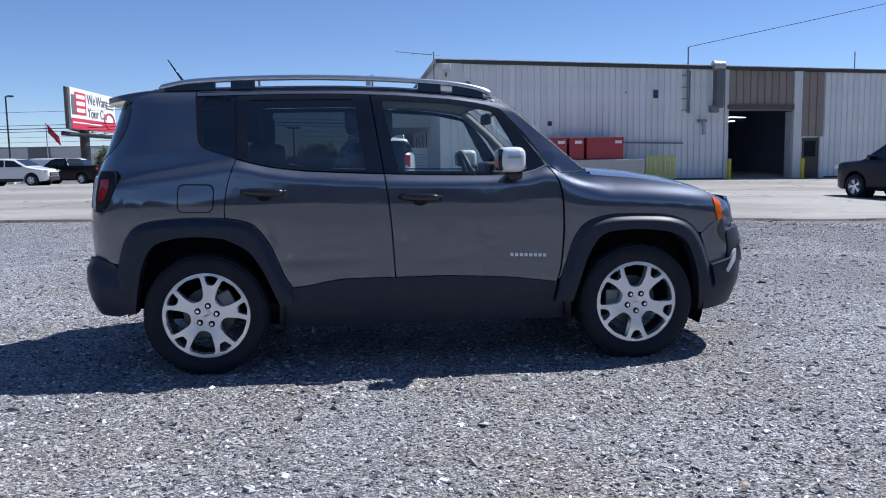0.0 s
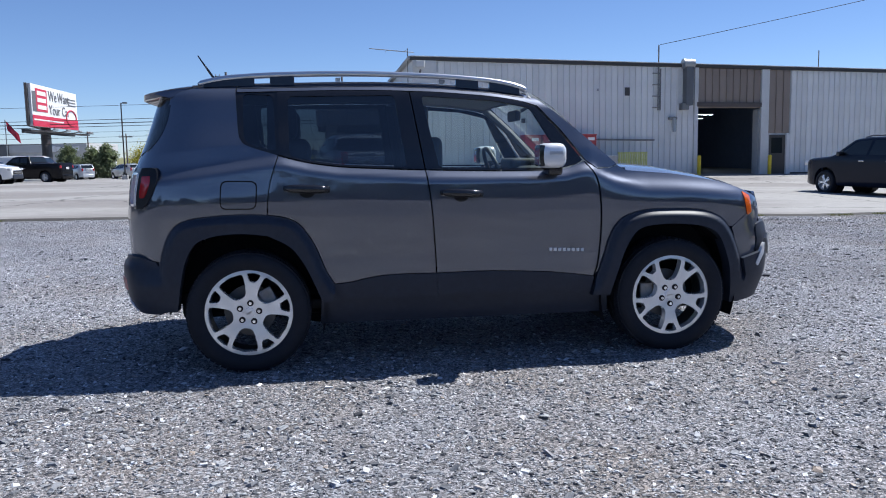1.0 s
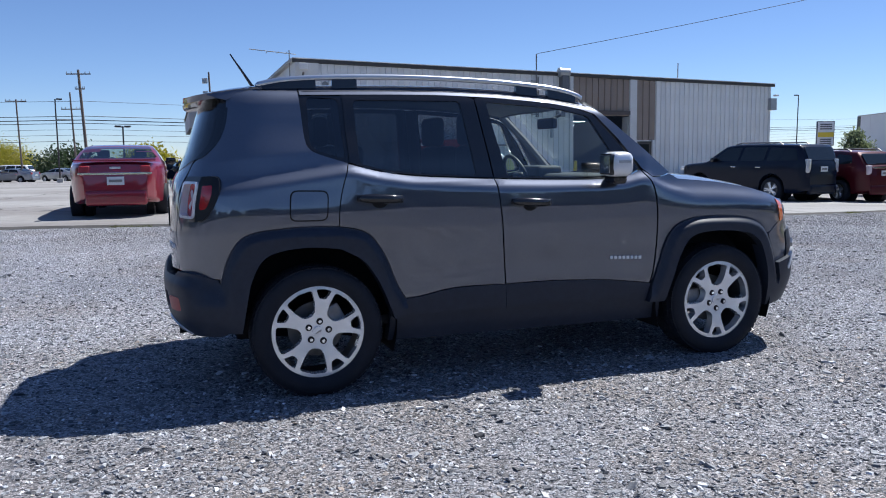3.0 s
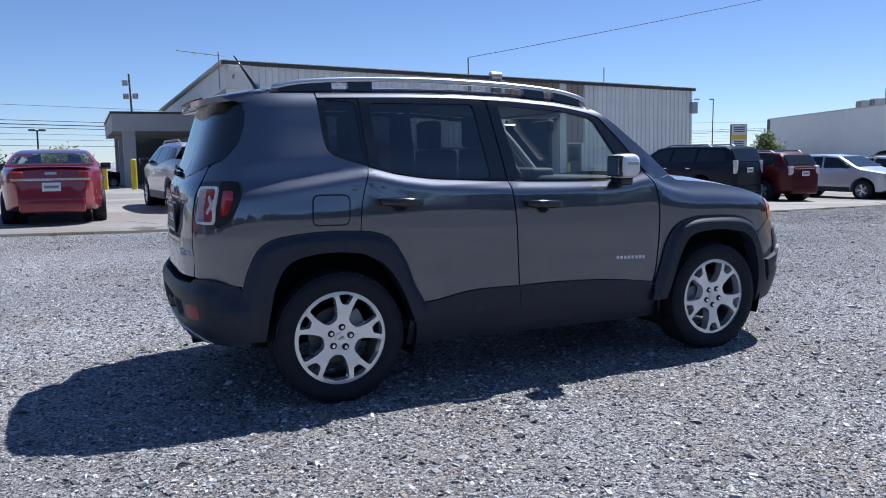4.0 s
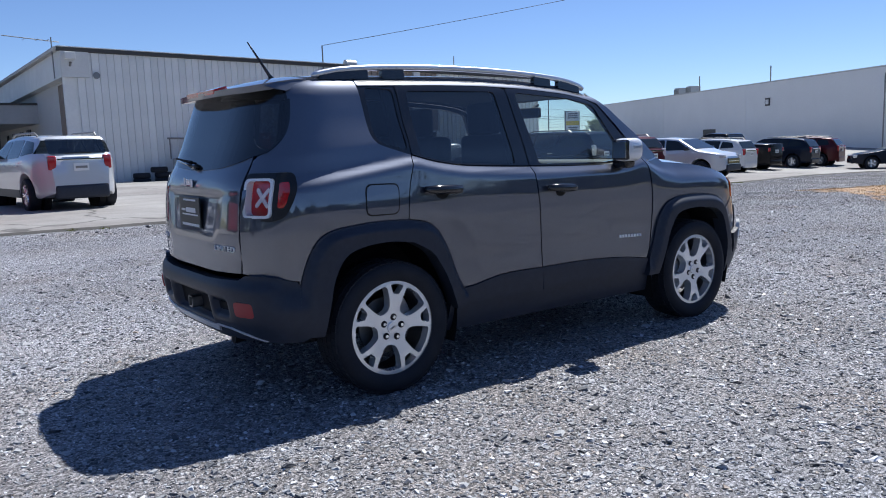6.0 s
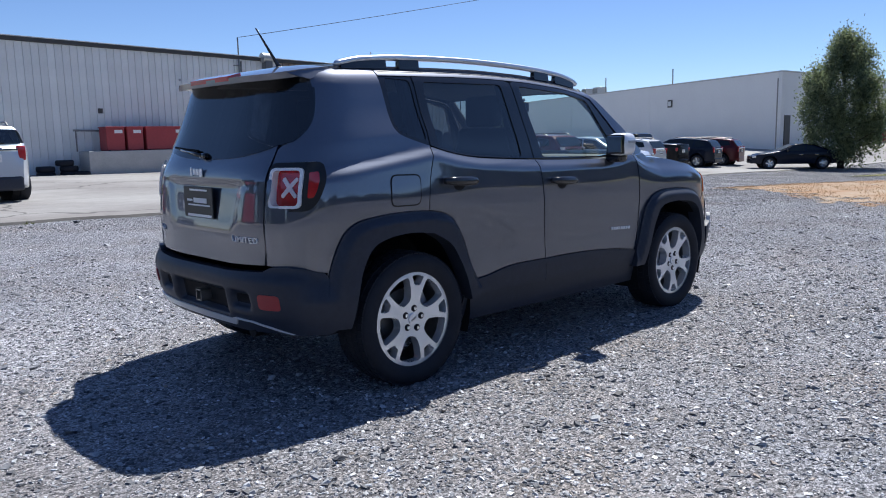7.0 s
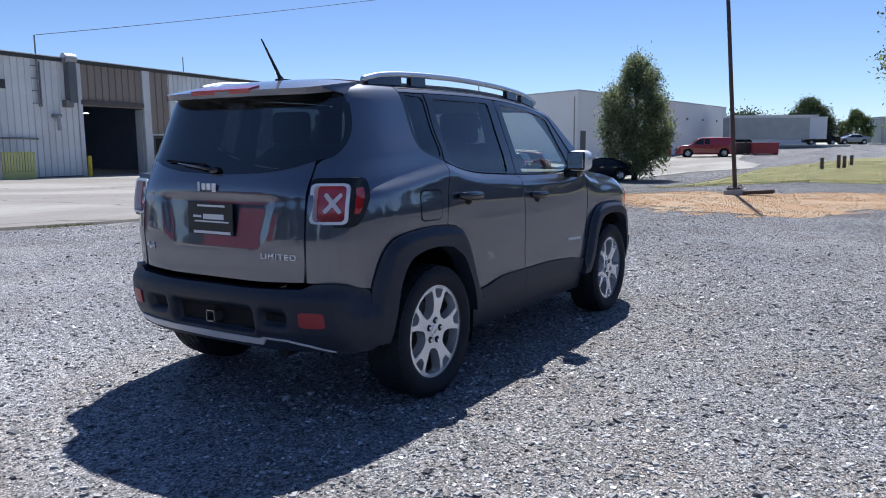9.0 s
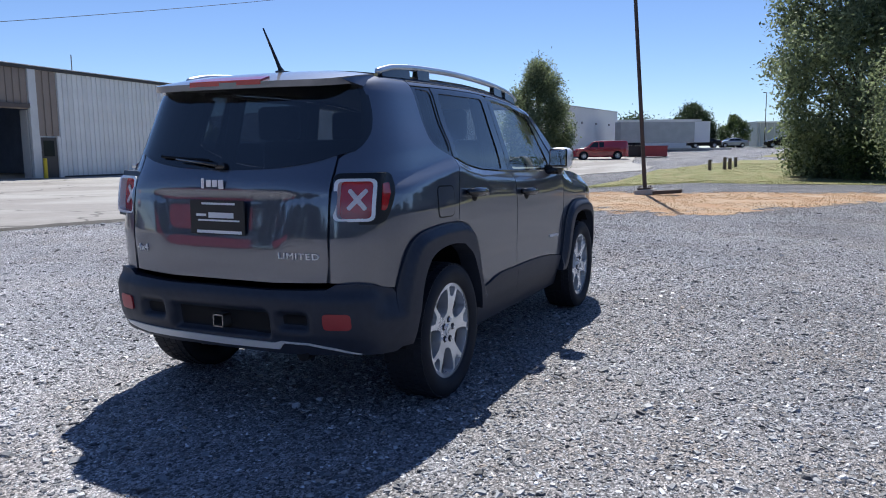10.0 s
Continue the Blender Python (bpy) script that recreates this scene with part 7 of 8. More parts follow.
A, B = Vector((-27.11, 72.37, 0)), Vector((-27.21, 86.36, 0))
way = (B - A).normalized()
bb = thing("billboard", "large white and red billboard reading We Want Your Car", "billboard", Matrix.Translation((A.x, A.y, -0.61)) @ Matrix.Rotation(math.atan2(way.y, way.x), 4, "Z") @ Matrix.Diagonal(((B - A).length / 7.02, 1, 1.089, 1)))
BL = 7.02
face = part("panel", box((BL, 0.25, 3.60), (BL / 2, 0.14, 6.26), 0.02), SIGN_WHITE, bb)
part("red_band", box((BL, 0.02, 0.95), (BL / 2, -0.005, 4.95)), SIGN_RED, face)
part("white_stripe", box((BL * 0.62, 0.02, 0.12), (BL * 0.33, -0.022, 5.05)), SIGN_WHITE, face)
part("logo_block", box((1.55, 0.02, 1.95), (1.35, -0.01, 6.75), 0.0), SIGN_RED, face)
for k in range(3):
    part("logo_bar", box((1.2, 0.02, 0.36), (1.35, -0.025, 7.35 - 0.6 * k)), SIGN_WHITE, face)
part("logo_shadow", box((0.5, 0.02, 1.7), (0.35, -0.01, 6.6)), SIGN_GREY, face)
RX = Matrix.Rotation(radians(90), 4, "X")
for word, wx, wz, tall_ in (("We", 2.35, 6.85, 1.25), ("Want", 3.72, 6.85, 1.25), ("Your", 2.35, 5.65, 1.2), ("Car", 4.30, 5.65, 1.2)):
    text_mesh(word, 1.05, SIGN_GREY, "word", face, Matrix.Translation((wx, -0.02, wz)) @ RX @ Matrix.Diagonal((0.78, tall_, 1, 1)))
for k in range(3):
    part("small_print", box((1.3, 0.02, 0.10), (BL - 0.95, -0.01, 7.35 - 0.28 * k)), SIGN_GREY, face)
ringb = bmesh.new()
tube([(BL - 1.15 + 0.85 * math.cos(a), -0.02, 5.55 + 0.75 * math.sin(a)) for a in np.linspace(0, 2 * math.pi, 25)], 0.07, 6, ringb, cap=False)
part("red_ring", ringb, SIGN_RED, face)
bp_ = part("back_panel", box((BL, 0.2, 3.60), (BL / 2, 0, 6.26), 0.02), DARK_STEEL, bb)
bp_.matrix_basis = Matrix.Translation((-0.25, 0.3, 0)) @ Matrix.Rotation(radians(24), 4, "Z")
part("column", rod((BL * 0.48, 1.1, -1.2), (BL * 0.48, 1.1, 6.0), 0.42, sides=20), DARK_STEEL, bb)
part("catwalk", box((BL + 2.2, 0.7, 0.12), (BL / 2 - 0.3, -0.35, 4.02)), DARK_STEEL, bb)
part("beam", box((BL + 0.6, 0.3, 0.35), (BL / 2, 0.7, 4.05)), DARK_STEEL, bb)
for k in range(4):
    q = 0.6 + k * (BL - 1.2) / 3
    part("lamp_arm", rod((q, -0.6, 4.05), (q, -1.5, 4.15), 0.04), DARK_STEEL, bb)
    part("sign_lamp", box((0.45, 0.25, 0.2), (q, -1.55, 4.2), 0.05), GALV, bb)

# low restaurant far left, plain shapes for its marks
rest = thing("restaurant", "low grey flat roofed restaurant far behind the lot", "building", Matrix.Translation((-45, 112, -1.3)) @ Matrix.Rotation(radians(-8), 4, "Z"))
part("wall", box((22, 10, 3.4), (3, 0, 1.7), 0.03), GREY_WALL, rest)
part("parapet", box((22.4, 10.4, 1.2), (3, 0, 3.9), 0.05), GREY_WALL, rest)
part("sign_panel", box((3.0, 0.2, 1.6), (2.4, -5.25, 3.6)), SIGN_GREY, rest)
for k in range(8):
    part("sign_bar", box((0.5, 0.1, 0.75 if k in (0, 2) else 0.55), (8.6 + k * 0.62, -5.25, 3.8)), SIGN_WHITE, rest)
for k in range(6):
    part("window", box((1.8, 0.1, 1.5), (-5 + k * 2.6, -5.05, 1.5)), WINDOW, rest)
flag = thing("flag", "red flag on a thin pole", "flag", Matrix.Translation((-34.2, 85, -1.2)))
part("pole", rod((0, 0, 0), (0, 0, 6.6), 0.05), GALV, flag)
bm = bmesh.new()
rows = [[bm.verts.new((0.05 + 0.25 * i + 0.05 * j, 0.12 * math.sin(i * 1.3), 6.5 - 0.35 * j - 0.28 * i)) for i in range(6)] for j in range(4)]
for a, b in zip(rows, rows[1:]):
    for i in range(5):
        bm.faces.new((a[i], a[i + 1], b[i + 1], b[i]))
part("cloth", bm, SIGN_RED, flag)
# tall shop sign on the right
sg = thing("shop_sign", "tall white and yellow roadside shop sign", "sign", Matrix.Translation((71.6, 68.8, -0.42)) @ Matrix.Rotation(radians(-32), 4, "Z"))
part("panel", box((1.75, 0.5, 2.7), (0, 0, 3.9), 0.04), SIGN_WHITE, sg)
part("frame", box((1.95, 0.4, 2.9), (0, 0.08, 3.9), 0.04), SIGN_GREY, sg)
part("yellow_band", box((1.7, 0.04, 0.55), (0, -0.27, 3.75)), SIGN_YELLOW, sg)
for k in range(3):
    part("sign_bar", box((1.3, 0.04, 0.14), (0, -0.28, 4.95 - 0.26 * k)), SIGN_GREY, sg)
    part("sign_bar", box((1.2, 0.04, 0.12), (0, -0.28, 3.2 - 0.24 * k)), SIGN_GREY, sg)
for q in (-0.7, 0.7):
    part("post", rod((q, 0.1, 0), (q, 0.1, 2.6), 0.09), DARK_STEEL, sg)

# trailer, skips, posts, far shed
tr = thing("box_trailer", "pale grey box trailer standing behind the lane", "trailer", Matrix.Translation((98.4, 14.6, 1.80)) @ Matrix.Rotation(math.atan2(-9.5, 5.2), 4, "Z"))
part("box", box((11.6, 2.5, 2.6), (0, 0, 1.40), 0.03), GALV, tr)
part("white_end", box((2.0, 2.52, 2.55), (4.75, 0, 1.41), 0.03), SIGN_WHITE, tr)
part("roof_edge", box((11.7, 2.56, 0.10), (0, 0, 2.72)), PALE, tr)
part("rear_step", box((0.3, 2.3, 0.5), (-5.5, 0, -0.15)), DARK_STEEL, tr)
for q in (-4.6, -3.4):
    for s in (-1, 1):
        part("wheel", rod((q, s * 0.75, -0.35), (q, s * 1.2, -0.35), 0.5, sides=20), RUBBER, tr)
bank = link("loading_bank", box((1.6, 14.0, 1.3), (100.0, 13.0, 0.55), 0.05, rot=(0, 0, 29)), CONCRETE)
tagged(bank, "low concrete bank beneath the trailer", "bank")
for x, y, w, mat, lab in ((84.5, 13.1, 2.6, RED_TANK, "faded red waste skip beside the lane"), (85.0, 15.6, 1.9, DARK_STEEL, "dark green waste skip beside the lane"), (80.5, 24.5, 5.0, RED_TANK, "red container behind the truck")):
    sk = thing("waste_skip", lab, "skip", Matrix.Translation((x, y, ground_z(x, y))) @ Matrix.Rotation(radians(-70), 4, "Z"), "waste skips")
    part("bin", box((w, 1.6, 1.1), (0, 0, 0.65), 0.05), mat, sk)
    part("rim", box((w + 0.12, 1.72, 0.12), (0, 0, 1.22), 0.02), mat, sk)
    for q in (-0.4, 0.4):
        part("skid", box((0.15, 1.6, 0.12), (q * w, 0, 0.06)), DARK_STEEL, sk)
for k, (x, y, h) in enumerate(((55.1, 3.95, 0.82), (55.8, 2.99, 0.95), (55.9, 2.64, 0.85), (60.9, 2.64, 0.78))):
    po = thing("wooden_post", "short weathered dark wooden post in the lawn", "post", Matrix.Translation((x, y, ground_z(x, y))), "posts in the lawn")
    part("shaft", rod((0, 0, -0.2), (0.02, 0.01, h - 0.1), 0.13, 0.12, 9), WOOD, po)
    part("cap", rod((0.02, 0.01, h - 0.1), (0.02, 0.01, h - 0.02), 0.14, 0.11, 9), WOOD, po)
fs = thing("far_shed", "pale blue grey metal shed in the distance", "building", Matrix.Translation((153.2, 2.2, 1.3)) @ Matrix.Rotation(radians(-64), 4, "Z"))
part("wall", box((9.0, 8, 4.4), (0, 4, 2.2)), GALV, fs)
part("roof", box((9.4, 8.4, 0.3), (0, 4, 4.5)), PALE, fs)
for k in range(7):
    part("rib", box((0.08, 0.08, 4.3), (-4 + k * 1.33, -0.03, 2.2)), PALE, fs)
lamp_pole(136, 4.2, 9.0, 1.0)
fw = thing("far_warehouse", "pale long warehouse behind the trailer", "building", Matrix.Translation((121.7, 26.4, 1.0)) @ Matrix.Rotation(radians(-66), 4, "Z"))
part("wall", box((30, 10, 4.6), (0, 8, 2.3)), WHITE_WALL, fw)
part("roof", box((30.4, 10.4, 0.3), (0, 8, 4.7)), PALE, fw)

# ---- plants ----
def leaf_material(name, dark, light):
    m = bpy.data.materials.new(name)
    m.use_nodes = True
    nt = m.node_tree
    b = nt.nodes["Principled BSDF"]
    b.inputs["Roughness"].default_value = 0.55
    geo = nt.nodes.new("ShaderNodeNewGeometry")
    ramp = nt.nodes.new("ShaderNodeValToRGB")
    ramp.color_ramp.elements[0].color, ramp.color_ramp.elements[1].color = (*dark, 1), (*light, 1)
    nt.links.new(geo.outputs["Random Per Island"], ramp.inputs[0])
    nt.links.new(ramp.outputs[0], b.inputs["Base Color"])
    tl, mx = nt.nodes.new("ShaderNodeBsdfTranslucent"), nt.nodes.new("ShaderNodeMixShader")
    nt.links.new(ramp.outputs[0], tl.inputs[0])
    mx.inputs[0].default_value = 0.5
    nt.links.new(b.outputs[0], mx.inputs[1])
    nt.links.new(tl.outputs[0], mx.inputs[2])
    nt.links.new(mx.outputs[0], nt.nodes["Material Output"].inputs[0])
    return m


LEAF = leaf_material("green_leaves", (0.03, 0.058, 0.02), (0.14, 0.19, 0.06))
LEAF_AIRY = leaf_material("bright_green_leaves", (0.085, 0.115, 0.065), (0.31, 0.36, 0.19))
LEAF_YELLOW = leaf_material("yellow_green_leaves", (0.20, 0.19, 0.015), (0.46, 0.42, 0.04))
LEAF_FAR = leaf_material("far_leaves", (0.02, 0.04, 0.018), (0.06, 0.09, 0.04))
BARK = material("bark", (0.09, 0.07, 0.055), 0.9, grain=0.3, scale=14, bump=0.5)


def leaves(rng, centres, spread_, size, count, tall=1.0):
    """Many small pointed leaves in clumps round the centres, as one mesh."""
    centres = np.array(centres)
    pick = rng.integers(0, len(centres), count)
    p = centres[pick] + rng.normal(0, 1, (count, 3)) * spread_ * np.array((1, 1, tall))
    a = rng.normal(0, 1, (count, 3))
    a /= np.linalg.norm(a, axis=1)[:, None]
    b = np.cross(a, rng.normal(0, 1, (count, 3)))
    b /= np.linalg.norm(b, axis=1)[:, None]
    s = size * rng.uniform(0.6, 1.35, count)[:, None]
    n = np.cross(a, b)
    v = np.stack([p - a * s, p + b * s * 0.42 + n * s * 0.1, p + a * s, p - b * s * 0.42 + n * s * 0.1], 1).reshape(-1, 3)
    f = np.arange(count * 4).reshape(-1, 4)
    me = bpy.data.meshes.new("crown")
    me.from_pydata(v.tolist(), [], f.tolist())
    return me


def tree(name, label, x, y, height, radius, seed, mat=LEAF, count=14000, low=0.12, size=0.16, shape=1.0, spread_=0.42, clumps=110, lean=0.0, tall=1.0):
    rng = np.random.default_rng(seed)
    z = ground_z(x, y)
    t = thing(name, label, "tree" if height > 3 else "bush", Matrix.Translation((x, y, z)))
    bm = bmesh.new()
    tube([(0, 0, -0.2), (0.03, 0.02, height * 0.25), (0.05 + lean * 0.3, 0, height * 0.55), (lean * 0.6, 0.05, height * 0.9)], [radius * 0.085, radius * 0.065, radius * 0.04, 0.02], 10, bm)
    tips = []
    for k in range(clumps):
        h = low + (1 - low) * rng.random() ** 0.9
        prof = math.sin(math.pi * min(1, (h - low + 0.06) / (1.06 - low)) ** (0.75 / shape)) ** 0.65
        a = rng.random() * 2 * math.pi
        rr = radius * prof * (0.35 + 0.65 * rng.random() ** 0.5) * rng.uniform(0.82, 1.12)
        tips.append((rr * math.cos(a) + lean * h * 0.6, rr * math.sin(a), h * height * rng.uniform(0.96, 1.03)))
    for q in tips[::4]:
        h0 = max(0.12, q[2] / height - 0.18) * height
        tube([(0.03, 0.02, h0), (q[0] * 0.5, q[1] * 0.5, (h0 + q[2]) / 2), q], [radius * 0.025, radius * 0.016, 0.01], 5, bm)
    part("trunk", bm, BARK, t, smooth=True)
    me = leaves(rng, tips, spread_ * radius / 2.4, size, count, tall)
    me.materials.append(mat)
    cr = new("crown", me)
    cr.parent = t
    return t


tree("tree", "full green deciduous tree standing by the lot", 42.3, 12.9, 6.9, 2.3, 3, mat=LEAF_AIRY, count=42000, low=0.12, size=0.085, shape=0.92, clumps=120, spread_=0.21, tall=2.0)
tree("tree", "large dense green tree at the lawn's edge", 44.5, -5.6, 17.0, 5.5, 5, LEAF_AIRY, count=110000, low=0.0, size=0.125, clumps=430, spread_=0.20)
tree("tree", "pale green leafy tree overhanging the verge", 33.0, -7.3, 8.0, 2.3, 15, LEAF_AIRY, count=24000, low=0.06, size=0.085, clumps=150)
tree("bush", "low green bush at the foot of the trees", 45.0, -3.2, 2.8, 2.0, 8, count=12000, low=0.0, size=0.085, clumps=70)
tree("bush", "low green bush at the foot of the trees", 41.5, -5.6, 2.6, 2.0, 9, count=12000, low=0.0, size=0.085, clumps=70)
tree("tree", "round green tree beyond the far lane", 146.0, 17.0, 7.4, 5.0, 10, LEAF_FAR, 20000, 0.1, 0.20, 1.2, clumps=130, spread_=0.22)
tree("tree", "lighter green tree beyond the far lane", 149.3, 10.0, 5.6, 2.8, 11, LEAF, 12000, 0.05, 0.16, 1.1, clumps=90, spread_=0.25)
tree("tree", "distant green tree behind the warehouse", 158.0, 30.0, 5.6, 6.0, 12, LEAF_FAR, 8000, 0.1, 0.3, clumps=80)
tree("bush", "rounded yellow green tree beyond the lot", -26.3, 127.8, 3.6, 4.7, 13, LEAF_YELLOW, 20000, 0.2, 0.13, 0.9, clumps=110)
for k, (x, y, h, r) in enumerate(((-28.9, 88.0, 3.5, 1.2), (-26.6, 89.0, 3.1, 1.5), (-24.9, 88.0, 3.6, 1.2))):
    tree("tree", "slim green tree behind the billboard", x, y, h, r, 20 + k, LEAF_AIRY, 5000, 0.08, 0.16, clumps=60)
tree("bush", "low hedge beyond the parked cars", -16.0, 118.0, 2.7, 5.0, 30, LEAF_FAR, 7000, 0.0, 0.25, clumps=70)
tree("bush", "low yellow green bush by the canopy", -4.5, 78.0, 2.8, 3.0, 31, LEAF_YELLOW, 5000, 0.0, 0.2, clumps=50)
tree("bush", "leafy bush beside the white warehouse", 73.8, 66.6, 3.4, 1.9, 32, LEAF_AIRY, 5000, 0.0, 0.2, clumps=50)

# ---- verge, lawn, gravel stones ----
def patch_material(name, a, b, scale):
    m = material(name, a, 0.9, grain=0.3, scale=scale, bump=0.6, wear=0.1)
    nt = m.node_tree
    bs = nt.nodes["Principled BSDF"]
    tc = nt.nodes.new("ShaderNodeTexCoord")
    nz = nt.nodes.new("ShaderNodeTexNoise")
    nz.inputs["Scale"].default_value, nz.inputs["Detail"].default_value = 0.9, 6
    nt.links.new(tc.outputs["Object"], nz.inputs["Vector"])
    rp = nt.nodes.new("ShaderNodeValToRGB")
    rp.color_ramp.elements[0].position, rp.color_ramp.elements[1].position = 0.38, 0.64
    rp.color_ramp.elements[0].color, rp.color_ramp.elements[1].color = (*a, 1), (*b, 1)
    nt.links.new(nz.outputs[0], rp.inputs[0])
    nt.links.new(rp.outputs[0], bs.inputs["Base Color"])
    return m


DEAD = patch_material("dry_grass_soil", (0.29, 0.172, 0.092), (0.33, 0.25, 0.175), 30)
LAWN = patch_material("lawn_ground", (0.13, 0.15, 0.045), (0.22, 0.185, 0.085), 30)
STRAW = leaf_material("straw_blades", (0.25, 0.15, 0.07), (0.38, 0.265, 0.14))
BLADE = leaf_material("grass_blades", (0.06, 0.09, 0.02), (0.17, 0.165, 0.06))


def wobble(x, y, s=1.0):
    return noise.noise((x * 0.35 * s, y * 0.35 * s, 4.0)) * 1.1 + noise.noise((x * 1.4, y * 1.4, 9.0)) * 0.5


def in_dead(x, y):
    near = 10.2 + 1.5 * max(0.0, -y - 0.6) + 0.6 * max(0.0, y - 0.7) + 0.8 * wobble(x, y)
    far = 19.0 - 0.25 * y + 0.6 * wobble(y, x)
    inside = min(x - near, far - x, 6.2 - 0.12 * (x - 10) + 0.5 * wobble(x, y) - y, y + 26)
    ragged = noise.noise((x * 1.3, y * 1.3, 2.0)) + 0.7 * noise.noise((x * 4.0, y * 4.0, 6.0)) + 0.8 * noise.noise((x * 11.0, y * 11.0, 3.0))
    return inside > 0.15 and soft((inside + 0.6) / 2.6) + 0.62 * ragged > 0.40


def in_lawn(x, y):
    return 30.5 + 0.5 * wobble(x, y) < x < 95 and y < min(lot_edge(x) - 0.6, 13.2 - 0.05 * (x - 30), 8.5 if x < 60 else 7.5 - 0.22 * (x - 60)) + 0.3 * wobble(x, y) and y > -60


sheet("verge", list(np.arange(8, 26, 0.11)), list(np.arange(-20, 8, 0.11)), DEAD, 0.006, in_dead, "dry orange brown grass verge", "verge")
sheet("lawn", list(np.arange(28, 96, 0.6)), list(np.arange(-60, 13.5, 0.6)), LAWN, 0.02, in_lawn, "patchy green lawn", "lawn")
sheet("far_ground", spread(-2200, (110, 140), 2200, 6.0, 200), spread(-2200, (-60, -30), 2200, 6.0, 200), LAWN, 0.03, lambda x, y: x > 112 or y > 125 or y < -40, "distant grassy ground", "field")


def blades(name, label, mat, test, box_, count, h, w, seed):
    rng = np.random.default_rng(seed)
    pts = []
    while len(pts) < count:
        for x, y in rng.uniform((box_[0], box_[2]), (box_[1], box_[3]), (count, 2)):
            if test(x, y) and wobble(x * 2.2, y * 2.2) > -0.35:
                pts.append((x, y))
    pts = np.array(pts[:count])
    z = np.array([ground_z(x, y) for x, y in pts])
    a = rng.uniform(0, 2 * math.pi, count)
    hh = h * rng.uniform(0.4, 1.3, count)
    dx, dy = np.cos(a) * w, np.sin(a) * w
    lx, ly = rng.normal(0, 0.5, count) * hh, rng.normal(0, 0.5, count) * hh
    v = np.stack([np.stack([pts[:, 0] - dx, pts[:, 1] - dy, z + 0.01], 1), np.stack([pts[:, 0] + dx, pts[:, 1] + dy, z + 0.01], 1), np.stack([pts[:, 0] + lx, pts[:, 1] + ly, z + hh], 1)], 1).reshape(-1, 3)
    me = bpy.data.meshes.new(name)
    me.from_pydata(v.tolist(), [], np.arange(count * 3).reshape(-1, 3).tolist())
    me.materials.append(mat)
    tagged(new(name, me), label, "grass", kind="stuff")


blades("dry_grass", "dry straw coloured grass tufts on the verge", STRAW, in_dead, (9, 23, -14, 7), 16000, 0.03, 0.007, 41)
blades("grass", "short green and yellow grass on the lawn", BLADE, in_lawn, (29, 70, -14, 13), 45000, 0.055, 0.014, 42)
blades("edge_weeds", "thin weeds along the crumbling asphalt edge", BLADE, lambda x, y: abs(y - lot_edge(x) + 0.05) < 0.10 and noise.noise((x * 0.9, 7, 2)) > 0.12, (-8, 24, 8, 13), 1600, 0.05, 0.006, 43)


def stone_material():
    m = bpy.data.materials.new("loose_gravel")
    m.use_nodes = True
    nt = m.node_tree
    b = nt.nodes["Principled BSDF"]
    b.inputs["Roughness"].default_value = 0.6
    geo = nt.nodes.new("ShaderNodeNewGeometry")
    ramp = nt.nodes.new("ShaderNodeValToRGB")
    e = ramp.color_ramp.elements
    e[0].color, e[1].color = (0.040, 0.042, 0.050, 1), (0.80, 0.81, 0.85, 1)
    for p, c in ((0.25, (0.135, 0.142, 0.158)), (0.60, (0.265, 0.275, 0.295)), (0.84, (0.40, 0.41, 0.43)), (0.88, (0.33, 0.27, 0.22)), (0.93, (0.54, 0.555, 0.58))):
        k = e.new(p)
        k.color = (*c, 1)
    nt.links.new(geo.outputs["Random Per Island"], ramp.inputs[0])
    tc = nt.nodes.new("ShaderNodeTexCoord")
    nz = nt.nodes.new("ShaderNodeTexNoise")
    nz.inputs["Scale"].default_value = 120
    nt.links.new(tc.outputs["Object"], nz.inputs["Vector"])
    mul = nt.nodes.new("ShaderNodeMath")
    mul.operation = "MULTIPLY_ADD"
    mul.inputs[1].default_value, mul.inputs[2].default_value = 0.6, 0.7
    nt.links.new(nz.outputs[0], mul.inputs[0])
    sc = nt.nodes.new("ShaderNodeVectorMath")
    sc.operation = "SCALE"
    nt.links.new(ramp.outputs[0], sc.inputs[0])
    nt.links.new(mul.outputs[0], sc.inputs["Scale"])
    nt.links.new(sc.outputs[0], b.inputs["Base Color"])
    bp = nt.nodes.new("ShaderNodeBump")
    gl = nt.nodes.new("ShaderNodeMapRange")
    gl.inputs["From Min"].default_value, gl.inputs["From Max"].default_value = 0.75, 1.0
    gl.inputs["To Min"].default_value, gl.inputs["To Max"].default_value = 0.65, 0.25
    nt.links.new(geo.outputs["Random Per Island"], gl.inputs["Value"])
    nt.links.new(gl.outputs["Result"], b.inputs["Roughness"])
    bp.inputs["Strength"].default_value, bp.inputs["Distance"].default_value = 0.4, 0.004
    nt.links.new(nz.outputs[0], bp.inputs["Height"])
    nt.links.new(bp.outputs[0], b.inputs["Normal"])
    return m


STONES = stone_material()


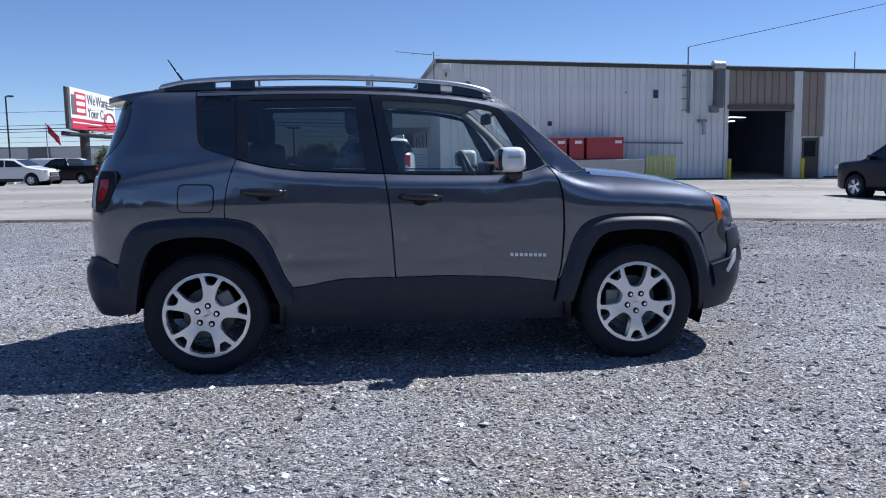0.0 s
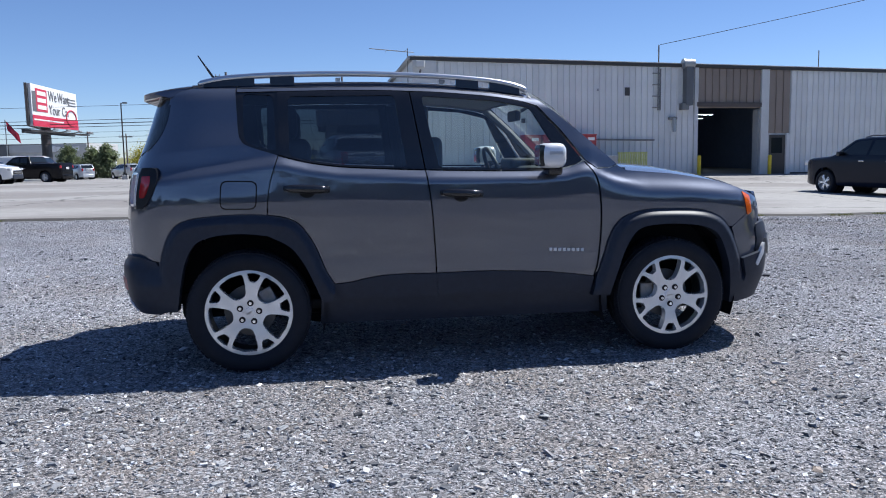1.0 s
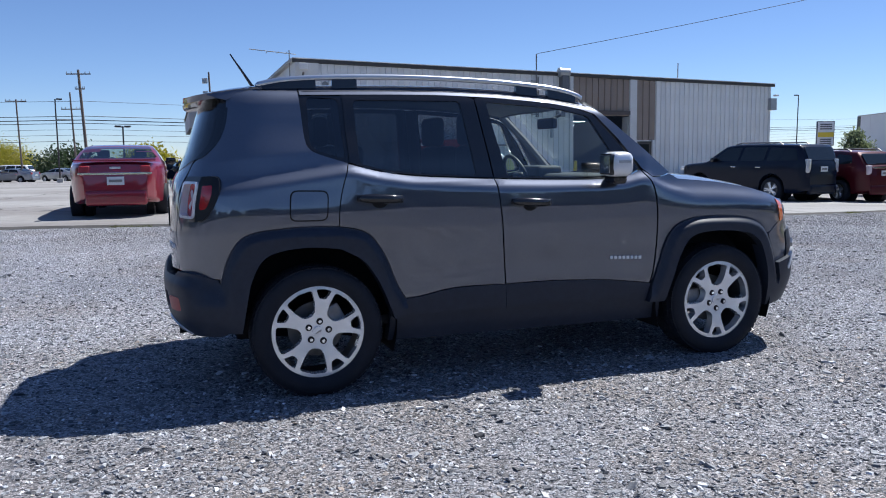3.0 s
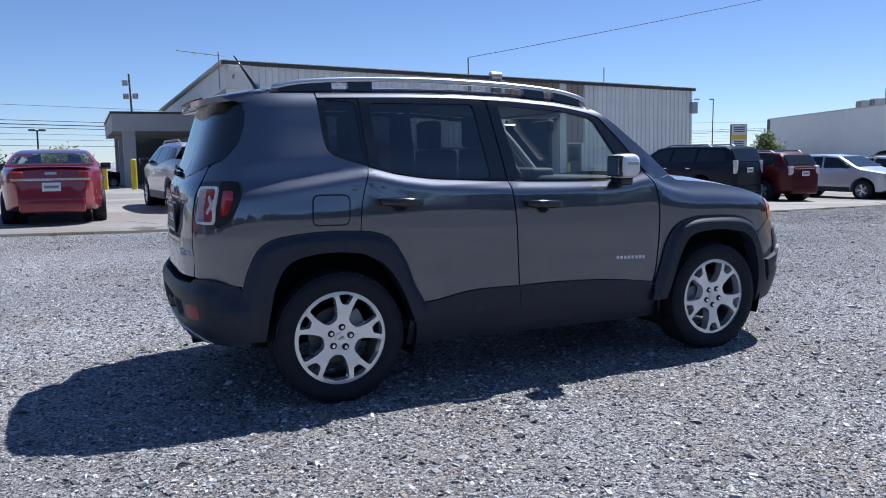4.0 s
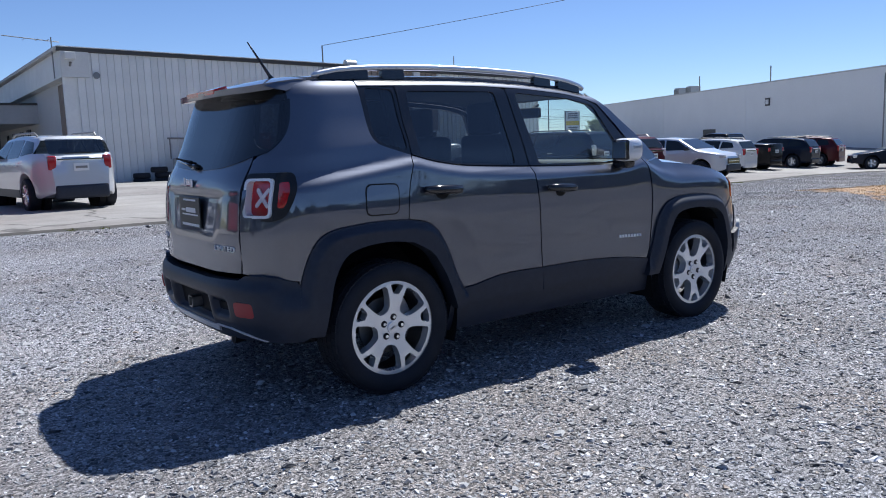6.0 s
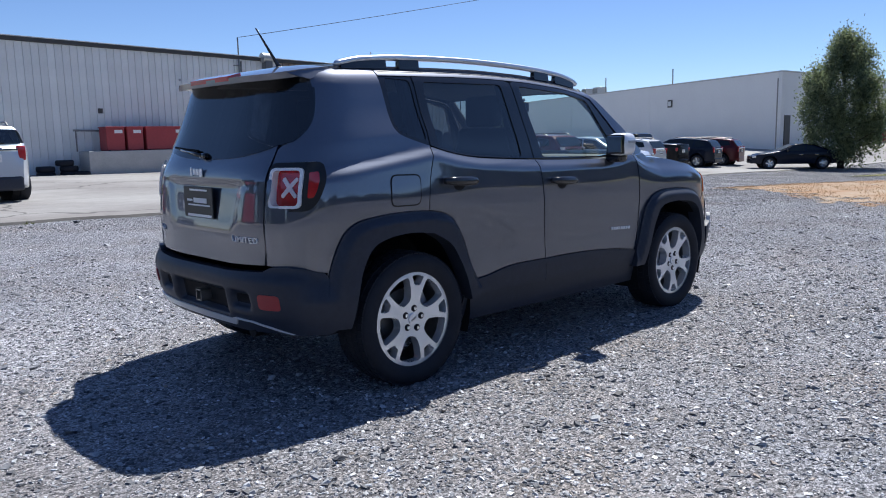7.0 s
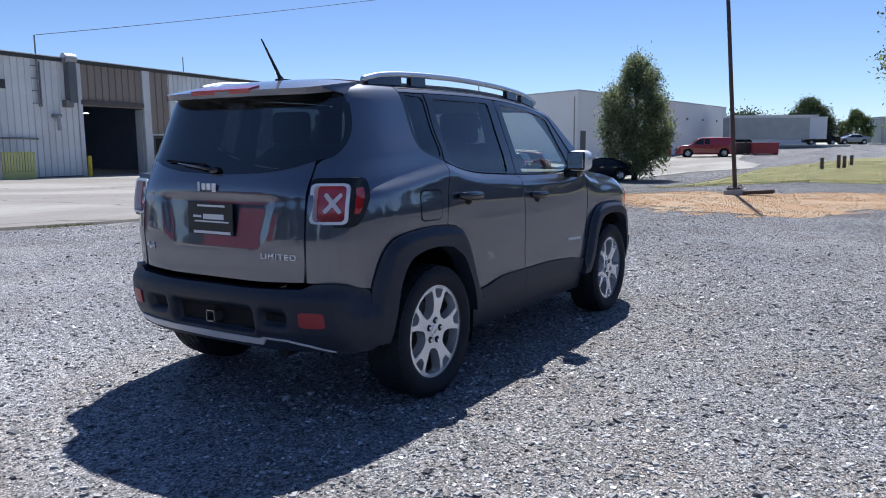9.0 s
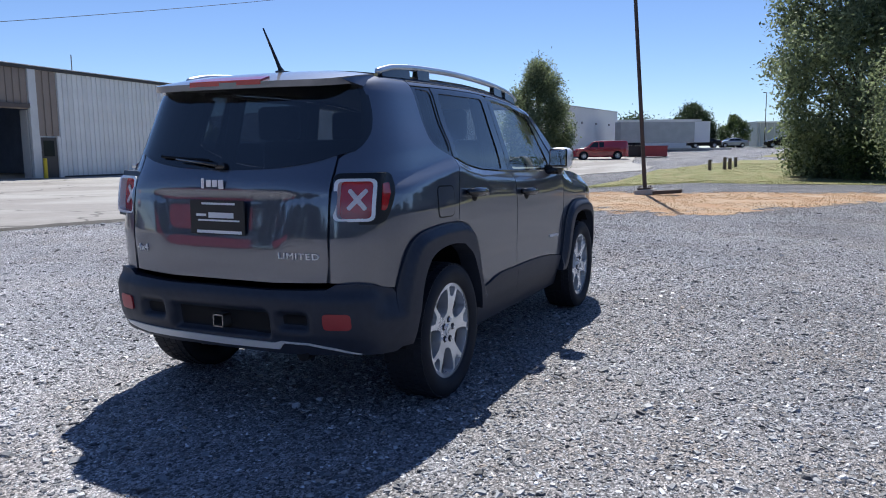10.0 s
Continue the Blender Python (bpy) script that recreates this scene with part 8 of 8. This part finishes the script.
def stones(name, count, box_, size, seed, dense):
    """Flat broken stones lying on the ground, each a skewed eight-cornered chip."""
    rng = np.random.default_rng(seed)
    xy = rng.uniform((box_[0], box_[2]), (box_[1], box_[3]), (count * 3, 2))
    d = np.array([dense(x, y) for x, y in xy])
    xy = xy[rng.random(len(xy)) < d][:count]
    n = len(xy)
    s = size * np.exp(rng.normal(0, 0.38, n))
    base = np.array([(-1, -1, -1), (1, -1, -1), (1, 1, -1), (-1, 1, -1), (-1, -1, 1), (1, -1, 1), (1, 1, 1), (-1, 1, 1)], float) * 0.5
    v = base[None] * (1 + rng.uniform(-0.42, 0.42, (n, 8, 3)))
    v[:, 4:, :2] *= rng.uniform(0.45, 0.9, (n, 1, 1))
    v *= np.stack([s * rng.uniform(0.8, 1.5, n), s * rng.uniform(0.6, 1.0, n), s * rng.uniform(0.20, 0.42, n)], 1)[:, None]
    tilt = rng.normal(0, 0.20, (n, 2))
    v[:, :, 2] += v[:, :, 0] * tilt[:, :1] + v[:, :, 1] * tilt[:, 1:]
    a = rng.uniform(0, 2 * math.pi, n)
    c, q = np.cos(a)[:, None], np.sin(a)[:, None]
    x, y = v[:, :, 0] * c - v[:, :, 1] * q, v[:, :, 0] * q + v[:, :, 1] * c
    z0 = np.array([ground_z(px, py) for px, py in xy])
    v = np.stack([x + xy[:, :1], y + xy[:, 1:], v[:, :, 2] + z0[:, None] + (s * 0.12)[:, None]], 2).reshape(-1, 3)
    f = np.array([(0, 3, 2, 1), (4, 5, 6, 7), (0, 1, 5, 4), (1, 2, 6, 5), (2, 3, 7, 6), (3, 0, 4, 7)])
    polys = (np.arange(n)[:, None, None] * 8 + f[None]).reshape(-1, 4)
    me = bpy.data.meshes.new(name)
    me.from_pydata(v.tolist(), [], polys.tolist())
    me.materials.append(STONES)
    return tagged(new(name, me), "loose angular grey gravel stones", "gravel", kind="stuff")


def near_dense(x, y):
    return clamp(1.25 - 0.16 * math.hypot(x + 1.2, (y + 2.6) * 1.1)) * (0.75 + 0.5 * noise.noise((x * 0.8, y * 0.8, 1)))


def off_lot(x, y):
    return 0.0 if y > lot_edge(x) - 0.03 else 1.0


stones("gravel_stones", 125000, (-6.5, 6.0, -5.2, 4.5), 0.0105, 51, near_dense)
stones("gravel_stones", 7000, (-7, 8, -5.2, 9.5), 0.020, 52, lambda x, y: off_lot(x, y) * (0.35 + 0.5 * clamp(1.2 - 0.12 * math.hypot(x, y + 2))))
stones("gravel_stones", 30000, (-8, 14, -5.2, 10.5), 0.015, 53, lambda x, y: off_lot(x, y) * (0.5 if not in_dead(x, y) else 0.25))

# trees and a red trailer on the side that only the paintwork mirrors
far_rng = np.random.default_rng(77)
for k in range(29):
    a = radians(132 + 7.5 * k + far_rng.uniform(-3, 3))
    d = far_rng.uniform(60, 74)
    tree("tree", "broad green tree across the road", d * math.cos(a), d * math.sin(a), far_rng.uniform(4.5, 8.5) * (1.5 if k < 6 else 1.0), far_rng.uniform(5.5, 8.0), 60 + k, LEAF_FAR, 3500, 0.0, 0.5, 1.2, clumps=80)
rt = thing("red_trailer", "plain red box trailer standing on the gravel", "trailer", Matrix.Translation((-17.5, 15.5, 0)) @ Matrix.Rotation(radians(50), 4, "Z"))
part("box", box((4.4, 2.4, 2.0), (-0.6, 0, 1.7), 0.04), RED_TANK, rt)
for q in (-1.9, -0.9):
    for sg_ in (-1, 1):
        part("wheel", rod((q, sg_ * 0.85, 0.42), (q, sg_ * 1.15, 0.42), 0.42, sides=20), RUBBER, rt)
part("chassis", box((4.2, 0.9, 0.3), (-0.6, 0, 0.62), 0.02), DARK_STEEL, rt)
